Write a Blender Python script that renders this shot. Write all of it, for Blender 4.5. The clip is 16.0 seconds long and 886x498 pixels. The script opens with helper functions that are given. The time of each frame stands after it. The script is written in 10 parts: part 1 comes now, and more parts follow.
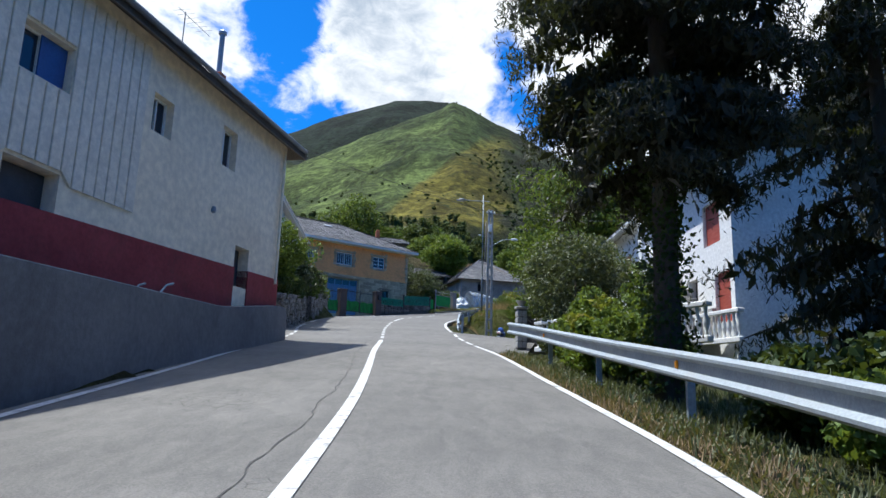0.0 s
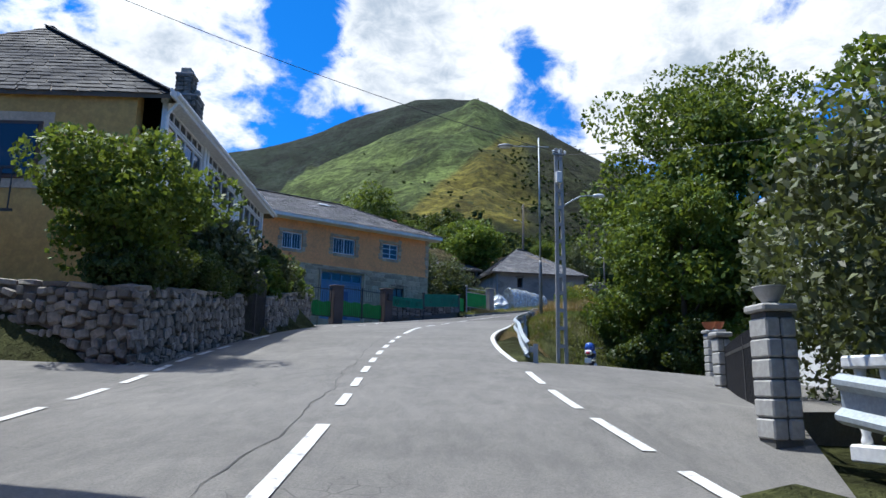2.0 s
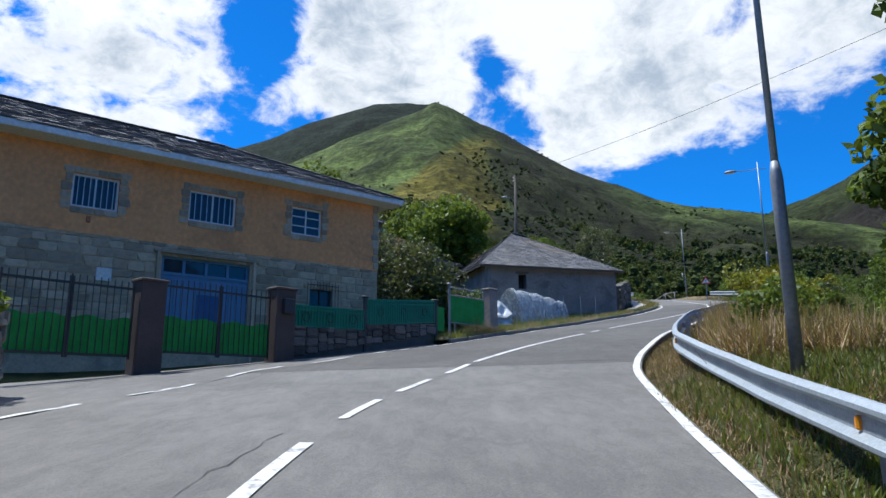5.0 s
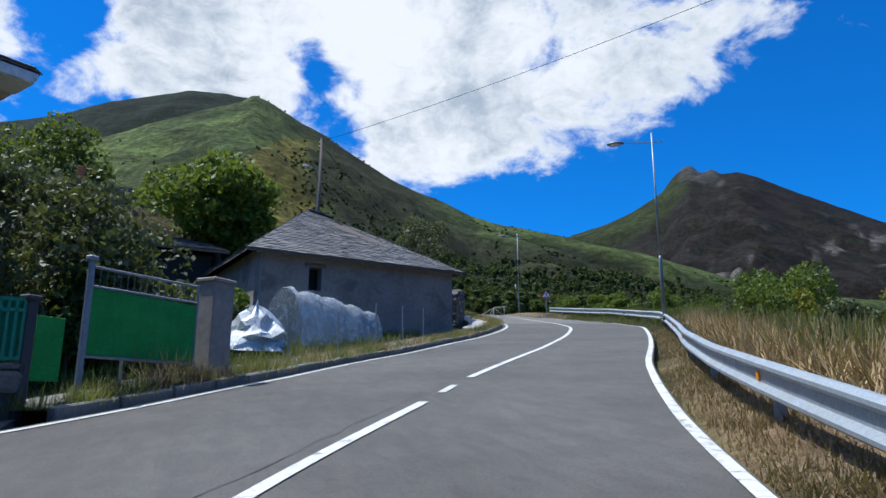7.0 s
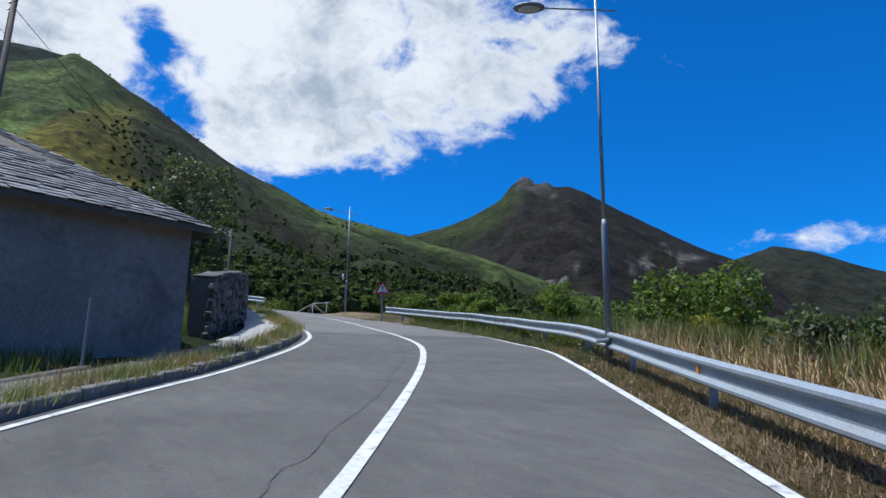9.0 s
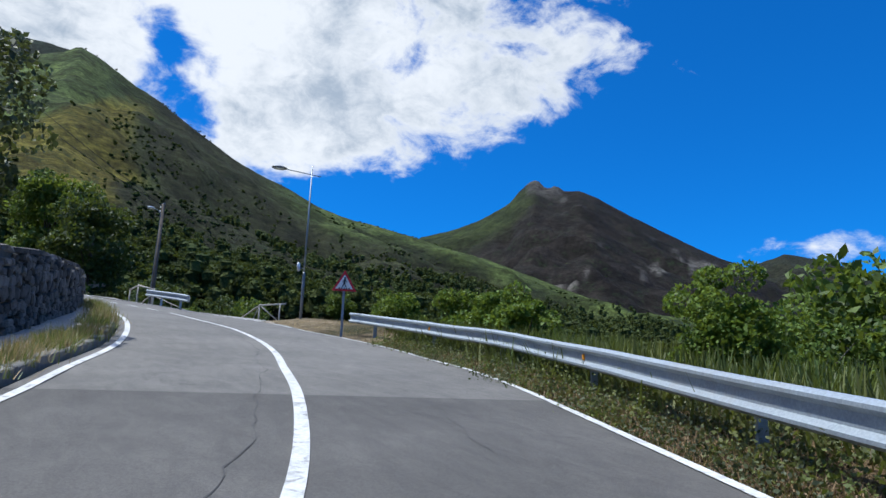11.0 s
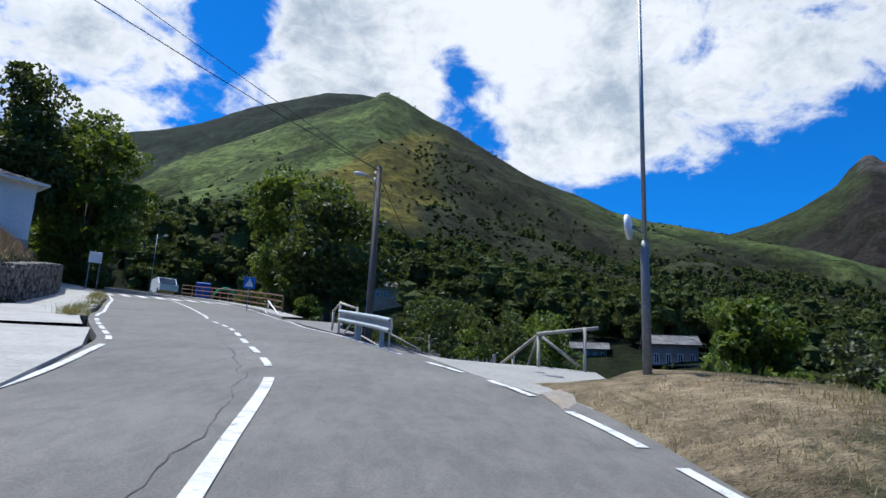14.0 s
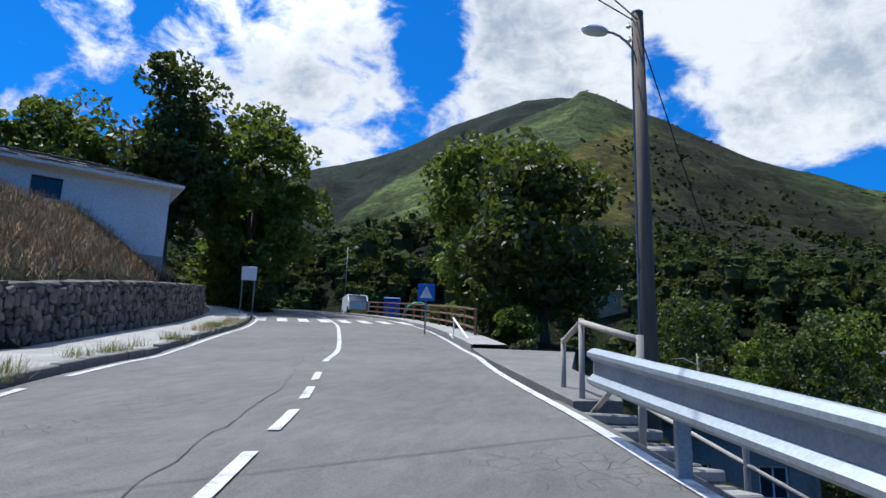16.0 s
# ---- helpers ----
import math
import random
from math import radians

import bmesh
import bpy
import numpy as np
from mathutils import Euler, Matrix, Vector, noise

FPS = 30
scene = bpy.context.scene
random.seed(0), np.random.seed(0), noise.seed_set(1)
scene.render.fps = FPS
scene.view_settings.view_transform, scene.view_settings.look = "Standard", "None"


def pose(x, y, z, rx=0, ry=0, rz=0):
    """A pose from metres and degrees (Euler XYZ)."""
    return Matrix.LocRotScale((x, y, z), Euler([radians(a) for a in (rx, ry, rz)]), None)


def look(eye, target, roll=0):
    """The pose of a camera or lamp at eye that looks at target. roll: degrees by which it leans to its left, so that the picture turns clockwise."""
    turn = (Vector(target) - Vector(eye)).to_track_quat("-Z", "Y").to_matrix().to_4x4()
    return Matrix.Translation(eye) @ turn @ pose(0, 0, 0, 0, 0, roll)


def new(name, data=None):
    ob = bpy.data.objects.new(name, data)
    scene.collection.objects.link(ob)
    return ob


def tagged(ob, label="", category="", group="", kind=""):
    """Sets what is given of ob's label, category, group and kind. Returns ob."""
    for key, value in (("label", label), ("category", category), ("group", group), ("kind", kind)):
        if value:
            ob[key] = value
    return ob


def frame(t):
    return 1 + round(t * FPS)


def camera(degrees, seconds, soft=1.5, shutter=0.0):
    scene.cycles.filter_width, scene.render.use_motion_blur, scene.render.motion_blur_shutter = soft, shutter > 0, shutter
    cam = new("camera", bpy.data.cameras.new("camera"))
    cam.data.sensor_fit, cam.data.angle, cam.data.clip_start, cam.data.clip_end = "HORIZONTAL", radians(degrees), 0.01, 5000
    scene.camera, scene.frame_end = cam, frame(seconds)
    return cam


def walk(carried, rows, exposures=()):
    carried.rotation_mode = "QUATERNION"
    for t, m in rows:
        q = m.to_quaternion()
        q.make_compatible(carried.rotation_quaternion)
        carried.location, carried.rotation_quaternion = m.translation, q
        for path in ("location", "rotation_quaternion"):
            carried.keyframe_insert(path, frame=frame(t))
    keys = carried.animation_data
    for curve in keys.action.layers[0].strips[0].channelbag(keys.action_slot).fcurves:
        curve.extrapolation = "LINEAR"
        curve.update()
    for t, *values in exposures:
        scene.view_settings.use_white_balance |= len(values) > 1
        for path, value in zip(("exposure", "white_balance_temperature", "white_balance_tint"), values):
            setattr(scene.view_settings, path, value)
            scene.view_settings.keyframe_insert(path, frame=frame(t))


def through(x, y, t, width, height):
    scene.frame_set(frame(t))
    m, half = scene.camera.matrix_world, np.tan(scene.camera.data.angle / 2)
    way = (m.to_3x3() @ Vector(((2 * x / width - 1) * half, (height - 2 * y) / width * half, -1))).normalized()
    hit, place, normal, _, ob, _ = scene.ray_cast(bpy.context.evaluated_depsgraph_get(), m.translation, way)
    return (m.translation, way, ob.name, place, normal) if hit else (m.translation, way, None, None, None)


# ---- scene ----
# ---- the camera and its drive ----
cam = camera(66.0, 16.0)
PATH = [
    (0.0, -0.16, -0.48, 1.37, 0.27, 11.52, -1.67),
    (0.5, -0.25, 3.55, 1.87, 0.89, 11.50, -1.31),
    (1.0, -0.44, 7.53, 2.37, 1.41, 11.35, -1.35),
    (1.5, -0.66, 11.40, 2.82, 1.95, 11.48, -1.16),
    (2.0, -0.86, 15.15, 3.22, 2.50, 11.54, -0.81),
    (2.5, -1.06, 18.80, 3.62, 3.12, 11.40, -0.13),
    (3.0, -1.29, 22.41, 4.09, 3.64, 11.60, 0.54),
    (3.5, -1.55, 26.07, 4.58, 3.94, 11.80, 0.67),
    (4.0, -1.78, 29.74, 5.09, 3.48, 11.97, 0.61),
    (4.5, -1.91, 33.41, 5.59, 1.96, 12.10, 0.46),
    (5.0, -1.89, 37.06, 6.09, -0.64, 12.23, 0.30),
    (5.5, -1.65, 40.65, 6.59, -4.14, 12.37, 0.15),
    (6.0, -1.12, 44.18, 7.07, -8.22, 12.56, 0.04),
    (6.5, -0.30, 47.68, 7.54, -12.18, 11.24, -0.16),
    (7.0, 0.76, 51.13, 8.07, -16.45, 12.92, -0.05),
    (7.5, 2.07, 54.54, 8.60, -20.48, 12.40, 0.01),
    (8.0, 3.54, 57.89, 9.13, -23.70, 12.92, -0.30),
    (8.5, 5.19, 61.14, 9.65, -27.21, 12.83, -0.62),
    (9.0, 7.01, 64.33, 10.19, -30.31, 12.75, -0.78),
    (9.5, 8.92, 67.46, 10.72, -32.30, 12.71, -0.91),
    (10.0, 10.84, 70.54, 11.25, -32.87, 12.74, -1.12),
    (10.5, 12.70, 73.59, 11.79, -31.98, 12.85, -1.43),
    (11.0, 14.44, 76.62, 12.32, -29.84, 13.02, -1.81),
    (11.5, 15.97, 79.64, 12.86, -26.90, 13.22, -2.13),
    (12.0, 17.26, 82.70, 13.36, -22.46, 13.13, -2.33),
    (12.5, 18.28, 85.85, 13.84, -17.57, 12.98, -2.60),
    (13.0, 19.02, 89.10, 14.34, -13.16, 12.96, -2.91),
    (13.5, 19.57, 92.39, 14.82, -9.38, 13.01, -2.67),
    (14.0, 19.89, 95.71, 15.33, -4.78, 12.88, -2.54),
    (14.5, 19.95, 99.02, 15.83, -0.11, 12.91, -2.22),
    (15.0, 19.70, 102.40, 16.33, 4.70, 13.04, -2.14),
    (15.5, 19.24, 105.77, 16.83, 9.45, 13.16, -1.98),
    (16.0, 18.57, 109.10, 17.34, 13.27, 12.85, -1.85),
]
walk(cam, [(t, pose(x, y, z, 90 + pitch, roll, yaw)) for t, x, y, z, yaw, pitch, roll in PATH],
     exposures=[(0.0, 0.98, 6150, 8), (3.0, 0.95, 6150, 8), (5.5, 0.78, 6050, 8), (7.0, 0.68, 5950, 8), (8.5, 0.58, 5900, 8), (11.0, 0.66, 5950, 8), (13.0, 0.70, 6000, 8), (16.0, 0.66, 6000, 8)])

# ---- light ----
SUN_AZ, SUN_EL = -62.0, 66.0      # degrees clockwise from +y, degrees above the horizon
world = bpy.data.worlds.new("sky")
scene.world = world
world.use_nodes = True


class Nodes:
    """Short hand for a node tree."""

    def __init__(self, tree):
        self.t = tree
        tree.nodes.clear()

    def add(self, kind, **sets):
        n = self.t.nodes.new(kind)
        for k, v in sets.items():
            if k == "operation":
                n.operation = v
            elif k == "blend_type":
                n.blend_type = v
            elif k == "data_type":
                n.data_type = v
        return n

    def put(self, socket, value):
        if hasattr(value, "is_linked"):
            self.t.links.new(value, socket)
        elif value is not None:
            socket.default_value = value

    def math(self, op, a, b=None, c=None, clamp=False):
        n = self.t.nodes.new("ShaderNodeMath")
        n.operation, n.use_clamp = op, clamp
        for i, v in enumerate((a, b, c)):
            if v is not None:
                self.put(n.inputs[i], v)
        return n.outputs[0]

    def mix(self, f, a, b, blend="MIX"):
        n = self.t.nodes.new("ShaderNodeMix")
        n.data_type, n.blend_type = "RGBA", blend
        self.put(n.inputs[0], f)
        self.put(n.inputs[6], a if hasattr(a, "is_linked") else (*a, 1))
        self.put(n.inputs[7], b if hasattr(b, "is_linked") else (*b, 1))
        return n.outputs[2]

    def noise(self, vec, scale, detail=4, rough=0.55, distort=0.0):
        n = self.t.nodes.new("ShaderNodeTexNoise")
        if vec is not None:
            self.put(n.inputs["Vector"], vec)
        n.inputs["Scale"].default_value = scale
        n.inputs["Detail"].default_value = detail
        n.inputs["Roughness"].default_value = rough
        n.inputs["Distortion"].default_value = distort
        return n.outputs[0]

    def ramp(self, f, lo, hi, a=0.0, b=1.0):
        n = self.t.nodes.new("ShaderNodeMapRange")
        n.interpolation_type = "SMOOTHSTEP"
        self.put(n.inputs[0], f)
        for i, v in enumerate((lo, hi, a, b)):
            n.inputs[i + 1].default_value = v
        return n.outputs[0]

    def stretch(self, vec, s):
        n = self.t.nodes.new("ShaderNodeMapping")
        self.put(n.inputs[0], vec)
        n.inputs[3].default_value = s
        return n.outputs[0]


def build_sky():
    N = Nodes(world.node_tree)
    out = N.add("ShaderNodeOutputWorld")
    bg = N.add("ShaderNodeBackground")
    sky = N.add("ShaderNodeTexSky")
    sky.sky_type, sky.sun_disc = "NISHITA", False
    sky.sun_elevation, sky.sun_rotation = radians(SUN_EL), radians(SUN_AZ)
    sky.air_density, sky.dust_density, sky.ozone_density, sky.altitude = 1.0, 0.3, 3.0, 900
    co = N.add("ShaderNodeTexCoord").outputs["Generated"]
    sep = N.add("ShaderNodeSeparateXYZ")
    N.put(sep.inputs[0], co)
    x, y, z = sep.outputs
    az = N.math("MULTIPLY", N.math("ARCTAN2", x, y), 180 / math.pi)
    el = N.math("MULTIPLY", N.math("ARCSINE", z), 180 / math.pi)

    # broad masses of cumulus and the gaps between them: azimuth, elevation, half widths, weight
    # the field starts with extra cloud above the view, added as fill light
    field = N.math("MULTIPLY", N.ramp(el, 36, 58), 0.3)
    for a, e, ra, re, w in CLOUDS:
        da = N.math("DIVIDE", N.math("SUBTRACT", az, a), ra)
        de = N.math("DIVIDE", N.math("SUBTRACT", el, e), re)
        q = N.math("ADD", N.math("MULTIPLY", da, da), N.math("MULTIPLY", de, de))
        field = N.math("MULTIPLY_ADD", N.math("EXPONENT", N.math("MULTIPLY", q, -1.0)), w, field)
    flat = N.stretch(co, (1, 1, 1.5))
    n1 = N.noise(flat, 5.0, 10, 0.6, 0.35)
    n2 = N.noise(flat, 13.0, 8, 0.62, 0.4)
    d = N.math("ADD", field, N.math("MULTIPLY_ADD", n2, 1.3, N.math("MULTIPLY", n1, 1.9)))
    mask = N.ramp(d, 1.80, 2.22)
    # thick parts go grey below
    n3 = N.noise(flat, 3.4, 7, 0.6, 0.3)
    n4 = N.noise(flat, 22.0, 6, 0.65, 0.5)
    grey = N.math("MULTIPLY", N.ramp(N.math("MULTIPLY_ADD", n4, 0.35, n3), 0.58, 0.84), N.ramp(d, 1.95, 2.5))
    white = N.mix(grey, (0.585, 0.585, 0.59), (0.27, 0.31, 0.365))
    # unseen clouds near the sun brightened to fill the shaded sides
    a, e = radians(SUN_AZ), radians(SUN_EL)
    dot = N.math("ADD", N.math("MULTIPLY_ADD", x, math.sin(a) * math.cos(e), N.math("MULTIPLY", y, math.cos(a) * math.cos(e))), N.math("MULTIPLY", z, math.sin(e)))
    fill_glow = N.ramp(dot, 0.70, 0.98, 1.0, 5.0)
    gl = N.add("ShaderNodeCombineColor")
    for i in range(3):
        N.put(gl.inputs[i], fill_glow)
    white = N.mix(1.0, white, gl.outputs[0], "MULTIPLY")
    blue = N.mix(1.0, sky.outputs[0], (0.0075, 0.052, 0.100), "MULTIPLY")
    N.put(bg.inputs[0], N.mix(mask, blue, white))
    bg.inputs[1].default_value = 1.0
    N.put(out.inputs[0], bg.outputs[0])


CLOUDS = [(13, 31, 21, 9.5, 0.68), (14, 21.5, 5, 3.2, 0.55), (21, 22.5, 6, 3, 0.4), (30, 25, 11, 4.5, 0.3), (-25, 26, 10, 6, 0.9), (-4, 28, 8, 7, 0.5),
          (-14.8, 29.8, 3.0, 3.2, -0.85), (-9, 25.5, 5, 4, 0.3), (4.8, 26.8, 2.0, 2.6, -0.55), (40, 28, 9, 5, 0.35), (5, 35, 28, 4.5, 0.4), (-30, 32, 9, 3, 0.3), (50, 25.5, 4, 3, 0.35), (62, 24, 14, 13, -0.75), (62, 12.5, 10, 2.2, 0.75),
          (44, 17, 10, 5, -0.9), (-44, 28, 8, 3, 0.25), (22, 15.5, 9, 2.2, -0.9), (37, 24.5, 5, 3, 0.3)]
build_sky()
sun = new("sun", bpy.data.lights.new("sun", "SUN"))
sun.data.energy, sun.data.angle, sun.data.color = 3.3, radians(0.55), (1.0, 0.97, 0.91)
a_, e_ = radians(SUN_AZ), radians(SUN_EL)
sun.matrix_world = look((0, 0, 0), (-math.sin(a_) * math.cos(e_), -math.cos(a_) * math.cos(e_), -math.sin(e_)))
tagged(sun, "the sun", "sun")

# ---- materials ----


def material(name, base, rough=0.8, metal=0.0, tint=None, scale=3.0, amount=0.6, bump=0.0, bump_scale=60.0, spread=0.0, dirt=None,
             dirt_scale=0.6, dirt_amount=0.5, stretch=(1, 1, 1), spec=0.5, emit=None):
    """A surface in two tones: broad variation, fine grain, optional dirt, optional change from piece to piece."""
    m = bpy.data.materials.new(name)
    m.use_nodes = True
    N = Nodes(m.node_tree)
    out = N.add("ShaderNodeOutputMaterial")
    b = N.add("ShaderNodeBsdfPrincipled")
    co = N.stretch(N.add("ShaderNodeTexCoord").outputs["Object"], stretch)
    tint = tint or tuple(c * 0.7 for c in base)
    f1 = N.ramp(N.noise(co, scale, 6, 0.65), 0.5 - 0.25, 0.5 + 0.25)
    col = N.mix(N.math("MULTIPLY", f1, amount), base, tint)
    f2 = N.ramp(N.noise(co, scale * 14, 3, 0.6), 0.3, 0.75, 0.86, 1.12)
    grey = N.add("ShaderNodeCombineColor")
    for i in range(3):
        N.put(grey.inputs[i], f2)
    col = N.mix(1.0, col, grey.outputs[0], "MULTIPLY")
    if dirt:
        f3 = N.ramp(N.noise(co, dirt_scale, 8, 0.7, 0.6), 0.5, 0.68, 0, dirt_amount)
        col = N.mix(f3, col, dirt)
    if spread:
        r = N.add("ShaderNodeObjectInfo").outputs["Random"]
        g = N.add("ShaderNodeNewGeometry").outputs["Random Per Island"]
        v = N.math("MULTIPLY_ADD", N.math("FRACT", N.math("ADD", r, g)), 2 * spread, 1 - spread)
        c3 = N.add("ShaderNodeCombineColor")
        for i in range(3):
            N.put(c3.inputs[i], v)
        col = N.mix(1.0, col, c3.outputs[0], "MULTIPLY")
    N.put(b.inputs["Base Color"], col)
    b.inputs["Metallic"].default_value = metal
    N.put(b.inputs["Roughness"], N.ramp(f1, 0, 1, max(0.02, rough - 0.08), min(1, rough + 0.08)))
    b.inputs["Specular IOR Level"].default_value = spec
    if emit:
        b.inputs["Emission Color"].default_value = (*emit[:3], 1)
        b.inputs["Emission Strength"].default_value = emit[3]
    if bump:
        bn = N.add("ShaderNodeBump")
        bn.inputs["Distance"].default_value = bump
        bn.inputs["Strength"].default_value = 0.8
        N.put(bn.inputs["Height"], N.noise(co, bump_scale, 5, 0.65))
        N.put(b.inputs["Normal"], bn.outputs[0])
    N.put(out.inputs[0], b.outputs[0])
    return m


def leaf_material(name, base, other, scale=0.6, through=0.35, spec=0.3, bump=0.0, bump_scale=1.0):
    """Leaves: two greens in clumps, some light passing through."""
    m = bpy.data.materials.new(name)
    m.use_nodes = True
    N = Nodes(m.node_tree)
    out = N.add("ShaderNodeOutputMaterial")
    co = N.add("ShaderNodeTexCoord").outputs["Object"]
    f = N.ramp(N.noise(co, scale, 4, 0.6), 0.35, 0.65)
    col = N.mix(f, base, other)
    r = N.add("ShaderNodeNewGeometry").outputs["Random Per Island"]
    v = N.math("MULTIPLY_ADD", r, 0.8, 0.6)
    c3 = N.add("ShaderNodeCombineColor")
    for i in range(3):
        N.put(c3.inputs[i], v)
    col = N.mix(1.0, col, c3.outputs[0], "MULTIPLY")
    d = N.add("ShaderNodeBsdfPrincipled")
    N.put(d.inputs["Base Color"], col)
    d.inputs["Roughness"].default_value = 0.55
    d.inputs["Specular IOR Level"].default_value = spec
    if bump:
        bn = N.add("ShaderNodeBump")
        bn.inputs["Distance"].default_value = bump
        bn.inputs["Strength"].default_value = 1.0
        N.put(bn.inputs["Height"], N.noise(co, bump_scale, 6, 0.75))
        N.put(d.inputs["Normal"], bn.outputs[0])
        spots = N.ramp(N.noise(co, bump_scale * 1.7, 5, 0.75), 0.36, 0.62, 0.6, 1.25)
        g3 = N.add("ShaderNodeCombineColor")
        for i in range(3):
            N.put(g3.inputs[i], spots)
        N.put(d.inputs["Base Color"], N.mix(1.0, col, g3.outputs[0], "MULTIPLY"))
    tr = N.add("ShaderNodeBsdfTranslucent")
    N.put(tr.inputs[0], N.mix(0.5, col, (0.25, 0.3, 0.03)))
    mx = N.add("ShaderNodeMixShader")
    mx.inputs[0].default_value = through
    N.put(mx.inputs[1], d.outputs[0])
    N.put(mx.inputs[2], tr.outputs[0])
    N.put(out.inputs[0], mx.outputs[0])
    return m


def asphalt_material(name, dark, pale):
    m = bpy.data.materials.new(name)
    m.use_nodes = True
    N = Nodes(m.node_tree)
    out = N.add("ShaderNodeOutputMaterial")
    b = N.add("ShaderNodeBsdfPrincipled")
    co = N.add("ShaderNodeTexCoord").outputs["Object"]
    f1 = N.ramp(N.noise(co, 0.35, 6, 0.6, 0.3), 0.3, 0.7)
    col = N.mix(f1, dark, pale)
    f2 = N.ramp(N.noise(co, 55, 3, 0.7), 0.25, 0.8)
    f4 = N.ramp(N.noise(N.stretch(co, (1.6, 0.5, 1)), 2.6, 8, 0.72, 0.5), 0.32, 0.7)
    col = N.mix(f4, N.mix(1.0, col, (0.84, 0.84, 0.845), "MULTIPLY"), N.mix(1.0, col, (1.13, 1.125, 1.11), "MULTIPLY"))
    col = N.mix(f2, N.mix(1.0, col, (0.72, 0.72, 0.72), "MULTIPLY"), N.mix(1.0, col, (1.22, 1.21, 1.18), "MULTIPLY"))
    # worn, crazed patches
    vor = N.add("ShaderNodeTexVoronoi")
    vor.feature = "DISTANCE_TO_EDGE"
    N.put(vor.inputs["Vector"], N.stretch(co, (1, 1, 1)))
    vor.inputs["Scale"].default_value = 4.5
    crack = N.math("MULTIPLY", N.ramp(vor.outputs["Distance"], 0.0, 0.035, 1, 0), N.ramp(N.noise(co, 0.33, 5, 0.7), 0.56, 0.66))
    col = N.mix(N.math("MULTIPLY", crack, 0.6), col, tuple(c * 0.35 for c in dark))
    stain = N.ramp(N.noise(co, 1.3, 7, 0.7, 0.8), 0.56, 0.72, 0, 0.35)
    col = N.mix(stain, col, tuple(c * 0.6 for c in dark))
    N.put(b.inputs["Base Color"], col)
    b.inputs["Roughness"].default_value = 0.86
    b.inputs["Specular IOR Level"].default_value = 0.35
    bn = N.add("ShaderNodeBump")
    bn.inputs["Distance"].default_value = 0.012
    bn.inputs["Strength"].default_value = 0.7
    N.put(bn.inputs["Height"], N.math("SUBTRACT", N.noise(co, 70, 4, 0.7), crack))
    N.put(b.inputs["Normal"], bn.outputs[0])
    N.put(out.inputs[0], b.outputs[0])
    return m


def terrain_material():
    """Meadow, heath and scrub, by the cover painted on the land."""
    m = bpy.data.materials.new("hillside")
    m.use_nodes = True
    N = Nodes(m.node_tree)
    out = N.add("ShaderNodeOutputMaterial")
    b = N.add("ShaderNodeBsdfPrincipled")
    at = N.add("ShaderNodeVertexColor")
    at.layer_name = "cover"
    co = N.add("ShaderNodeTexCoord").outputs["Object"]
    f1 = N.ramp(N.noise(co, 0.022, 10, 0.72, 0.5), 0.36, 0.64, 0.45, 1.45)
    f2 = N.ramp(N.noise(co, 0.15, 9, 0.8), 0.38, 0.62, 0.45, 1.45)
    # terraces and sheep paths along the slope
    f1 = N.math("MULTIPLY", f1, N.ramp(N.noise(N.stretch(co, (0.02, 0.02, 0.11)), 1.0, 6, 0.65, 0.8), 0.38, 0.62, 0.85, 1.14))
    f3 = N.ramp(N.noise(co, 2.5, 4, 0.7), 0.3, 0.7, 0.75, 1.2)
    v = N.math("MULTIPLY", N.math("MULTIPLY", f1, f2), f3)
    c3 = N.add("ShaderNodeCombineColor")
    for i in range(3):
        N.put(c3.inputs[i], v)
    col = N.mix(1.0, at.outputs[0], c3.outputs[0], "MULTIPLY")
    # scattered gorse and broom
    dots = N.math("MULTIPLY", N.ramp(N.noise(co, 0.10, 7, 0.75, 0.8), 0.53, 0.60), N.ramp(N.noise(co, 0.009, 5, 0.65, 0.6), 0.40, 0.58))
    col = N.mix(N.math("MULTIPLY", dots, 0.75), col, (0.022, 0.036, 0.014))
    N.put(b.inputs["Base Color"], col)
    b.inputs["Roughness"].default_value = 0.95
    b.inputs["Specular IOR Level"].default_value = 0.1
    bn = N.add("ShaderNodeBump")
    bn.inputs["Distance"].default_value = 5.0
    bn.inputs["Strength"].default_value = 0.7
    N.put(bn.inputs["Height"], N.noise(co, 0.09, 10, 0.78))
    N.put(b.inputs["Normal"], bn.outputs[0])
    N.put(out.inputs[0], b.outputs[0])
    return m


def glass_material(name, tint=(0.02, 0.03, 0.05), rough=0.04):
    m = bpy.data.materials.new(name)
    m.use_nodes = True
    b = m.node_tree.nodes["Principled BSDF"]
    b.inputs["Base Color"].default_value = (*tint, 1)
    b.inputs["Roughness"].default_value = rough
    b.inputs["Specular IOR Level"].default_value = 0.5
    return m


ASPHALT, HILL = asphalt_material("asphalt", (0.138, 0.133, 0.125), (0.182, 0.175, 0.164)), terrain_material()
ASPHALT_DARK = asphalt_material("darker_asphalt", (0.084, 0.080, 0.075), (0.116, 0.110, 0.103))
ASPHALT_MID = asphalt_material("bend_asphalt", (0.140, 0.134, 0.124), (0.182, 0.174, 0.161))
PAINT = material("road_paint", (0.66, 0.66, 0.64), 0.7, tint=(0.46, 0.46, 0.44), scale=1.6, amount=0.8, bump=0.003, dirt=(0.17, 0.165, 0.16), dirt_scale=5.5, dirt_amount=0.9)
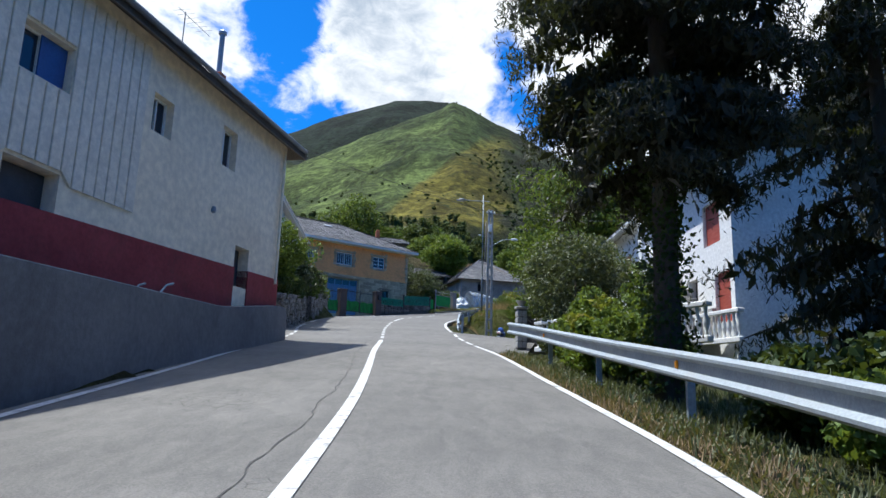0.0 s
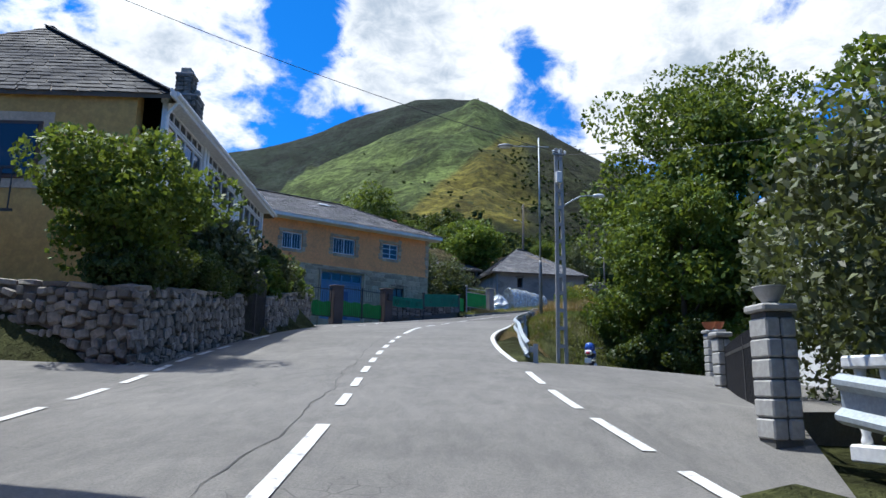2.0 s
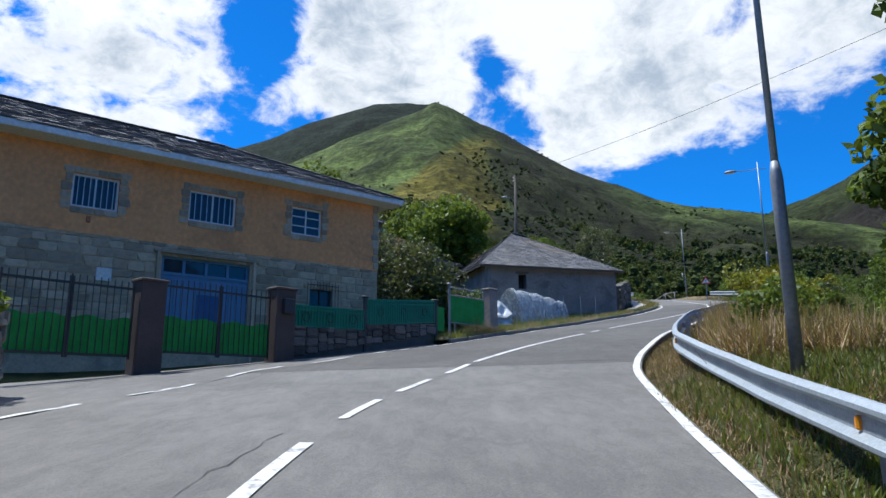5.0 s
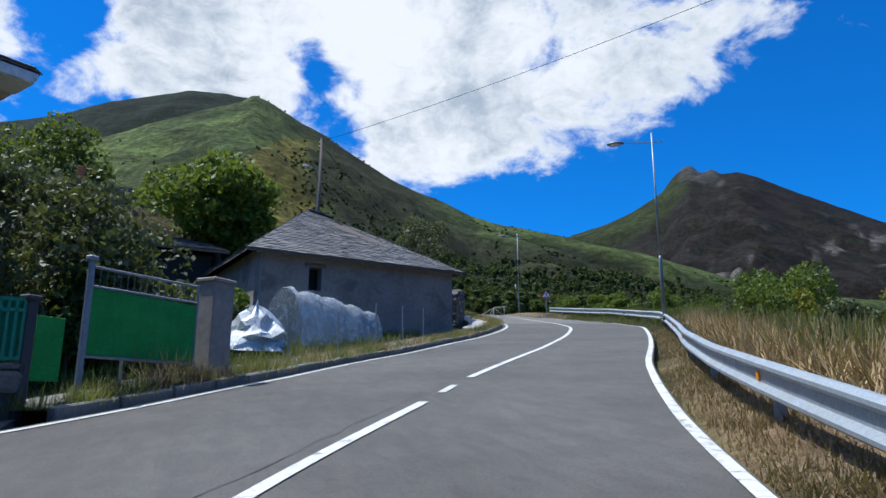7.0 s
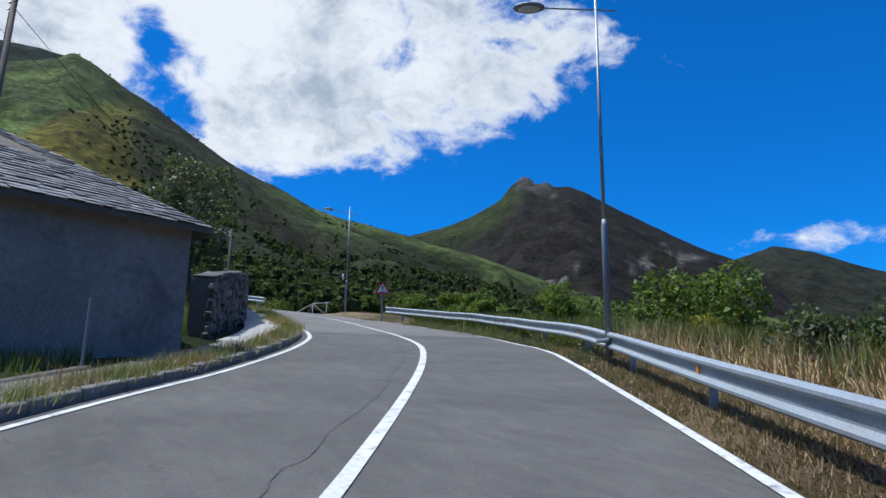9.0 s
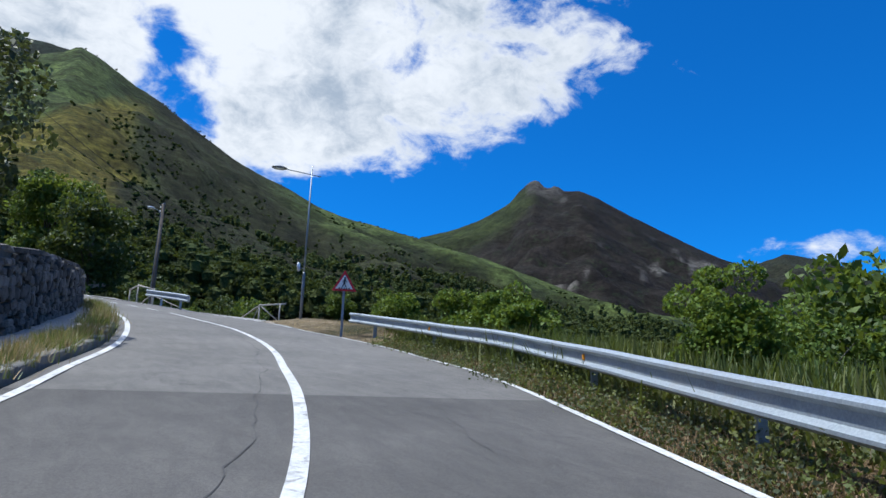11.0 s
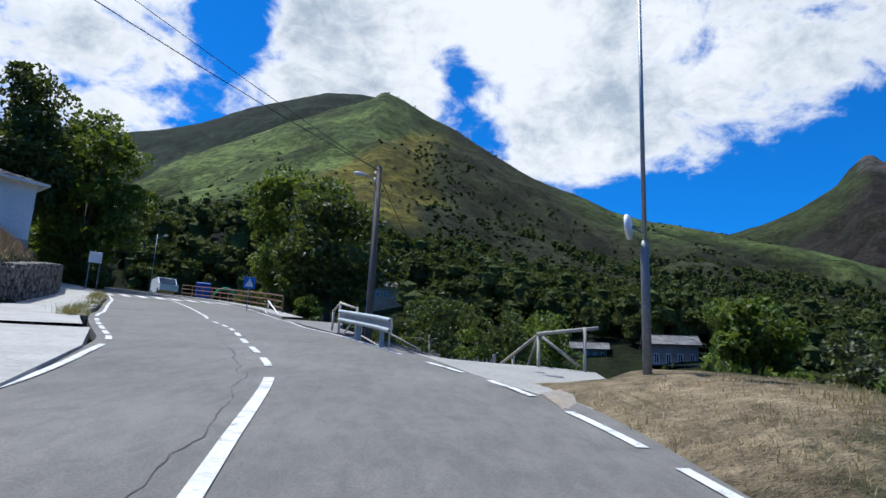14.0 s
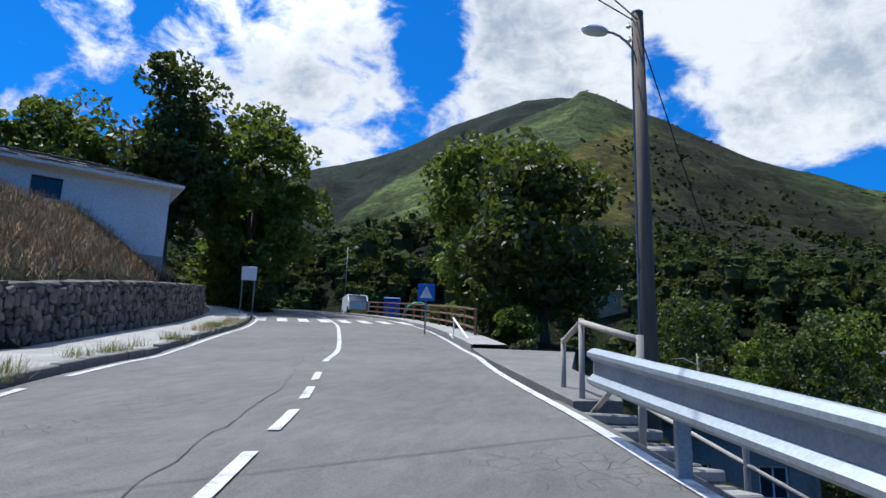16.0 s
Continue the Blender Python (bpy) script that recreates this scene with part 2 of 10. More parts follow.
CONCRETE = material("concrete", (0.38, 0.37, 0.345), 0.9, tint=(0.28, 0.27, 0.25), scale=0.9, bump=0.006, bump_scale=35, dirt=(0.2, 0.19, 0.16), dirt_scale=0.8)
DARK_CONCRETE = material("dark_concrete", (0.16, 0.165, 0.17), 0.9, tint=(0.10, 0.10, 0.11), scale=0.6, bump=0.008, bump_scale=25, dirt=(0.07, 0.07, 0.075))
GALV = material("galvanised_steel", (0.36, 0.405, 0.445), 0.5, 0.4, tint=(0.28, 0.32, 0.35), scale=2.5, amount=0.8, bump=0.001, bump_scale=120, dirt=(0.3, 0.28, 0.25), dirt_scale=1.6, dirt_amount=0.35)
GALV_POST = material("lamp_post_steel", (0.27, 0.29, 0.31), 0.55, 0.5, tint=(0.2, 0.215, 0.235), scale=1.5, dirt=(0.2, 0.19, 0.18), dirt_amount=0.4)
EARTH = material("dry_earth", (0.42, 0.33, 0.2), 0.95, tint=(0.28, 0.22, 0.13), scale=1.0, bump=0.03, bump_scale=12, dirt=(0.2, 0.2, 0.09), dirt_scale=1.5)

# ---- the lie of the road ----
CENTRE = [(-0.9, -34), (-1.01, -12), (-1.1, -0), (-1.26, 7), (-1.64, 12.49), (-2.02, 16.98), (-2.35, 22.28), (-2.9, 28.98), (-3.16, 33.99), (-3.21, 40), (-2.98, 44.49),
          (-2.39, 47.57), (-1.56, 50.06), (-0.89, 52.14), (0.79, 55.9), (3.12, 59.87), (4.62, 62.46), (7.32, 66.58), (8.95, 69), (11.35, 72.74), (13.74, 76.68), (15.7, 80.5),
          (17.06, 84.61), (17.87, 88.01), (18.58, 91.2), (18.94, 94.5), (18.97, 98), (18.69, 101.4), (18.24, 105.81), (17.4, 109.03), (16.83, 110.84), (15.96, 113.85), (14.94, 117.07),
          (13.11, 121.87), (12.09, 125.07), (9.65, 131.06), (6.59, 138.04), (2.05, 146.03), (-3.99, 153.02), (-12, 158), (-26, 161)]
RIGHT = [(2.6, -34), (2.37, -12), (1.95, 2), (1.85, 5.99), (1.59, 10.7), (1.21, 16.4), (0.68, 20.49), (0.23, 25.59), (0.06, 28.68), (-0.23, 32.59), (-0.28, 36.6),
         (-0.01, 40.11), (0.53, 43.51), (1.02, 46.3), (1.4, 48.28), (2.09, 50.55), (3.09, 53.02), (4.63, 56.39), (6.1, 59.05), (8.32, 62.76), (10.97, 66.68), (13.62, 70.72),
         (16.26, 74.96), (18.44, 78.88), (20.42, 83.99), (21.43, 86.99), (22.24, 91.49), (22.54, 95.3), (22.34, 98.3), (22.14, 102.4), (21.41, 107), (20.28, 110.59), (18.88, 114.59),
         (18.12, 117), (16.61, 121.6), (14.83, 127.01), (12.54, 133.02), (9.04, 141.02), (4.02, 149.51), (-3, 157.01), (-12, 162), (-26, 165)]
LEFT = [(-3.9, -34), (-3.99, -12), (-4.29, 2), (-4.56, 8), (-4.76, 11.19), (-5.1, 16.29), (-5.31, 19.69), (-5.54, 22.38), (-5.92, 25.47), (-6.61, 28.98), (-7.12, 34),
        (-7.36, 38), (-7.41, 42), (-7.06, 45.98), (-6.13, 51.15), (-4.71, 54.42), (-3.42, 57.5), (-2.04, 59.37), (0.38, 62.48), (3.2, 67.18), (5.81, 70.86), (8, 74.16),
        (10.89, 78.17), (13.52, 82.95), (14.93, 88.59), (15.75, 92.61), (16.11, 97), (15.99, 101.69), (15.56, 105.09), (14.66, 109.02), (13.33, 112.06), (12.2, 114.5), (10.62, 118.13),
        (9.01, 122.66), (7.3, 127.2), (5.21, 132.77), (1.69, 139.79), (-3.26, 146.2), (-9.99, 152.02), (-26, 157)]


def spline(points, step=0.5):
    """A smooth line through points, sampled at even steps."""
    p = np.array(points, float)
    p = np.vstack([2 * p[0] - p[1], p, 2 * p[-1] - p[-2]])
    out = []
    for i in range(1, len(p) - 2):
        a, b, c, d = p[i - 1], p[i], p[i + 1], p[i + 2]
        for u in np.linspace(0, 1, 24, endpoint=False):
            out.append(0.5 * (2 * b + (c - a) * u + (2 * a - 5 * b + 4 * c - d) * u * u + (3 * b - a - 3 * c + d) * u ** 3))
    out.append(p[-2])
    out = np.array(out)
    for _ in range(20):
        out[1:-1] = (out[:-2] + 2 * out[1:-1] + out[2:]) / 4
    s = np.concatenate([[0], np.cumsum(np.linalg.norm(np.diff(out, axis=0), axis=1))])
    n = int(s[-1] / step)
    t = np.linspace(0, s[-1], n + 1)
    return np.stack([np.interp(t, s, out[:, k]) for k in range(out.shape[1])], 1)


AXIS, R_LINE, L_LINE = spline(CENTRE), spline(RIGHT), spline(LEFT)
AX_S = np.concatenate([[0], np.cumsum(np.linalg.norm(np.diff(AXIS, axis=0), axis=1))])
AX_S -= AX_S[np.argmin(np.abs(AXIS[:, 1]))]
AX_D = np.gradient(AXIS, axis=0)
AX_D /= np.linalg.norm(AX_D, axis=1)[:, None]
RISE_S = [-34.0, -30.0, -24.0, -18.0, -12.0, -6.0, 0.0, 6.0, 12.0, 18.0, 24.0, 30.0, 36.0, 42.1, 48.1, 54.1, 60.1, 66.1, 72.1, 78.1, 84.1, 90.1, 96.1, 102.1, 108.1, 114.2, 120.2, 126.2, 132.2, 138.2, 144.2, 150.2, 156.2, 162.2, 168.2, 174.2]
RISE_Z = [-3.93, -3.44, -2.71, -1.98, -1.24, -0.51, 0.20, 0.93, 1.63, 2.37, 3.08, 3.86, 4.69, 5.50, 6.24, 7.10, 7.97, 8.82, 9.66, 10.54, 11.50, 12.41, 13.30, 14.30, 15.20, 16.12, 17.00, 17.81, 18.68, 19.65, 20.57, 21.49, 22.40, 23.30, 24.10, 24.70]


def to_road(x, y):
    """Along-road and across-road distance of plan points, and the road's height there. Right of the axis is positive."""
    q = np.stack([np.ravel(x), np.ravel(y)], 1).astype(float)
    s, d = np.empty(len(q)), np.empty(len(q))
    for k in range(0, len(q), 4000):
        c = q[k:k + 4000]
        d2 = ((c[:, None] - AXIS[None]) ** 2).sum(2)
        i = d2.argmin(1)
        v = c - AXIS[i]
        t = AX_D[i]
        s[k:k + 4000] = AX_S[i] + (v * t).sum(1).clip(-0.6, 0.6)
        d[k:k + 4000] = np.where(v[:, 0] * t[:, 1] - v[:, 1] * t[:, 0] > 0, 1, -1) * np.sqrt(d2[np.arange(len(c)), i])
    bank = np.interp(s, [102, 120], [0, 0.03])      # the upper bend leans inwards
    return s, d, np.interp(s, RISE_S, RISE_Z) + bank * np.clip(d, -6, 6)


def road_z(x, y):
    return float(to_road([x], [y])[2][0])


def step(x, a, b):
    t = np.clip((x - a) / (b - a), 0, 1)
    return t * t * (3 - 2 * t)


# ---- the land ----
LAND_O = (8.0, 65.0, 9.5)
# skylines: bearings in degrees, and elevations as seen from the middle of the drive
MAIN = ([-180, -80, -60, -40, -25, -19.1, -15.2, -9.2, -5.7, -1.7, -0.8, 1.0, 3.4, 5.2, 7.4, 9.7, 11.9, 14.3, 16.4, 18.5, 20.7, 22.9, 27.2, 33, 45, 70, 180],
        [10, 12, 12.5, 13, 14.5, 16.8, 18.6, 21.7, 23.1, 24.5, 25.1, 24.5, 23.3, 22.6, 21.4, 20.1, 18.9, 17.8, 17.0, 16.0, 15.3, 14.9, 13.9, 12.3, 8, 5, 10])
BACK = ([-180, -90, -60, -40, -30, -23, -19.6, -15.6, -13, -10.6, -8.5, -6.2, -3.3, -2.2, -0.9, 2, 6, 20, 180],
        [5, 12, 15, 15, 16, 18.8, 19.6, 21.0, 22.2, 23.2, 23.8, 24.6, 24.85, 24.8, 24.7, 22.0, 14, 5, 5])
ROCKY = ([-180, 10, 22, 27.3, 29.7, 32.4, 35.0, 36.0, 37.0, 38.2, 39.6, 41, 42.4, 45.1, 47.8, 51.2, 53.8, 60, 70, 180],
         [2, 3, 9, 13.9, 14.5, 15.5, 16.9, 18.1, 18.7, 18.1, 17.9, 17.9, 17.4, 15.8, 14.3, 12.4, 11.2, 7, 3, 2])
FAR_R = ([-180, 40, 48, 53, 56.6, 59.3, 62.5, 68, 80, 120, 180], [6, 4, 9, 11.0, 12.1, 11.4, 10, 8, 6, 7, 6])


def far_land(x, y):
    """Height and kind of the hills, by bearing and distance from the middle of the drive."""
    dx, dy = x - LAND_O[0], y - LAND_O[1]
    r = np.hypot(dx, dy)
    az = np.degrees(np.arctan2(dx, dy))
    best = np.full(r.shape, -1e9)
    kind = np.zeros(r.shape, int)
    for k, (tab, R, near) in enumerate(((MAIN, 760, 0.165), (BACK, 1000, 0.3), (ROCKY, 1900, 0.14), (FAR_R, 2800, 0.3))):
        u = r / R
        k0 = 0.40 if k == 0 else 0.06
        lift = 0.10 * step(-az, 0, 9) * (k == 0)
        g = np.interp(u, [0, near, 0.3 + near * 0.4, 0.62, 0.85, 1.0], [-0.12, k0, 0.56 if k == 0 else 0.42, 0.77, 0.94, 1.0]) + lift * np.interp(u, [0, near, 0.34, 0.7], [0, 1, 1, 0])
        g = np.where(u < 1, g, 1 - 0.5 * (u - 1))
        z = LAND_O[2] + r * np.tan(np.radians(np.interp(az, *tab) * g))
        kind = np.where(z > best, k, kind)
        best = np.maximum(best, z)
    return best, kind, az, r


def side_land(s, d):
    """Height above the road, beside it."""
    a = np.abs(d)
    # right-hand side: verge, garden of the white house, sunk drive, bank, valley
    garden = -0.25 * step(d, 3.4, 4.5) - 0.02 * np.clip(d - 4.5, 0, 60)
    drive = -0.32 * step(d, 2.6, 3.6) - 0.10 * np.clip(d - 5.5, 0, 5) - 0.26 * np.clip(d - 7, 0, 40)
    lane = -0.35 * step(d, 3.6, 4.4) - 0.95 * step(d, 4.3, 5.5) - 0.1 * np.clip(d - 6, 0, 50)
    bank = 0.45 * step(d, 3.9, 5.2) - 0.55 * np.clip(d - 6.5, 0, 18) - 0.12 * np.clip(d - 24, 0, 60)
    valley = 0.28 * step(d, 3.8, 5.0) - 0.36 * np.clip(d - 6.0, 0, 18) - 0.12 * np.clip(d - 24, 0, 60)
    dirt = 0.35 * step(d, 3.6, 6.5) - 0.40 * np.clip(d - 8.0, 0, 22) - 0.1 * np.clip(d - 30, 0, 60)
    drop = -1.0 * step(d, 3.1, 3.9) - 1.7 * step(d, 3.9, 4.9) - 0.16 * np.clip(d - 6, 0, 40)
    park = -0.3 * step(d, 3.6, 7.0) - 0.12 * np.clip(d - 8, 0, 60)
    w = [1 - step(s, 18.5, 20.5), step(s, 18.5, 20.5) - step(s, 29, 32), step(s, 29, 32) - step(s, 40.5, 43.5), step(s, 40.5, 43.5) - step(s, 47, 56),
         step(s, 47, 56) - step(s, 101, 105), step(s, 101, 105) - step(s, 111, 113.5), step(s, 111, 113.5) - step(s, 130, 140), step(s, 130, 140)]
    right = sum(a_ * b_ for a_, b_ in zip(w, (garden, drive, lane, bank, valley, dirt, drop, park)))
    # left-hand side: house yard, raised garden, junction, kitchen garden, bank above the wall
    e = -d
    yard = 0.9 * step(e, 4.6, 5.6) + 0.02 * np.clip(e - 6, 0, 60)
    raised = 1.5 * step(e, 5.4, 6.2) + 0.03 * np.clip(e - 6, 0, 60)
    junction = -0.2 + 0.02 * np.clip(e - 12, 0, 60) + 0.3 * step(e, 14, 20)
    plot = 0.10 * step(e, 5, 6) + 0.04 * np.clip(e - 6, 0, 60)
    slope_l = 0.55 + 0.2 * step(s, 103, 116)
    bank_l = 1.3 * step(e, 6.7, 7.3) + slope_l * np.clip(e - 7.0, 0, 4.2) + 0.22 * np.clip(e - 11.2, 0, 60)
    wl = [1 - step(s, 20, 22), step(s, 27.7, 28.6) - step(s, 44, 46), step(s, 44, 46) - step(s, 60, 64), step(s, 60, 64) - step(s, 88, 98), step(s, 88, 98)]
    left = sum(a_ * b_ for a_, b_ in zip(wl, (yard, raised, junction, plot, bank_l)))
    return np.where(d > 0, right, left)


def land_z(x, y):
    x, y = np.ravel(np.asarray(x, float)), np.ravel(np.asarray(y, float))
    s, d, zr = to_road(x, y)
    k = step(np.abs(d), 9, 20)
    s = s * (1 - k) + np.interp(y, AXIS[:260, 1], AX_S[:260]) * k
    zr = zr * (1 - k) + np.interp(s, RISE_S, RISE_Z) * k
    far, kind, az, r = far_land(x, y)
    near = zr + side_land(s, d)
    on = (1 - step(d, 3.2, 4.0)) * (1 - step(-d, 4.0, 4.8))
    near = near - 0.22 * on
    a = np.abs(d)
    end = step(s, 150, 185)
    w = np.maximum(step(a, 26, 85), end)
    return near * (1 - w) + far * w, kind, az, r, s, d, w


def ground_at(x, y):
    return float(land_z([x], [y])[0][0])


def mesh_object(name, verts, faces, mat, smooth=False, parent=None, label="", category="", kind="", group=""):
    me = bpy.data.meshes.new(name)
    me.from_pydata([tuple(v) for v in verts], [], faces)
    me.materials.append(mat)
    if smooth:
        me.polygons.foreach_set("use_smooth", [True] * len(me.polygons))
    me.update()
    ob = new(name, me)
    if parent:
        ob.parent = parent
    return tagged(ob, label, category, group, kind)


def relief(x, y, r, u, w, d):
    """Knolls and gullies of the open slopes, dying out towards their skyline."""
    rough = np.array([noise.fractal((px * 0.012, py * 0.012, 0.3), 0.85, 2.1, 6) for px, py in zip(x, y)])
    fine = np.array([noise.fractal((px * 0.05, py * 0.05, 1.3), 0.8, 2.2, 4) for px, py in zip(x, y)])
    gully = np.array([1 - abs(noise.noise((px * 0.011 + 0.004 * py, py * 0.0045, 2.2))) * 2.2 for px, py in zip(x, y)])
    up = 1 - step(u, 0.78, 0.98)
    dz = rough * np.clip(r * 0.026, 0, 24) * w * step(r, 90, 400) * (0.15 + 0.85 * up) - np.clip(gully, 0, 1) * np.clip(r * 0.012, 0, 12) * w * step(r, 140, 320) * up
    return dz + fine * (0.6 * w * step(r, 60, 200) + 0.07 * step(np.abs(d), 6, 9)), rough, fine


REACH = np.array([760.0, 1000.0, 1900.0, 2800.0])


def hill_z(x, y):
    """Height of the finished ground, with its relief."""
    z, kind, az, r, s, d, w = land_z(x, y)
    return z + relief(x, y, r, r / REACH[kind], w, d)[0], kind, az, r, s, d, w


def build_land():
    az = np.concatenate([np.arange(-80, 80, 0.42), np.arange(80, 280, 2.5)])
    r = np.concatenate([np.arange(0.6, 128, 0.9), 128 * 1.028 ** np.arange(0, 116)])
    A, Rr = np.meshgrid(np.radians(az), r)
    X, Y = LAND_O[0] + Rr * np.sin(A), LAND_O[1] + Rr * np.cos(A)
    Z, kind, az_, r_, s, d, w = land_z(X, Y)
    x, y = X.ravel(), Y.ravel()
    dz, rough, fine = relief(x, y, r_, r_ / REACH[kind], w, d)
    Z = Z + dz
    # crag on the rocky top
    crag = (kind == 2) * step(az_, 36.2, 37.0) * (1 - step(az_, 39.0, 39.8)) * step(r_, 1650, 1800)
    Z = Z + crag * np.abs(np.array([noise.noise((px * 0.03, py * 0.03, 5)) for px, py in zip(x, y)])) * 26
    n, m = len(r), len(az)
    faces = []
    for i in range(n - 1):
        for j in range(m):
            k = (j + 1) % m
            faces.append((i * m + j, i * m + k, (i + 1) * m + k, (i + 1) * m + j))
    faces.append(tuple(range(m)))
    ob = mesh_object("ground", np.stack([x, y, Z], 1), faces, HILL, True, label="hillside of meadow, heath and scrub rising from the valley road", category="hillside", kind="structure")
    # what grows where, with cloud shade put into the heath tone
    def tone(*c):
        return np.array(c)
    el = np.degrees(np.arctan2(Z - LAND_O[2], r_))
    col = np.zeros((len(x), 3))
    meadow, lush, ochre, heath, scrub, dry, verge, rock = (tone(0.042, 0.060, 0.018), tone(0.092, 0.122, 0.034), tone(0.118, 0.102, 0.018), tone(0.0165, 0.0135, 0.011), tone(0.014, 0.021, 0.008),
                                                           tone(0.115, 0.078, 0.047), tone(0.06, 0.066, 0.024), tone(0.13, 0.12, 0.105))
    def blend(c, f):
        nonlocal col
        col = col * (1 - f[:, None]) + c * f[:, None]
    wob = rough * 2.2 + fine * 0.5
    col[:] = scrub
    main = (kind == 0) * step(r_, 170, 330)
    blend(meadow, main * step(el, 12.5, 16))
    blend(lush, main * step(el + wob, 14.8, 16.5) * step(-az_ + wob, -2.6, -0.6) * (1 - 0.85 * step(el + wob * 1.5, 20.3, 21.8)))
    blend(lush * 0.85, main * step(np.sin(az_ * 0.9 + el * 1.7 + rough * 4), 0.35, 0.8) * step(el + wob, 19, 20.5) * step(-az_ + wob, -4, -1) * 0.6)
    edge = az_ - (el - 18.5) * 1.49 + wob * 0.4
    blend(ochre, main * step(edge, -3.9, -3.2) * (1 - step(az_ + wob * 0.6, 3.6, 5.2)) * step(el + wob, 13, 15) * (1 - step(el + wob * 0.4, 20.9, 21.8)))
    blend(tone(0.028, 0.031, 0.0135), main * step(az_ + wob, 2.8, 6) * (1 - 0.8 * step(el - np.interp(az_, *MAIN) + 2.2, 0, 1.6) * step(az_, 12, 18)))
    blend(lush * 0.75, main * step(az_, 15, 20) * step(el - np.interp(az_, *MAIN) + 1.5 + wob * 0.5, 0, 1.2))
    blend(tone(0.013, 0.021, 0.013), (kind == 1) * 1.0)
    # rocky hill: dark heather and the cloud shade over it in one tone
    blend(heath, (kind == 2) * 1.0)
    blend(lush * 0.3, (kind == 2) * (1 - step(az_ + wob, 35.5, 38)) * step(el - np.interp(az_, *ROCKY) + 3.0, 0, 2))
    blend(rock * 0.45, np.clip(crag * 1.5, 0, 1))
    for a0, a1, e0, e1 in ((37.0, 41.8, 10.0, 11.3), (45.0, 51.5, 11.0, 11.7)):
        mid = np.interp(az_, [a0, a1], [e0, e1])
        blend(rock * 0.9, (kind == 2) * (1 - step(np.abs(el - mid + wob * 0.25) + 0.5 * np.abs((az_ - (a0 + a1) / 2 + wob * 0.4) / (a1 - a0)) ** 2 * 2, 0.14, 0.42)))
    blend(rock * 0.7, (kind == 2) * step(fine, 0.55, 0.8) * step(el - np.interp(az_, *ROCKY) + 4.5, 0, 1.5) * step(az_, 37, 38.5) * 0.8)
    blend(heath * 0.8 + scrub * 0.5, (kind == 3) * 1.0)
    nearw = 1 - step(r_, 110, 200)
    field = (1 - step(np.abs(x + 14 + fine * 3), 15, 19)) * (r_ < 300)
    blend(tone(0.13, 0.135, 0.03), field * step(y, 150, 156) * (1 - step(y + fine * 2, 178, 180)))
    blend(tone(0.19, 0.125, 0.055), field * step(y + fine * 2, 186, 188) * (1 - step(y + fine * 3, 217, 221)))
    blend(verge, nearw * (1 - w) * (1 - field * step(y, 150, 156)))
    blend(dry * 1.6, nearw * (1 - w) * step(d, 3.0, 3.6) * (1 - step(d + fine * 2, 6.5, 8.5)) * step(s, 40, 50) * (1 - step(s, 112, 116)) * 0.85)
    blend(tone(0.30, 0.235, 0.145), nearw * (1 - w) * step(d, 2.6, 3.0) * step(s, 99, 102) * (1 - step(s, 114, 117)) * (1 - step(d + fine * 3, 6.5, 9.0)) * np.clip(0.75 + fine, 0, 1))
    blend(dry * 0.8, nearw * step(-d, 6.5, 7.2) * step(s, 90, 98) * (1 - step(-d, 22, 26)) * 0.85)
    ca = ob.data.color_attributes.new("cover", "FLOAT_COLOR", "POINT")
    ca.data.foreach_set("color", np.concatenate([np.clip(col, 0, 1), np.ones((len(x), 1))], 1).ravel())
    return ob


build_land()


# ---- road, lines, pavements ----
def near_index(line, pt):
    return int(((line - np.array(pt)) ** 2).sum(1).argmin())


def offset_line(line, d):
    t = np.gradient(line, axis=0)
    t /= np.linalg.norm(t, axis=1)[:, None]
    return line + np.stack([t[:, 1], -t[:, 0]], 1) * d


def resample(line, n):
    s = np.concatenate([[0], np.cumsum(np.linalg.norm(np.diff(line, axis=0), axis=1))])
    t = np.linspace(0, s[-1], n)
    return np.stack([np.interp(t, s, line[:, k]) for k in (0, 1)], 1)


def ribbon(name, a, b, lift, mat, cols=1, skirt=0.0, **tags):
    """A strip of ground between two lines of the plan, laid on the road's slope."""
    n = max(len(a), len(b))
    a, b = resample(a, n), resample(b, n)
    u = np.linspace(0, 1, cols + 1)
    P = a[:, None] * (1 - u)[None, :, None] + b[:, None] * u[None, :, None]
    z = to_road(P[..., 0], P[..., 1])[2].reshape(P.shape[:2]) + lift
    V = np.concatenate([P, z[..., None]], 2)
    if skirt:
        lo, hi = V[:, :1].copy(), V[:, -1:].copy()
        lo[..., 2] -= skirt
        hi[..., 2] -= skirt
        V = np.concatenate([lo, V, hi], 1)
    m = V.shape[1]
    f = [(i * m + j, i * m + j + 1, (i + 1) * m + j + 1, (i + 1) * m + j) for i in range(n - 1) for j in range(m - 1)]
    return mesh_object(name, V.reshape(-1, 3), f, mat, **tags)


road_l = offset_line(L_LINE, -0.22)
road_r = offset_line(R_LINE, 0.09)
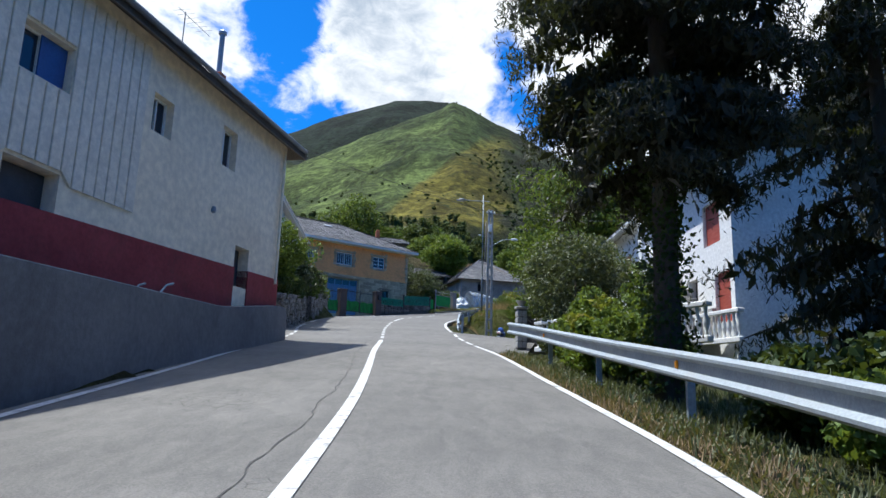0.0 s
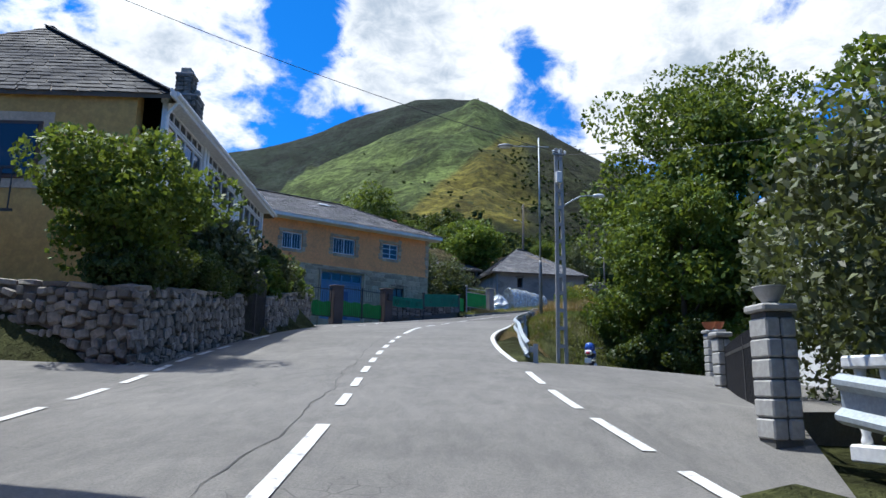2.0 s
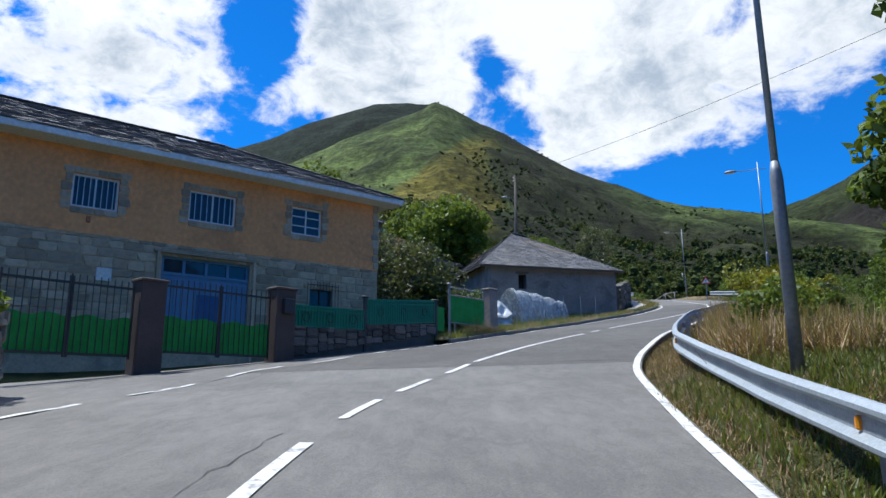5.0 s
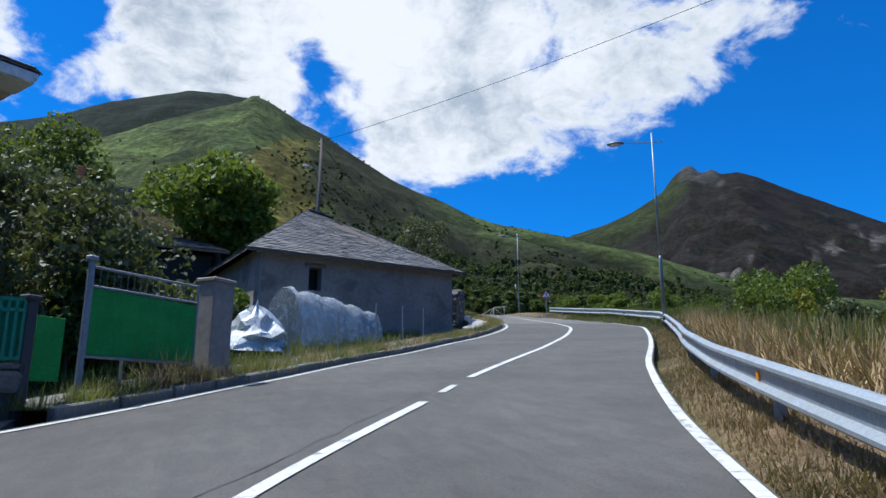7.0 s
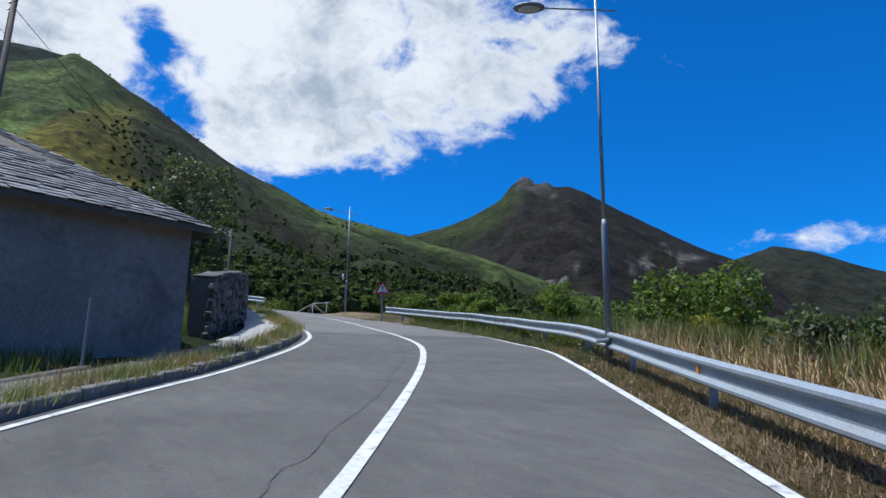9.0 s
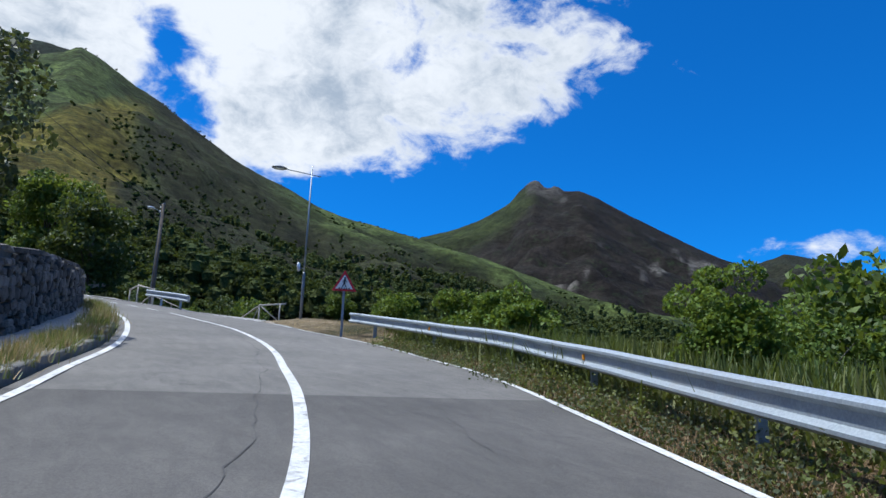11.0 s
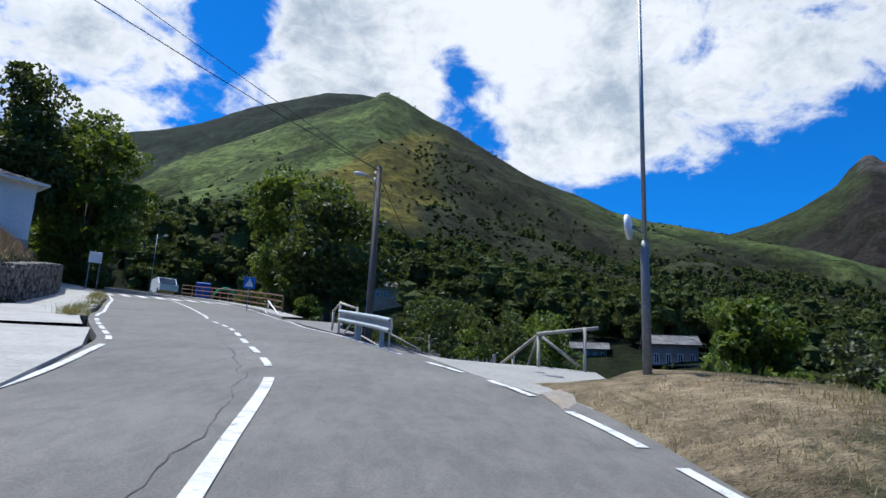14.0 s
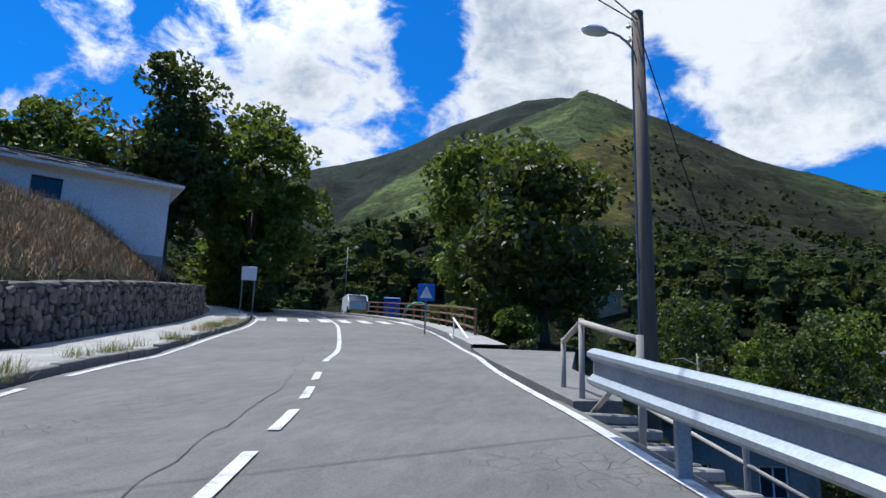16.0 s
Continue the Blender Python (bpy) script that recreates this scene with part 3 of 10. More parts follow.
for name, a_l, b_l, a_r, b_r, mat in (("road_lower", (-3.9, -34), (-6.1, 51.6), (2.6, -34), (1.9, 50.4), ASPHALT), ("road_middle", (-6.1, 51.6), (14.2, 85.6), (1.9, 50.4), (20.6, 84.4), ASPHALT_DARK),
                                      ("road_upper", (14.2, 85.6), (-26, 157), (20.6, 84.4), (-26, 165), ASPHALT_MID)):
    ribbon(name, road_l[near_index(road_l, a_l):near_index(road_l, b_l) + 1], road_r[near_index(road_r, a_r):near_index(road_r, b_r) + 1], 0.0, mat, 10, 0.5,
           label="worn grey asphalt road climbing round a bend", category="road", kind="structure")
i_, j_ = near_index(road_r, (22.3, 99.5)), near_index(road_r, (18.2, 117.9))
ribbon("road_shoulder", road_r[i_:j_ + 1], (road_r + (offset_line(R_LINE, 0.42) - road_r) * (step(road_r[:, 1], 99.3, 104.5) * (1 - 0.8 * step(road_r[:, 1], 111.2, 113.5)) + 0.03)[:, None])[i_:j_ + 1], -0.003, ASPHALT_MID, 2, 0.6, label="narrow asphalt strip outside the edge line", category="road", kind="structure")


def paint(name, line, a, b, width=0.12, label="white road line", lift=0.012):
    i, j = sorted((near_index(line, a), near_index(line, b)))
    seg = line[i:j + 1]
    ob = ribbon(name, offset_line(seg, -width / 2), offset_line(seg, width / 2), lift, PAINT, label=label, category="road marking", kind="structure")
    return ob


def along(line, a, b, lengths):
    """Short marks along a line between two plan points: pairs of gap and mark lengths, repeated."""
    i, j = near_index(line, a), near_index(line, b)
    s = 0.0
    seg = resample(line[i:j + 1], max(2, int((j - i) * 5)))
    cum = np.concatenate([[0], np.cumsum(np.linalg.norm(np.diff(seg, axis=0), axis=1))])
    k = 0
    while s < cum[-1]:
        gap, mark = lengths[k % len(lengths)]
        s0, s1 = s + gap, s + gap + mark
        if s1 > cum[-1]:
            break
        t = np.linspace(s0, s1, 6)
        p = np.stack([np.interp(t, cum, seg[:, c]) for c in (0, 1)], 1)
        ribbon("road_dash", offset_line(p, -0.06), offset_line(p, 0.06), 0.012, PAINT, label="short white dash of the road line", category="road marking", kind="structure", group="road dashes")
        s = s1
        k += 1

paint("edge_line", L_LINE, (-4.0, -12), (-5.15, 20.5), 0.12)
along(L_LINE, (-5.2, 21), (-6.9, 33), [(0.6, 1.0)])
along(L_LINE, (-7.0, 34), (-7.4, 38.5), [(0.3, 2.2)])
along(L_LINE, (-7.4, 44), (-2.6, 59.2), [(1.2, 1.9)])
paint("edge_line", L_LINE, (-2.5, 59), (13.6, 108), 0.12)
along(L_LINE, (14.6, 108.6), (10.5, 118), [(0.5, 1.2)])
paint("edge_line", L_LINE, (10.3, 118), (-26, 157), 0.12)
paint("edge_line", R_LINE, (2.4, -12), (0.8, 20.3), 0.12)
along(R_LINE, (0.75, 20.6), (0.3, 29), [(0.7, 1.7)])
paint("edge_line", R_LINE, (0.25, 29.3), (22.25, 100.9), 0.12)
along(R_LINE, (22.25, 100.8), (20.3, 110.4), [(1.2, 1.78)])
paint("edge_line", R_LINE, (20.1, 110.9), (-26, 165), 0.12)
paint("centre_line", AXIS, (-1.0, -12), (-2.08, 22.2), 0.14)
along(AXIS, (-2.1, 22.4), (-3.2, 37), [(0.8, 1.0)])
paint("centre_line", AXIS, (-3.2, 38.5), (-3.1, 43.5), 0.14)
along(AXIS, (-3.1, 44), (-1.2, 51.6), [(0.9, 1.6)])
paint("centre_line", AXIS, (-1.1, 51.8), (2.9, 60.1), 0.14)
along(AXIS, (3.0, 60.2), (4.1, 62.1), [(0.45, 0.9)])
paint("centre_line", AXIS, (4.4, 62.4), (18.2, 105.5), 0.14)
along(AXIS, (18.2, 105.8), (13.0, 121.5), [(0.9, 1.25)])
paint("centre_line", AXIS, (12.9, 121.8), (-26, 161), 0.12)


# ---- building blocks ----
class Shape:
    """Vertices and faces gathered into one mesh."""

    def __init__(self):
        self.v, self.f = [], []

    def add(self, verts, faces):
        n = len(self.v)
        self.v += [Vector(p) for p in verts]
        self.f += [tuple(i + n for i in f) for f in faces]
        return self

    def box(self, c, size, m=None, chamfer=0.0):
        """A box round c, with chamfered edges where given; m turns it about its centre."""
        h = [s / 2 for s in size]
        ch = min(chamfer, *[x * 0.9 for x in h]) if chamfer else 0
        if not ch:
            p = [Vector((a * h[0], b * h[1], d * h[2])) for a in (-1, 1) for b in (-1, 1) for d in (-1, 1)]
            f = [(0, 1, 3, 2), (4, 6, 7, 5), (0, 4, 5, 1), (2, 3, 7, 6), (0, 2, 6, 4), (1, 5, 7, 3)]
        else:
            p, idx = [], {}
            for a in (-1, 1):
                for b in (-1, 1):
                    for d in (-1, 1):
                        for k in range(3):
                            q = [a * h[0], b * h[1], d * h[2]]
                            for j in range(3):
                                if j != k:
                                    q[j] -= (a, b, d)[j] * ch
                            idx[(a, b, d, k)] = len(p)
                            p.append(Vector(q))
            f = []
            for k in range(3):
                i, j = (k + 1) % 3, (k + 2) % 3
                for s in (-1, 1):
                    loop = []
                    for u, w in ((-1, -1), (1, -1), (1, 1), (-1, 1)):
                        g = [0, 0, 0]
                        g[k], g[i], g[j] = s, u, w
                        loop.append(idx[(*g, k)])
                    f.append(tuple(loop if s > 0 else loop[::-1]))
            for k in range(3):
                i, j = (k + 1) % 3, (k + 2) % 3
                for u in (-1, 1):
                    for w in (-1, 1):
                        g0, g1 = [0, 0, 0], [0, 0, 0]
                        g0[k], g1[k] = -1, 1
                        g0[i] = g1[i] = u
                        g0[j] = g1[j] = w
                        q = (idx[(*g0, i)], idx[(*g1, i)], idx[(*g1, j)], idx[(*g0, j)])
                        f.append(q if u * w < 0 else q[::-1])
            for a in (-1, 1):
                for b in (-1, 1):
                    for d in (-1, 1):
                        q = tuple(idx[(a, b, d, k)] for k in range(3))
                        f.append(q if a * b * d > 0 else q[::-1])
        m3 = m.to_3x3() if m else None
        c = Vector(c)
        return self.add([c + (m3 @ q if m3 else q) for q in p], f)

    def beam(self, a, b, w, h, chamfer=0.0, up=(0, 0, 1)):
        """A squared bar from a to b."""
        a, b = Vector(a), Vector(b)
        x = (b - a).normalized()
        y = Vector(up).cross(x)
        y = y.normalized() if y.length > 1e-4 else Vector((1, 0, 0)).cross(x).normalized()
        z = x.cross(y)
        return self.box((a + b) / 2, ((b - a).length, w, h), Matrix((x, y, z)).transposed(), chamfer)

    def tube(self, path, radius, n=8, caps=True):
        """A round bar along points; radius may change from point to point."""
        path = [Vector(p) for p in path]
        r = radius if hasattr(radius, "__len__") else [radius] * len(path)
        vs, ref = [], None
        for i, p in enumerate(path):
            t = (path[min(i + 1, len(path) - 1)] - path[max(i - 1, 0)]).normalized()
            if ref is None:
                ref = Vector((0, 0, 1)) if abs(t.z) < 0.9 else Vector((1, 0, 0))
            x = (ref - t * ref.dot(t)).normalized()
            ref = x
            y = t.cross(x)
            vs += [p + (x * math.cos(2 * math.pi * k / n) + y * math.sin(2 * math.pi * k / n)) * r[i] for k in range(n)]
        f = [(i * n + k, i * n + (k + 1) % n, (i + 1) * n + (k + 1) % n, (i + 1) * n + k) for i in range(len(path) - 1) for k in range(n)]
        if caps:
            f += [tuple(range(n))[::-1], tuple((len(path) - 1) * n + k for k in range(n))]
        return self.add(vs, f)

    def lathe(self, profile, c=(0, 0, 0), n=14, m=None):
        """A turned solid: (radius, height) pairs about the z axis at c."""
        c, vs = Vector(c), []
        for r, z in profile:
            for k in range(n):
                q = Vector((r * math.cos(2 * math.pi * k / n), r * math.sin(2 * math.pi * k / n), z))
                vs.append(c + (m.to_3x3() @ q if m else q))
        k_ = len(profile)
        f = [(i * n + k, i * n + (k + 1) % n, (i + 1) * n + (k + 1) % n, (i + 1) * n + k) for i in range(k_ - 1) for k in range(n)]
        f += [tuple(range(n))[::-1], tuple((k_ - 1) * n + k for k in range(n))]
        return self.add(vs, f)

    def prism(self, poly, z0, z1):
        n = len(poly)
        z0 = z0 if hasattr(z0, "__len__") else [z0] * n
        z1 = z1 if hasattr(z1, "__len__") else [z1] * n
        vs = [(x, y, z0[i]) for i, (x, y) in enumerate(poly)] + [(x, y, z1[i]) for i, (x, y) in enumerate(poly)]
        f = [tuple(range(n))[::-1], tuple(range(n, 2 * n))] + [(k, (k + 1) % n, n + (k + 1) % n, n + k) for k in range(n)]
        return self.add(vs, f)

    def extrude(self, profile, line, up=(0, 0, 1)):
        """A cross-section (out, height) carried along points; out is to the right of the way."""
        line = [Vector(p) for p in line]
        k = len(profile)
        vs = []
        for i, p in enumerate(line):
            t = line[min(i + 1, len(line) - 1)] - line[max(i - 1, 0)]
            r = Vector((t.y, -t.x, 0)).normalized()
            vs += [p + r * o + Vector((0, 0, h)) for o, h in profile]
        f = [(i * k + j, i * k + (j + 1) % k, (i + 1) * k + (j + 1) % k, (i + 1) * k + j) for i in range(len(line) - 1) for j in range(k)]
        f += [tuple(range(k))[::-1], tuple((len(line) - 1) * k + j for j in range(k))]
        return self.add(vs, f)

    def mesh(self, name, mat, smooth=False):
        me = bpy.data.meshes.new(name)
        me.from_pydata([tuple(p) for p in self.v], [], self.f)
        bm = bmesh.new()
        bm.from_mesh(me)
        bmesh.ops.recalc_face_normals(bm, faces=bm.faces)
        bm.to_mesh(me)
        bm.free()
        me.materials.append(mat)
        if smooth:
            me.polygons.foreach_set("use_smooth", [True] * len(me.polygons))
        return me


def thing(name, m, label, category, group="", kind=""):
    """An empty at a thing's base, to carry its parts."""
    e = new(name)
    e.empty_display_size = 0.2
    e.matrix_world = m
    return tagged(e, label, category, group, kind)


def part(name, shape, mat, parent, label="", smooth=False, kind=""):
    ob = new(name, shape.mesh(name, mat, smooth))
    ob.parent = parent
    return tagged(ob, label, kind=kind)


def solo(name, shape, mat, label, category, m=None, smooth=False, group="", kind=""):
    ob = new(name, shape.mesh(name, mat, smooth))
    if m:
        ob.matrix_world = m
    return tagged(ob, label, category, group, kind)


def facing(x, y, z, u):
    """A frame at a place, with its x axis along the plan direction u and its y axis to the left of that."""
    return pose(x, y, z, 0, 0, math.degrees(math.atan2(u[1], u[0])))


# ---- materials of things ----
WOOD_GREY = material("weathered_wood", (0.42, 0.39, 0.34), 0.85, tint=(0.27, 0.25, 0.21), scale=2.5, bump=0.006, bump_scale=18, stretch=(6, 6, 0.6))
WOOD_POLE = material("tarred_pole_wood", (0.15, 0.12, 0.09), 0.85, tint=(0.09, 0.075, 0.06), scale=3, bump=0.006, bump_scale=20, stretch=(6, 6, 0.4))
STONE = material("field_stone", (0.27, 0.245, 0.205), 0.92, tint=(0.12, 0.11, 0.10), scale=2.4, amount=0.8, bump=0.012, bump_scale=22, spread=0.42, dirt=(0.10, 0.11, 0.07), dirt_scale=2.0)
STONE_DARK = material("dark_slaty_stone", (0.14, 0.126, 0.11), 0.92, tint=(0.065, 0.06, 0.056), scale=2.2, amount=0.8, bump=0.014, bump_scale=22, spread=0.55, dirt=(0.24, 0.215, 0.18), dirt_scale=2.2, dirt_amount=0.4)
MORTAR = material("dark_mortar", (0.11, 0.105, 0.095), 0.95, tint=(0.07, 0.068, 0.06), scale=3, bump=0.01)
SLATE = material("roof_slate", (0.17, 0.165, 0.165), 0.62, tint=(0.10, 0.10, 0.105), scale=0.8, amount=0.8, bump=0.006, bump_scale=25, spread=0.32, dirt=(0.27, 0.255, 0.22), dirt_scale=0.9, dirt_amount=0.6)
SLATE_DARK = material("dark_roof_slate", (0.04, 0.043, 0.05), 0.8, tint=(0.028, 0.03, 0.035), scale=0.8, bump=0.005, spread=0.25, spec=0.15)
CREAM = material("cream_render", (0.90, 0.79, 0.60), 0.9, tint=(0.85, 0.73, 0.54), scale=0.35, amount=0.5, bump=0.0015, bump_scale=120, dirt=(0.55, 0.46, 0.35), dirt_scale=0.35, dirt_amount=0.3)
CLADDING = material("cream_steel_cladding", (0.82, 0.74, 0.60), 0.5, 0.0, tint=(0.66, 0.59, 0.47), scale=0.6, amount=0.5, dirt=(0.4, 0.36, 0.3), dirt_amount=0.3)
RED_PAINT = material("dark_red_paint", (0.34, 0.035, 0.045), 0.75, tint=(0.17, 0.02, 0.024), scale=0.8, bump=0.004, bump_scale=60, dirt=(0.12, 0.03, 0.03))
WHITE = material("white_paint", (0.78, 0.78, 0.76), 0.7, tint=(0.66, 0.66, 0.64), scale=0.7, amount=0.5, bump=0.002, dirt=(0.5, 0.48, 0.44), dirt_amount=0.3)
WHITE_FRAME = material("white_frame", (0.82, 0.83, 0.83), 0.35, tint=(0.7, 0.71, 0.71), scale=1.5, amount=0.4)
ORANGE = material("orange_render", (0.88, 0.40, 0.165), 0.9, tint=(0.80, 0.345, 0.135), scale=0.45, amount=0.7, bump=0.004, bump_scale=80, dirt=(0.42, 0.2, 0.09), dirt_scale=0.5, dirt_amount=0.5)
OCHRE = material("ochre_render", (0.62, 0.38, 0.12), 0.9, tint=(0.5, 0.3, 0.1), scale=0.5, bump=0.004)
SANDSTONE = material("pale_dressed_stone", (0.55, 0.43, 0.295), 0.9, tint=(0.40, 0.31, 0.22), scale=1.1, amount=0.9, bump=0.01, bump_scale=26, spread=0.3, dirt=(0.2, 0.18, 0.15), dirt_scale=1.2)
RENDER_GREY = material("grey_cement_render", (0.30, 0.265, 0.235), 0.93, tint=(0.21, 0.185, 0.165), scale=0.6, amount=0.9, bump=0.006, bump_scale=45, dirt=(0.12, 0.105, 0.095), dirt_scale=0.7, dirt_amount=0.75)
GLASS = glass_material("window_glass")
# shade of unlit rooms, painted on near-black sheets behind openings
ROOM_SHADE = material("painted_room_shade", (0.012, 0.012, 0.013), 0.9)
BLUE_DOOR = material("blue_painted_timber", (0.13, 0.26, 0.42), 0.6, tint=(0.09, 0.19, 0.33), scale=1.6, bump=0.003, dirt=(0.2, 0.24, 0.28), dirt_amount=0.4, stretch=(4, 4, 0.6))
DARK_METAL = material("dark_painted_iron", (0.035, 0.037, 0.04), 0.5, 0.2, tint=(0.06, 0.05, 0.045), scale=3)
GREEN_PANEL = material("green_painted_panel", (0.008, 0.22, 0.13), 0.55, tint=(0.01, 0.16, 0.095), scale=1.5, dirt=(0.03, 0.12, 0.08))
GREEN_MESH = material("green_shade_netting", (0.02, 0.30, 0.05), 0.8, tint=(0.015, 0.2, 0.035), scale=2, amount=0.8, bump=0.01, bump_scale=60)
BROWN_POST = material("brown_painted_post", (0.085, 0.062, 0.052), 0.8, tint=(0.06, 0.045, 0.04), scale=2, bump=0.006)
PLASTIC = material("pale_plastic_sheet", (0.68, 0.72, 0.74), 0.32, tint=(0.5, 0.54, 0.56), scale=1.8, amount=0.8, bump=0.03, bump_scale=9, spec=0.6)
RED_SIGN = material("red_sign_face", (0.62, 0.02, 0.03), 0.4, tint=(0.52, 0.015, 0.025), scale=2, amount=0.4)
WHITE_SIGN = material("white_sign_face", (0.82, 0.82, 0.8), 0.4, tint=(0.72, 0.72, 0.7), scale=2, amount=0.5)
BLACK_SIGN = material("black_sign_print", (0.015, 0.015, 0.017), 0.45)
BLUE_SIGN = material("blue_sign_face", (0.02, 0.13, 0.48), 0.4, tint=(0.02, 0.1, 0.38), scale=2, amount=0.4)
AMBER = material("amber_reflector", (0.85, 0.32, 0.02), 0.25, tint=(0.7, 0.24, 0.01), scale=8)
LAMP_GLASS = material("milky_lamp_glass", (0.72, 0.74, 0.74), 0.3, tint=(0.6, 0.62, 0.62), scale=3, amount=0.4)
MIRROR = material("convex_mirror_glass", (0.9, 0.91, 0.92), 0.02, 1.0, tint=(0.88, 0.9, 0.9), scale=1, amount=0.2)
RUBBER = material("black_rubber", (0.02, 0.02, 0.02), 0.8)
TERRACOTTA = material("terracotta", (0.45, 0.15, 0.07), 0.85, tint=(0.35, 0.11, 0.05), scale=3)
WIRE = material("black_cable", (0.02, 0.02, 0.022), 0.6)

RNG = random.Random(7)


def on_road(line, off, lift):
    """Plan line moved sideways and laid on the road's slope."""
    p = offset_line(line, off)
    z = to_road(p[:, 0], p[:, 1])[2] + lift
    return [(a, b, c) for (a, b), c in zip(p, z)]


def cut(line, a, b):
    i, j = sorted((near_index(line, a), near_index(line, b)))
    return line[i:j + 1]


# ---- crash barriers ----
W_BEAM = [(0.0, 0.155), (-0.03, 0.152), (-0.08, 0.122), (-0.082, 0.092), (-0.022, 0.05), (-0.022, -0.05), (-0.082, -0.092), (-0.08, -0.122), (-0.03, -0.152), (0.0, -0.155),
          (0.012, -0.15), (-0.02, -0.14), (-0.066, -0.112), (-0.066, -0.098), (-0.008, -0.052), (-0.008, 0.052), (-0.066, 0.098), (-0.066, 0.112), (-0.02, 0.14), (0.012, 0.15)]


def crash_barrier(line, off, heights, label, ramp=0.0, reflectors=True, post_gap=4.0, flip=1, first=0.0, flare=False):
    """Corrugated steel rail on posts along a plan line; ramp: metres over which its start drops to the ground."""
    h = np.interp(line[:, 1], [a for a, b in heights], [b for a, b in heights])
    height = float(h[0])
    p = [(x, y, z + dz) for (x, y, z), dz in zip(on_road(line, off, 0.0), h)]
    n = len(p)
    if ramp:
        q = on_road(line, off - 0.4, 0.22)
        p = [tuple(np.array(a_) * k + np.array(b_) * (1 - k)) for a_, b_, k in zip(p, q, np.clip((np.arange(n) * 0.5 + 0.3) / ramp, 0, 1))]
    base = thing("crash_barrier", pose(*p[0][:2], p[0][2] - height), label, "crash barrier", "crash barriers by the road")
    inv = base.matrix_world.inverted()
    loc = [inv @ Vector(q) for q in p]
    prof = [(o * flip, h * 1.12) for o, h in W_BEAM]
    part("rail", Shape().extrude(prof, loc[::2] + ([loc[-1]] if (n - 1) % 2 else [])), GALV, base, "corrugated galvanised steel rail")
    if flare:
        out = (loc[0] - loc[1]).normalized()
        sh = Shape()
        for k in range(7):
            z = (k / 6 - 0.5) * 0.34
            bulge = 0.03 * math.sin(k / 6 * math.pi)
            for q in (0.0, 0.05 + bulge * 0.5, 0.08 + bulge):
                sh.v.append(loc[0] + out * q + Vector((0, 0, z * (1 + q * 0.35))) + Vector((out.y, -out.x, 0)) * (0.03 - q * 0.3))
        sh.f += [(k * 3 + q, k * 3 + q + 1, k * 3 + q + 4, k * 3 + q + 3) for k in range(6) for q in range(2)]
        ridge = Shape()
        ridge.add([p + Vector((0, 0, 0)) for p in sh.v] + [p + Vector((out.y, -out.x, 0)) * 0.006 for p in sh.v], sh.f + [tuple(21 + q for q in reversed(f)) for f in sh.f])
        part("end_piece", ridge, GALV, base, "flared steel end piece", True)
    s = first
    k = 0
    while s < (n - 1) * 0.5:
        i = min(int(s / 0.5), n - 1)
        x, y, z = loc[i]
        t = (loc[min(i + 1, n - 1)] - loc[max(i - 1, 0)])
        r = Vector((t.y, -t.x, 0)).normalized() * flip
        c = loc[i] + r * 0.13
        m = Matrix((r, Vector((0, 0, 1)).cross(r), Vector((0, 0, 1)))).transposed()
        chan = [c + m @ Vector((a, b, 0)) for a, b in ((-0.05, -0.028), (0.05, -0.028), (0.05, 0.028), (0.042, 0.028), (0.042, -0.018), (-0.042, -0.018), (-0.042, 0.028), (-0.05, 0.028))]
        sh = Shape().prism([(q.x, q.y) for q in chan], [z - 0.98] * 8, [z + 0.12] * 8)
        part("spacer", Shape().box((c.x - r.x * 0.085, c.y - r.y * 0.085, z), (0.08, 0.06, 0.12), m, 0.01), GALV, base)
        part("post", sh, GALV, base)
        if reflectors and k % 2 == 1:
            q = loc[i] - r * 0.03
            part("reflector", Shape().box((q.x, q.y, z), (0.05, 0.05, 0.10), m, 0.015), AMBER, base, "amber reflector clipped in the rail")
        s += post_gap
        k += 1
    return base


crash_barrier(cut(R_LINE, (2.4, -12), (0.85, 20.0)), 0.95, [(0, 0.6)], "grey galvanised crash barrier before a garden on the verge")
crash_barrier(cut(R_LINE, (0.2, 29.9), (22.35, 98.3)), 0.75, [(30, 0.42), (70, 0.43), (82, 0.58), (90, 0.66)], "long curved galvanised crash barrier beside dry grass", ramp=5.0)
crash_barrier(cut(R_LINE, (20.1, 111.15), (18.75, 115.5)), -0.1, [(110, 0.60)], "short galvanised crash barrier above concrete steps", reflectors=False, post_gap=2.0, first=1.0, flare=True)


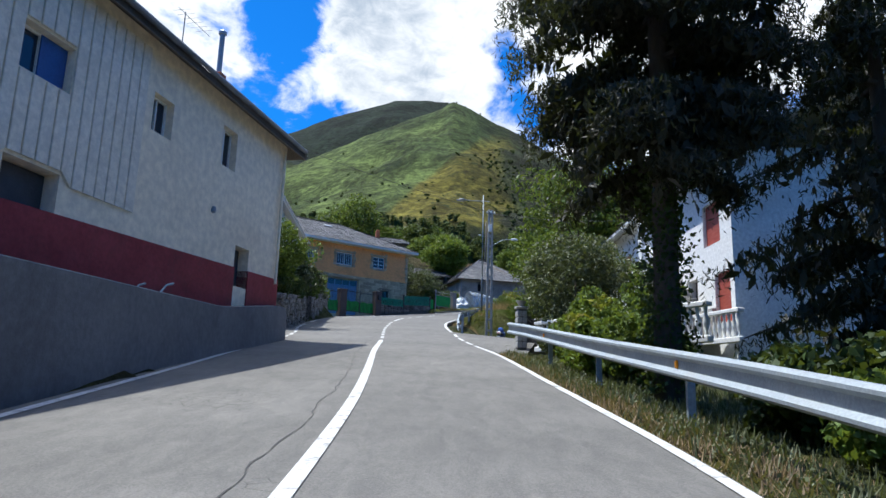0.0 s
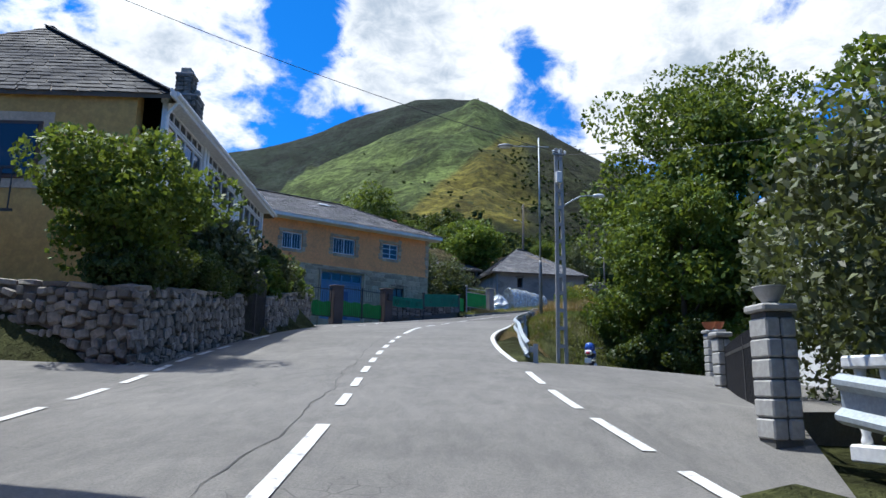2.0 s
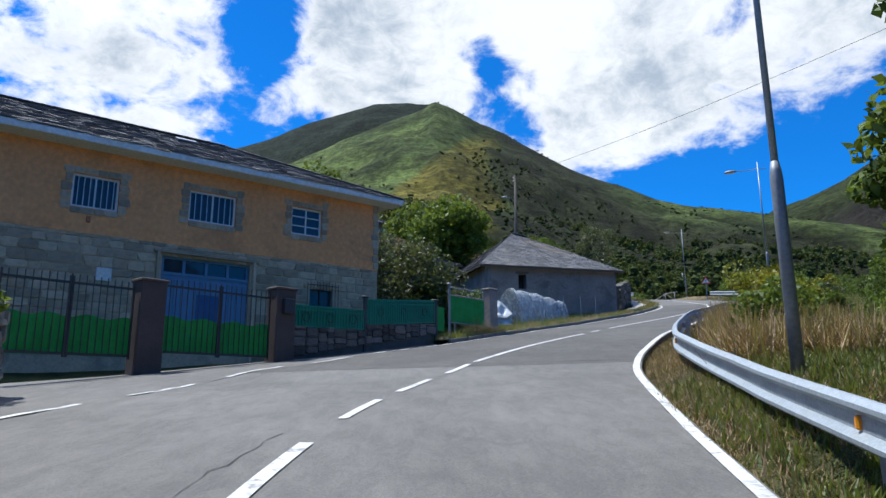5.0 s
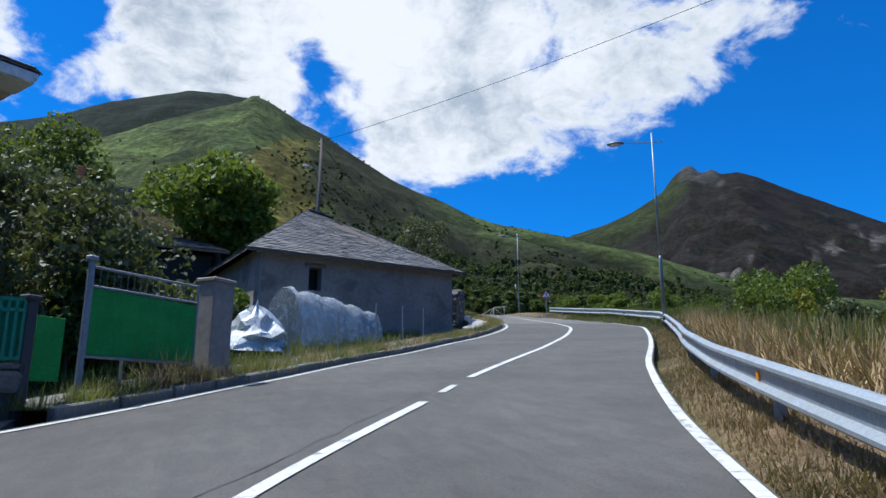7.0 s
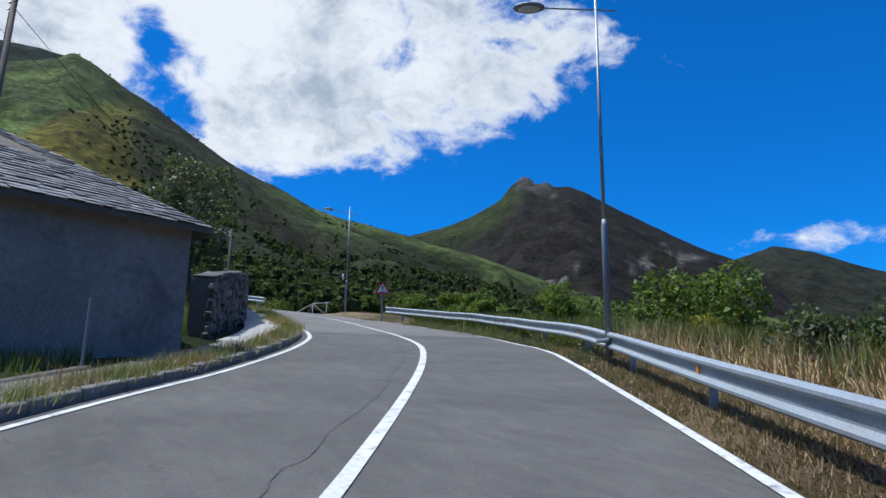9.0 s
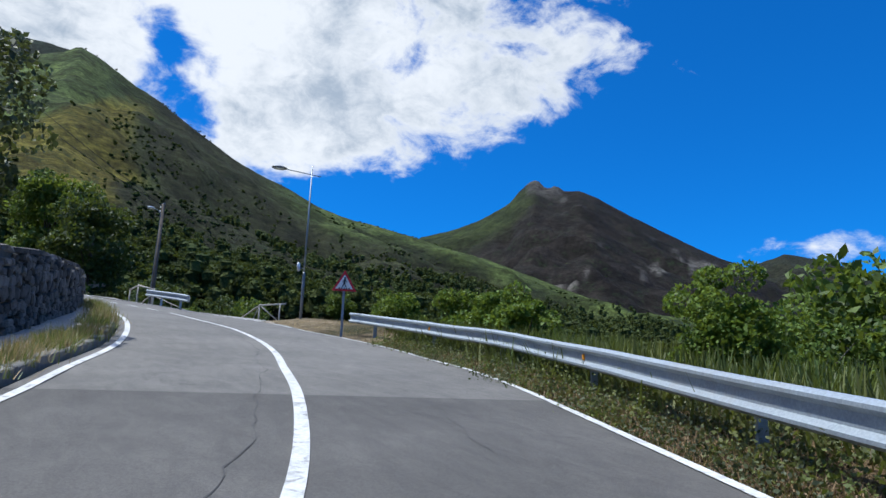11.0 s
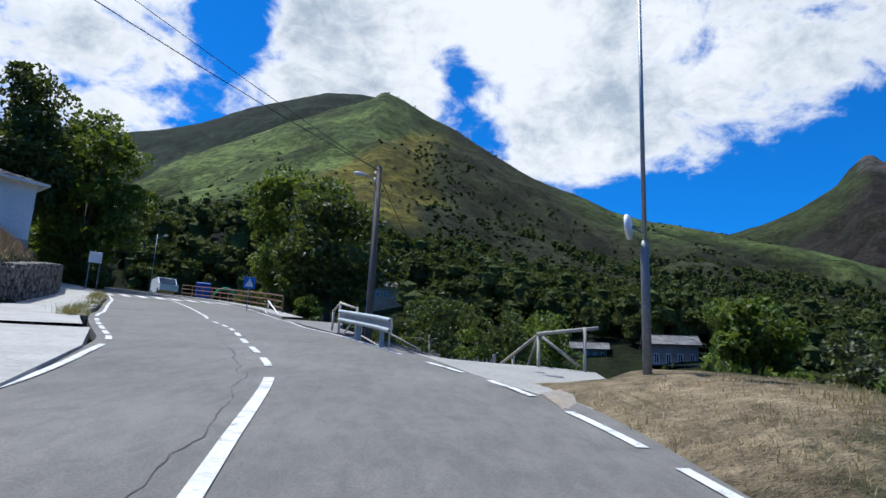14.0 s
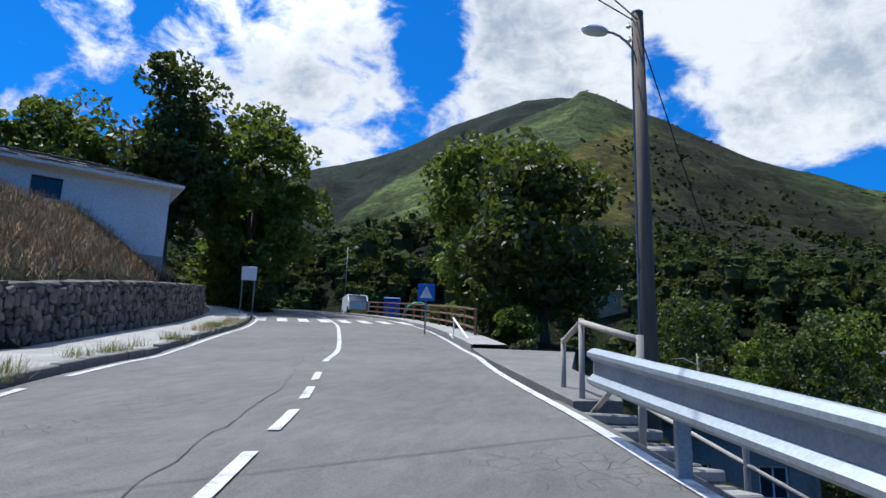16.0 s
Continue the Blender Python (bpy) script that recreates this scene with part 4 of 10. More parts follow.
# ---- street lamps and poles ----
def street_lamp(x, y, z0, z1, arm, mirror=False):
    """Tall steel lamp: thick lower shaft, thin upper shaft, crossbar, flat head. arm: plan direction of the head."""
    h = z1 - z0
    lab = "tall grey steel street lamp with a round traffic mirror" if mirror else "tall grey steel street lamp with a flat head"
    e = thing("street_lamp", pose(x, y, z0), lab, "street lamp", "street lamps along the road")
    part("base_plate", Shape().box((0, 0, 0.02), (0.36, 0.36, 0.06), None, 0.01), GALV_POST, e)
    part("lower_shaft", Shape().lathe([(0.072, -0.3), (0.07, h * 0.30), (0.064, h * 0.31), (0.045, h * 0.325)], n=12), GALV_POST, e, "thick dark lower shaft", True)
    part("upper_shaft", Shape().lathe([(0.042, h * 0.32), (0.03, h)], n=10), GALV, e, "thin pale upper shaft", True)
    a = Vector((*arm, 0)).normalized()
    za = h - 0.42
    bar = part("crossbar", Shape().tube([a * -0.45 + Vector((0, 0, za - 0.03)), Vector((0, 0, za)), a * 1.15 + Vector((0, 0, za + 0.07))], 0.022, 6), GALV, e)
    m = Matrix((a, Vector((0, 0, 1)).cross(a), Vector((0, 0, 1)))).transposed()
    c = a * 1.5 + Vector((0, 0, za + 0.08))
    head = Shape().lathe([(0.02, 0.09), (0.12, 0.085), (0.2, 0.04), (0.215, 0.0), (0.2, -0.02)], (0, 0, 0), 16)
    head.v = [c + m @ Vector((p.x * 1.7, p.y, p.z)) for p in head.v]
    hd = part("lamp_head", head, GALV_POST, e, "flat oval lamp head", True)
    g = Shape().lathe([(0.17, -0.018), (0.14, -0.06), (0.05, -0.075)], (0, 0, 0), 14)
    g.v = [c + m @ Vector((p.x * 1.7, p.y, p.z)) for p in g.v]
    part("diffuser", g, LAMP_GLASS, hd, "milky glass diffuser", True)
    if mirror:
        d = Vector((-0.86, 0.5, -0.06)).normalized()
        side = Vector((0, 0, 1)).cross(d).normalized()
        mm = Matrix((side, d.cross(side), d)).transposed()
        mc = Vector((-0.30, -0.08, 2.62))
        part("mirror_bracket", Shape().tube([(0, 0, 2.55), mc - d * 0.05], 0.022, 6), GALV_POST, e)
        rim = Shape().lathe([(0.0, -0.06), (0.17, -0.05), (0.208, -0.02), (0.208, 0.02), (0.192, 0.022)], mc, 24, mm)
        part("mirror_rim", rim, WHITE_FRAME, e, "pale mirror rim", True)
        prof = [(0.192 * math.sin(k / 8 * 1.571), 0.022 + 0.04 * math.cos(k / 8 * 1.571)) for k in range(8, -1, -1)]
        part("mirror", Shape().lathe([(max(r, 0.002), z) for r, z in prof], mc, 24, mm), MIRROR, e, "round convex traffic mirror", True)
    return e


street_lamp(2.02, 44.47, 6.0, 14.35, (-0.99, 0.1))
street_lamp(16.9, 74.63, 11.45, 19.35, (-0.83, 0.55))
street_lamp(23.9, 106.1, 15.62, 23.1, (-1, 0.1), True)
street_lamp(-5.6, 169.5, 23.9, 31.9, (0.8, -0.6))


def bracket_lamp(e, z, a, reach=1.3, rise=0.7):
    a = Vector((*a, 0)).normalized()
    path = [Vector((0, 0, z)) + a * (reach * t) + Vector((0, 0, rise * math.sin(t * 1.75))) for t in (0.05, 0.2, 0.4, 0.6, 0.8, 1.0)]
    part("lamp_arm", Shape().tube(path, 0.022, 6), GALV, e, "curved steel lamp arm")
    c = path[-1] + a * 0.2
    m = Matrix((a, Vector((0, 0, 1)).cross(a), Vector((0, 0, 1)))).transposed()
    h = Shape().lathe([(0.03, 0.08), (0.09, 0.06), (0.12, 0.0), (0.1, -0.05), (0.03, -0.08)], n=12)
    h.v = [c + m @ Vector((p.x * 2.0, p.y, p.z)) for p in h.v]
    part("lamp_head", h, LAMP_GLASS, e, "small pale lamp head", True)


# concrete ladder pole with its insulators
def ladder_pole(x, y, z0, z1):
    h = z1 - z0
    e = thing("utility_pole", pose(x, y, z0, 0, 0, 12), "grey concrete ladder-type utility pole with a curved lamp arm", "utility pole")
    for sx in (-1, 1):
        part("stile", Shape().beam((sx * 0.15, 0, -0.4), (sx * 0.085, 0, h), 0.13, 0.075, 0.01, (0, 1, 0)), CONCRETE, e, "tapered concrete stile")
    z = 0.5
    while z < h - 0.2:
        w = 0.15 - 0.065 * z / h
        part("rung", Shape().box((0, 0, z), (2 * w, 0.10, 0.13)), CONCRETE, e)
        z += 0.62
    part("crossarm", Shape().box((0, -0.09, h - 0.25), (0.5, 0.05, 0.06), None, 0.008), GALV_POST, e)
    for sx in (-0.22, 0, 0.22):
        part("insulator", Shape().lathe([(0.02, 0), (0.045, 0.02), (0.03, 0.05), (0.045, 0.08), (0.02, 0.12)], (sx, -0.09, h - 0.22), 10), WHITE_FRAME, e, "white insulator")
    part("junction_box", Shape().box((-0.05, -0.16, h - 1.15), (0.2, 0.16, 0.42), None, 0.02), WHITE, e, "pale junction box")
    bracket_lamp(e, h - 2.3, (0.98, -0.1), 1.25, 0.55)
    return e


ladder_pole(2.2, 39.1, 4.2, 11.9)


def wood_pole(x, y, z0, z1, lean, lamp, label):
    e = thing("utility_pole", pose(x, y, z0), label, "utility pole", "wooden utility poles")
    h = z1 - z0
    part("shaft", Shape().tube([(0, 0, -0.5), (lean[0] * 0.5, lean[1] * 0.5, h * 0.5), (lean[0], lean[1], h)], [0.15, 0.125, 0.095], 10), WOOD_POLE, e, "round dark timber shaft", True)
    part("pole_cap", Shape().lathe([(0.1, 0), (0.1, 0.03), (0.02, 0.06)], (lean[0], lean[1], h), 10), GALV_POST, e)
    for k in (0.25, 0.5):
        part("insulator", Shape().lathe([(0.02, 0), (0.05, 0.03), (0.03, 0.07), (0.02, 0.1)], (lean[0] - 0.14, lean[1], h - k), 8), WHITE_FRAME, e)
    part("conduit", Shape().tube([(-0.13, -0.06, 0.2), (-0.12 + lean[0] * 0.5, -0.06, h * 0.5), (lean[0] - 0.1, -0.06, h - 0.6)], 0.02, 5), GALV_POST, e)
    if lamp:
        bracket_lamp(e, h - lamp[2], lamp[:2], 0.55, 0.35)
    return e


wood_pole(19.17, 119.68, 15.2, 23.75, (0.0, 0.0), (-0.9, -0.4, 0.75), "dark wooden utility pole with a small curved lamp")
wood_pole(4.55, 90.4, 12.2, 23.8, (0.15, 0), (-1, -0.1, 2.2), "leaning wooden utility pole behind the slate-roofed barn")


def cable(a, b, sag, r=0.012):
    a, b = Vector(a), Vector(b)
    pts = [a.lerp(b, t) - Vector((0, 0, sag * 4 * t * (1 - t))) for t in np.linspace(0, 1, 15)]
    solo("overhead_cable", Shape().tube(pts, r, 5), WIRE, "thin black overhead cable hung between poles", "cable", group="overhead cables")


cable((2.2, 39.0, 11.7), (-16, 33.0, 16.5), 0.4, 0.011)
cable((2.25, 39.2, 11.7), (9.6, 27.0, 8.6), 0.3, 0.009)
cable((4.6, 90.4, 23.6), (30, 48, 24.0), 1.0)
cable((19.17, 119.6, 23.6), (4.7, 90.5, 23.5), 0.7)
cable((19.1, 119.6, 23.6), (0, 108.0, 33.0), 0.4)
cable((19.2, 119.7, 23.4), (24.5, 140.0, 19.5), 0.3)


# ---- signs ----
def warning_sign():
    x, y = 22.6, 97.67
    e = thing("warning_sign", facing(x, y, 14.2, (0.93, -0.36)), "red-bordered triangular pedestrian crossing warning sign on a grey post", "road sign")
    part("post", Shape().box((0, 0.05, 0.9), (0.08, 0.04, 2.8), None, 0.008), GALV_POST, e)
    w, zb, zt = 0.39, 1.76, 2.42

    def tri(k, y0, y1, dz=0.0):
        c = zb + (zt - zb) / 3
        pts = [(-w * k, c + (zb - c) * k), (w * k, c + (zb - c) * k), (0, c + (zt - c) * k)]
        v = [(a, y0, b) for a, b in pts] + [(a, y1, b) for a, b in pts]
        return Shape().add(v, [(0, 1, 2), (5, 4, 3), (0, 3, 4, 1), (1, 4, 5, 2), (2, 5, 3, 0)])
    part("border", tri(1.06, -0.006, 0.014), RED_SIGN, e, "red triangular border")
    part("face", tri(0.74, -0.012, -0.004), WHITE_SIGN, e, "white triangular face")
    fig = Shape()
    fig.lathe([(0.001, -0.003), (0.032, -0.003), (0.032, 0.003), (0.001, 0.003)], (0.015, -0.015, 2.185), 12, Matrix.Rotation(math.pi / 2, 4, "X"))
    for a, b, t in (((0.01, 2.15), (-0.01, 2.0), 0.06), ((-0.01, 2.01), (-0.07, 1.87), 0.03), ((0.0, 2.01), (0.06, 1.88), 0.03), ((0.02, 2.13), (0.08, 2.04), 0.022), ((0.0, 2.13), (-0.07, 2.06), 0.022)):
        fig.beam((a[0], -0.015, a[1]), (b[0], -0.015, b[1]), t, 0.006, up=(0, 1, 0))
    part("pictogram", fig, BLACK_SIGN, e, "black walking symbol")
    for k in range(5):
        xx = -0.17 + k * 0.085
        part("stripe", Shape().beam((xx, -0.015, 1.80), (xx + 0.02 - k * 0.008, -0.015, 1.86), 0.04, 0.006, up=(0, 1, 0)), BLACK_SIGN, e)


warning_sign()


def crossing_sign(x, y, z, u):
    e = thing("crossing_sign", facing(x, y, z, u), "square blue pedestrian crossing sign on a thin post", "road sign")
    part("post", Shape().box((0, 0.04, 0.75), (0.06, 0.04, 2.7), None, 0.006), GALV_POST, e)
    part("plate", Shape().box((0, 0, 1.78), (0.62, 0.02, 0.62), None, 0.006), BLUE_SIGN, e, "blue square plate")
    v = [(-0.23, -0.015, 1.57), (0.23, -0.015, 1.57), (0, -0.015, 2.02), (-0.23, -0.011, 1.57), (0.23, -0.011, 1.57), (0, -0.011, 2.02)]
    part("triangle", Shape().add(v, [(0, 1, 2), (5, 4, 3), (0, 3, 4, 1), (1, 4, 5, 2), (2, 5, 3, 0)]), WHITE_SIGN, e, "white triangle")
    fig = Shape()
    for a, b, t in (((0.0, 1.90), (0.0, 1.76), 0.045), ((0.0, 1.77), (-0.06, 1.62), 0.028), ((0.0, 1.77), (0.06, 1.62), 0.028), ((0.0, 1.87), (0.06, 1.8), 0.02), ((0.0, 1.87), (-0.06, 1.8), 0.02)):
        fig.beam((a[0], -0.018, a[1]), (b[0], -0.018, b[1]), 0.005, t * 1.6, up=(0, 1, 0))
    part("pictogram", fig, BLACK_SIGN, e)


crossing_sign(12.25, 132.7, 19.5, (0.95, 0.31))


# ---- walls of rubble ----
def stone_meshes(mat, n=9, seed=3):
    rng = random.Random(seed)
    out = []
    for k in range(n):
        s = Shape().box((0, 0, 0), (1, 1, 1), None, 0.16)
        s.v = [Vector((p.x * (1 + rng.uniform(-0.16, 0.1)), p.y * (1 + rng.uniform(-0.15, 0.15)), p.z * (1 + rng.uniform(-0.18, 0.1)))) for p in s.v]
        out.append(s.mesh("stone", mat))
    return out


STONES, STONES_DARK = stone_meshes(STONE), stone_meshes(STONE_DARK, seed=5)


def rubble_wall(name, line, tops, thick, meshes, label, parts_from=0.0, parts_to=1e9, size=0.3, cap=True, foot=0.4, limit=290):
    """A wall along plan points: a mortar core, stones proud of its road face, a rough coping. tops: heights above the road."""
    p = resample(np.array(line, float), 60)
    s = np.concatenate([[0], np.cumsum(np.linalg.norm(np.diff(p, axis=0), axis=1))])
    zr = to_road(p[:, 0], p[:, 1])[2]
    top = np.interp(np.linspace(0, 1, 60), np.linspace(0, 1, len(tops)), tops)
    e = thing(name, pose(p[0, 0], p[0, 1], zr[0]), label, "stone wall")
    o = Vector((p[0, 0], p[0, 1], zr[0]))
    core = Shape()
    t = np.gradient(p, axis=0)
    t /= np.linalg.norm(t, axis=1)[:, None]
    nrm = np.stack([t[:, 1], -t[:, 0]], 1)     # to the right of the way: the road face
    vs, k = [], 4
    for i in range(60):
        for off, z in ((0, zr[i] - foot), (0, zr[i] + top[i]), (-thick, zr[i] + top[i]), (-thick, zr[i] - foot)):
            q = p[i] + nrm[i] * off
            vs.append(Vector((q[0], q[1], z)) - o)
    f = [(i * 4 + j, i * 4 + (j + 1) % 4, i * 4 + 4 + (j + 1) % 4, i * 4 + 4 + j) for i in range(59) for j in range(4)] + [(3, 2, 1, 0), (236, 237, 238, 239)]
    part("core", core.add(vs, f), MORTAR, e, "dark mortar core")
    rng = random.Random(len(line) * 17 + int(s[-1] * 10))
    count, rest = 0, Shape()
    z = -0.1
    hmax = float(top.max())
    while z < hmax:
        h = size * rng.uniform(0.5, 1.2)
        x = rng.uniform(-0.2, 0.1)
        while x < s[-1]:
            w = size * rng.uniform(0.55, 1.5)
            xc = x + w / 2
            x += w
            if xc > s[-1]:
                break
            tp, zz = float(np.interp(xc, s, top)), z + h / 2 + rng.uniform(-0.3, 0.3) * size
            if zz + h * 0.3 > tp:
                continue
            c = np.array([np.interp(xc, s, p[:, 0]), np.interp(xc, s, p[:, 1])])
            tt = np.array([np.interp(xc, s, t[:, 0]), np.interp(xc, s, t[:, 1])])
            nn = np.array([tt[1], -tt[0]])
            zb = float(np.interp(xc, s, zr))
            q = c + nn * rng.uniform(-0.015, 0.045)
            slope = math.degrees(math.atan2(float(np.interp(min(xc + 1, s[-1]), s, zr)) - zb, 1.0))
            m = Matrix.Translation(Vector((q[0], q[1], zb + zz)) - o) @ facing(0, 0, 0, tt) @ pose(0, 0, 0, rng.uniform(-5, 5), -slope * 0.8 + rng.uniform(-24, 24), rng.uniform(-6, 6)) @ Matrix.Diagonal((w * 0.92, 0.17, h * rng.uniform(0.8, 1.15), 1))
            me = rng.choice(meshes)
            if parts_from <= xc <= parts_to and count < limit:
                ob = new("stone", me)
                ob.parent = e
                ob.matrix_local = m
                count += 1
            else:
                rest.add([m @ v.co for v in me.vertices], [tuple(pp.vertices) for pp in me.polygons])
        z += h * 0.96
    if cap:
        x = 0.0
        while x < s[-1]:
            w = rng.uniform(0.35, 0.8)
            xc = min(x + w / 2, s[-1])
            x += w
            c = np.array([np.interp(xc, s, p[:, 0]), np.interp(xc, s, p[:, 1])])
            tt = np.array([np.interp(xc, s, t[:, 0]), np.interp(xc, s, t[:, 1])])
            nn = np.array([tt[1], -tt[0]])
            zt = float(np.interp(xc, s, zr + top))
            q = c - nn * thick * 0.45
            slope = math.degrees(math.atan2(float(np.interp(min(xc + 1, s[-1]), s, zr + top)) - zt, 1.0))
            m = Matrix.Translation(Vector((q[0], q[1], zt + 0.04)) - o) @ facing(0, 0, 0, tt) @ pose(0, 0, 0, 0, -slope + rng.uniform(-4, 4), rng.uniform(-4, 4)) @ Matrix.Diagonal((w * 0.97, thick * 1.15, 0.13, 1))
            me = rng.choice(meshes)
            rest.add([m @ v.co for v in me.vertices], [tuple(pp.vertices) for pp in me.polygons])
    if rest.v:
        me = bpy.data.meshes.new("stones")
        me.from_pydata([tuple(v) for v in rest.v], [], rest.f)
        me.materials.append(meshes[0].materials[0])
        ob = new("stones", me)
        ob.parent = e
        tagged(ob, "rough stones of the coping and far courses", kind="stuff")
    return e


rubble_wall("garden_wall", [(-15.5, 28.6), (-9.6, 27.6), (-6.95, 27.1), (-7.2, 30.0), (-7.65, 34.9)], [1.6, 1.5, 1.35, 1.3, 1.2], 0.45, STONES, "rubble stone garden wall topped by a dark hedge", 5.5, size=0.22)
rubble_wall("garden_wall", [(-8.0, 38.2), (-8.45, 43.0), (-8.9, 48.2), (-10.6, 49.4)], [1.1, 1.3, 1.5, 1.4], 0.45, STONES, "rubble stone garden wall overhung by shrubs beside an iron gate", 0, size=0.24)
rubble_wall("roadside_wall", [(10.6, 82.5), (12.8, 88.0), (13.9, 92.2), (14.7, 96.5), (15.05, 101.2), (14.2, 103.0)], [1.6, 1.75, 1.6, 1.2, 0.9], 0.5, STONES_DARK, "dark rubble stone retaining wall under a grassy bank", 5, size=0.24)
rubble_wall("roadside_wall", [(11.2, 104.0), (9.9, 108.5), (8.3, 113.5), (6.9, 118.3), (5.9, 122.6), (4.7, 126.5), (3.3, 130.5), (0.4, 137)], [1.25, 1.35, 1.4, 1.45, 1.5, 1.5, 1.4], 0.5, STONES_DARK, "long dark rubble stone retaining wall below dry grass", 6, size=0.25)


# parapet of the ramp before the cream house
def ramp_parapet():
    ln = [(-5.06, 20.25), (-5.0, 14.3), (-4.95, 6.0), (-4.7, -8.0)]
    top = [3.62, 2.95, 2.42, 1.0]
    sh = Shape()
    p = resample(np.array(ln), 40)
    zt = np.interp(p[::-1, 1], [-8, 6, 14.3, 19, 20.25], [1.2, 2.62, 2.97, 3.55, 3.62])[::-1]
    vs = []
    for (x, y), z in zip(p, zt):
        zb = road_z(x, y) - 0.3
        vs += [(x, y, zb), (x - 0.04, y, z - 0.02), (x - 0.06, y, z), (x - 0.28, y, z), (x - 0.30, y, zb)]
    f = [(i * 5 + j, i * 5 + (j + 1) % 5, i * 5 + 5 + (j + 1) % 5, i * 5 + 5 + j) for i in range(39) for j in range(5)] + [(4, 3, 2, 1, 0), tuple(195 + j for j in range(5))]
    solo("parapet_wall", sh.add(vs, f), DARK_CONCRETE, "rough dark grey concrete parapet wall along the road edge", "wall")


ramp_parapet()
ramp = Shape()
rp = [(-5.32, 20.0), (-5.3, 6.0), (-5.1, -8.0), (-12, -8), (-9, 6), (-5.5, 19.9)]
ramp.prism(rp, [road_z(*q) - 0.4 for q in rp], [3.2, 1.9, 0.4, 0.4, 2.2, 3.25])
solo("ramp", ramp, CONCRETE, "rising concrete ramp behind the parapet", "ramp", kind="structure")


# ---- pavements ----
OLD_CONCRETE = material("old_pavement_concrete", (0.20, 0.19, 0.17), 0.92, tint=(0.13, 0.122, 0.108), scale=0.8, bump=0.008, bump_scale=30, dirt=(0.09, 0.085, 0.06), dirt_scale=1.1)


def pavement(name, inner, outer, height, label, mat=CONCRETE):
    ob = ribbon(name, np.array(inner), np.array(outer), height, mat, 3, 0.5, label=label, category="pavement", kind="structure")
    return ob


KERB = material("kerb_concrete", (0.21, 0.20, 0.175), 0.9, tint=(0.12, 0.115, 0.10), scale=1.5, bump=0.01, dirt=(0.07, 0.065, 0.045), dirt_scale=1.6, dirt_amount=0.7)


def kerb_row(line, off, group):
    """Kerb stones, one by one, along a plan line."""
    p = offset_line(line, off)
    s = np.concatenate([[0], np.cumsum(np.linalg.norm(np.diff(p, axis=0), axis=1))])
    e = thing("kerb", pose(p[0, 0], p[0, 1], road_z(*p[0])), "worn concrete kerb grown with weeds beside the road", "kerb", kind="structure")
    o = Vector(e.matrix_world.translation)
    me = Shape().box((0, 0, 0), (0.98, 0.16, 0.34), None, 0.02).mesh("kerb_stone", KERB)
    x = 0.5
    while x < s[-1]:
        q = Vector((np.interp(x, s, p[:, 0]), np.interp(x, s, p[:, 1])))
        q2 = Vector((np.interp(x + 0.5, s, p[:, 0]), np.interp(x + 0.5, s, p[:, 1])))
        d = q2 - q if (q2 - q).length > 1e-3 else Vector((0, 1))
        z = road_z(*q)
        slope = math.degrees(math.atan(0.135))
        ob = new("kerb_stone", me)
        ob.parent = e
        ob.matrix_local = Matrix.Translation(Vector((q.x, q.y, z - 0.02 + RNG.uniform(-0.012, 0.012))) - o) @ facing(0, 0, 0, (d.x, d.y)) @ pose(0, 0, 0, RNG.uniform(-2, 2), -slope, RNG.uniform(-1, 1))
        x += 1.0


seg1 = cut(L_LINE, (-1.2, 60.8), (16.0, 103.5))
old_end = near_index(seg1, (12.0, 80.3))
pavement("pavement", offset_line(seg1[:old_end + 1], -0.42), offset_line(seg1[:old_end + 1], -1.75), 0.13, "old stained concrete pavement with weeds along its kerb", OLD_CONCRETE)
pavement("pavement", offset_line(seg1[old_end:], -0.42), offset_line(seg1[old_end:], -1.9), 0.13, "cracked concrete pavement with weeds along its kerb")
kerb_row(seg1, -0.36, "kerb stones")
seg2 = cut(L_LINE, (13.4, 111.8), (-6, 148.5))
w2 = np.linspace(0, 1, len(seg2))[:, None]
t2 = np.gradient(seg2, axis=0)
t2 /= np.linalg.norm(t2, axis=1)[:, None]
pavement("pavement", offset_line(seg2, -0.45), seg2 + np.stack([t2[:, 1], -t2[:, 0]], 1) * (-(4.6 * (1 - w2) ** 1.5 + 1.7)), 0.13, "wide concrete pavement below the rubble wall")
kerb_row(cut(L_LINE, (11.5, 115.5), (-6, 148.5)), -0.38, "kerb stones")
apron = Shape()
ap = [(15.9, 103.2), (14.9, 107.4), (13.1, 111.9), (8.6, 112.0), (10.6, 106.0), (11.6, 103.4), (13.9, 101.2)]
apron.prism(ap, [road_z(*q) - 0.4 for q in ap], [road_z(*q) + 0.05 for q in ap])
solo("apron", apron, CONCRETE, "pale concrete entrance apron beside the road", "pavement", kind="structure")
seg3 = cut(L_LINE, (-7.3, 44.5), (-1.4, 60.6))
fore = [(x - 0.24 * 0, y) for x, y in seg3[::3]] + [(-1.9, 61.5), (-6.0, 56.3), (-9.3, 52.6), (-14.0, 49.5), (-11, 47.5), (-8.6, 46.5)]
fz = [road_z(*q) + 0.004 for q in fore]
fo = Shape()
fo.v = [Vector((*q, z)) for q, z in zip(fore, fz)]
solo("forecourt", Shape().prism(fore, [z - 0.4 for z in fz], [z - 0.006 for z in fz]), ASPHALT, "grey asphalt forecourt before the green gates", "forecourt", kind="structure")
drv = [(0.6, 19.9), (0.25, 25.6), (0.1, 29.8), (2.2, 31.5), (7.5, 33), (9.0, 27), (5.5, 24.6), (2.9, 23.6), (2.2, 20.9)]
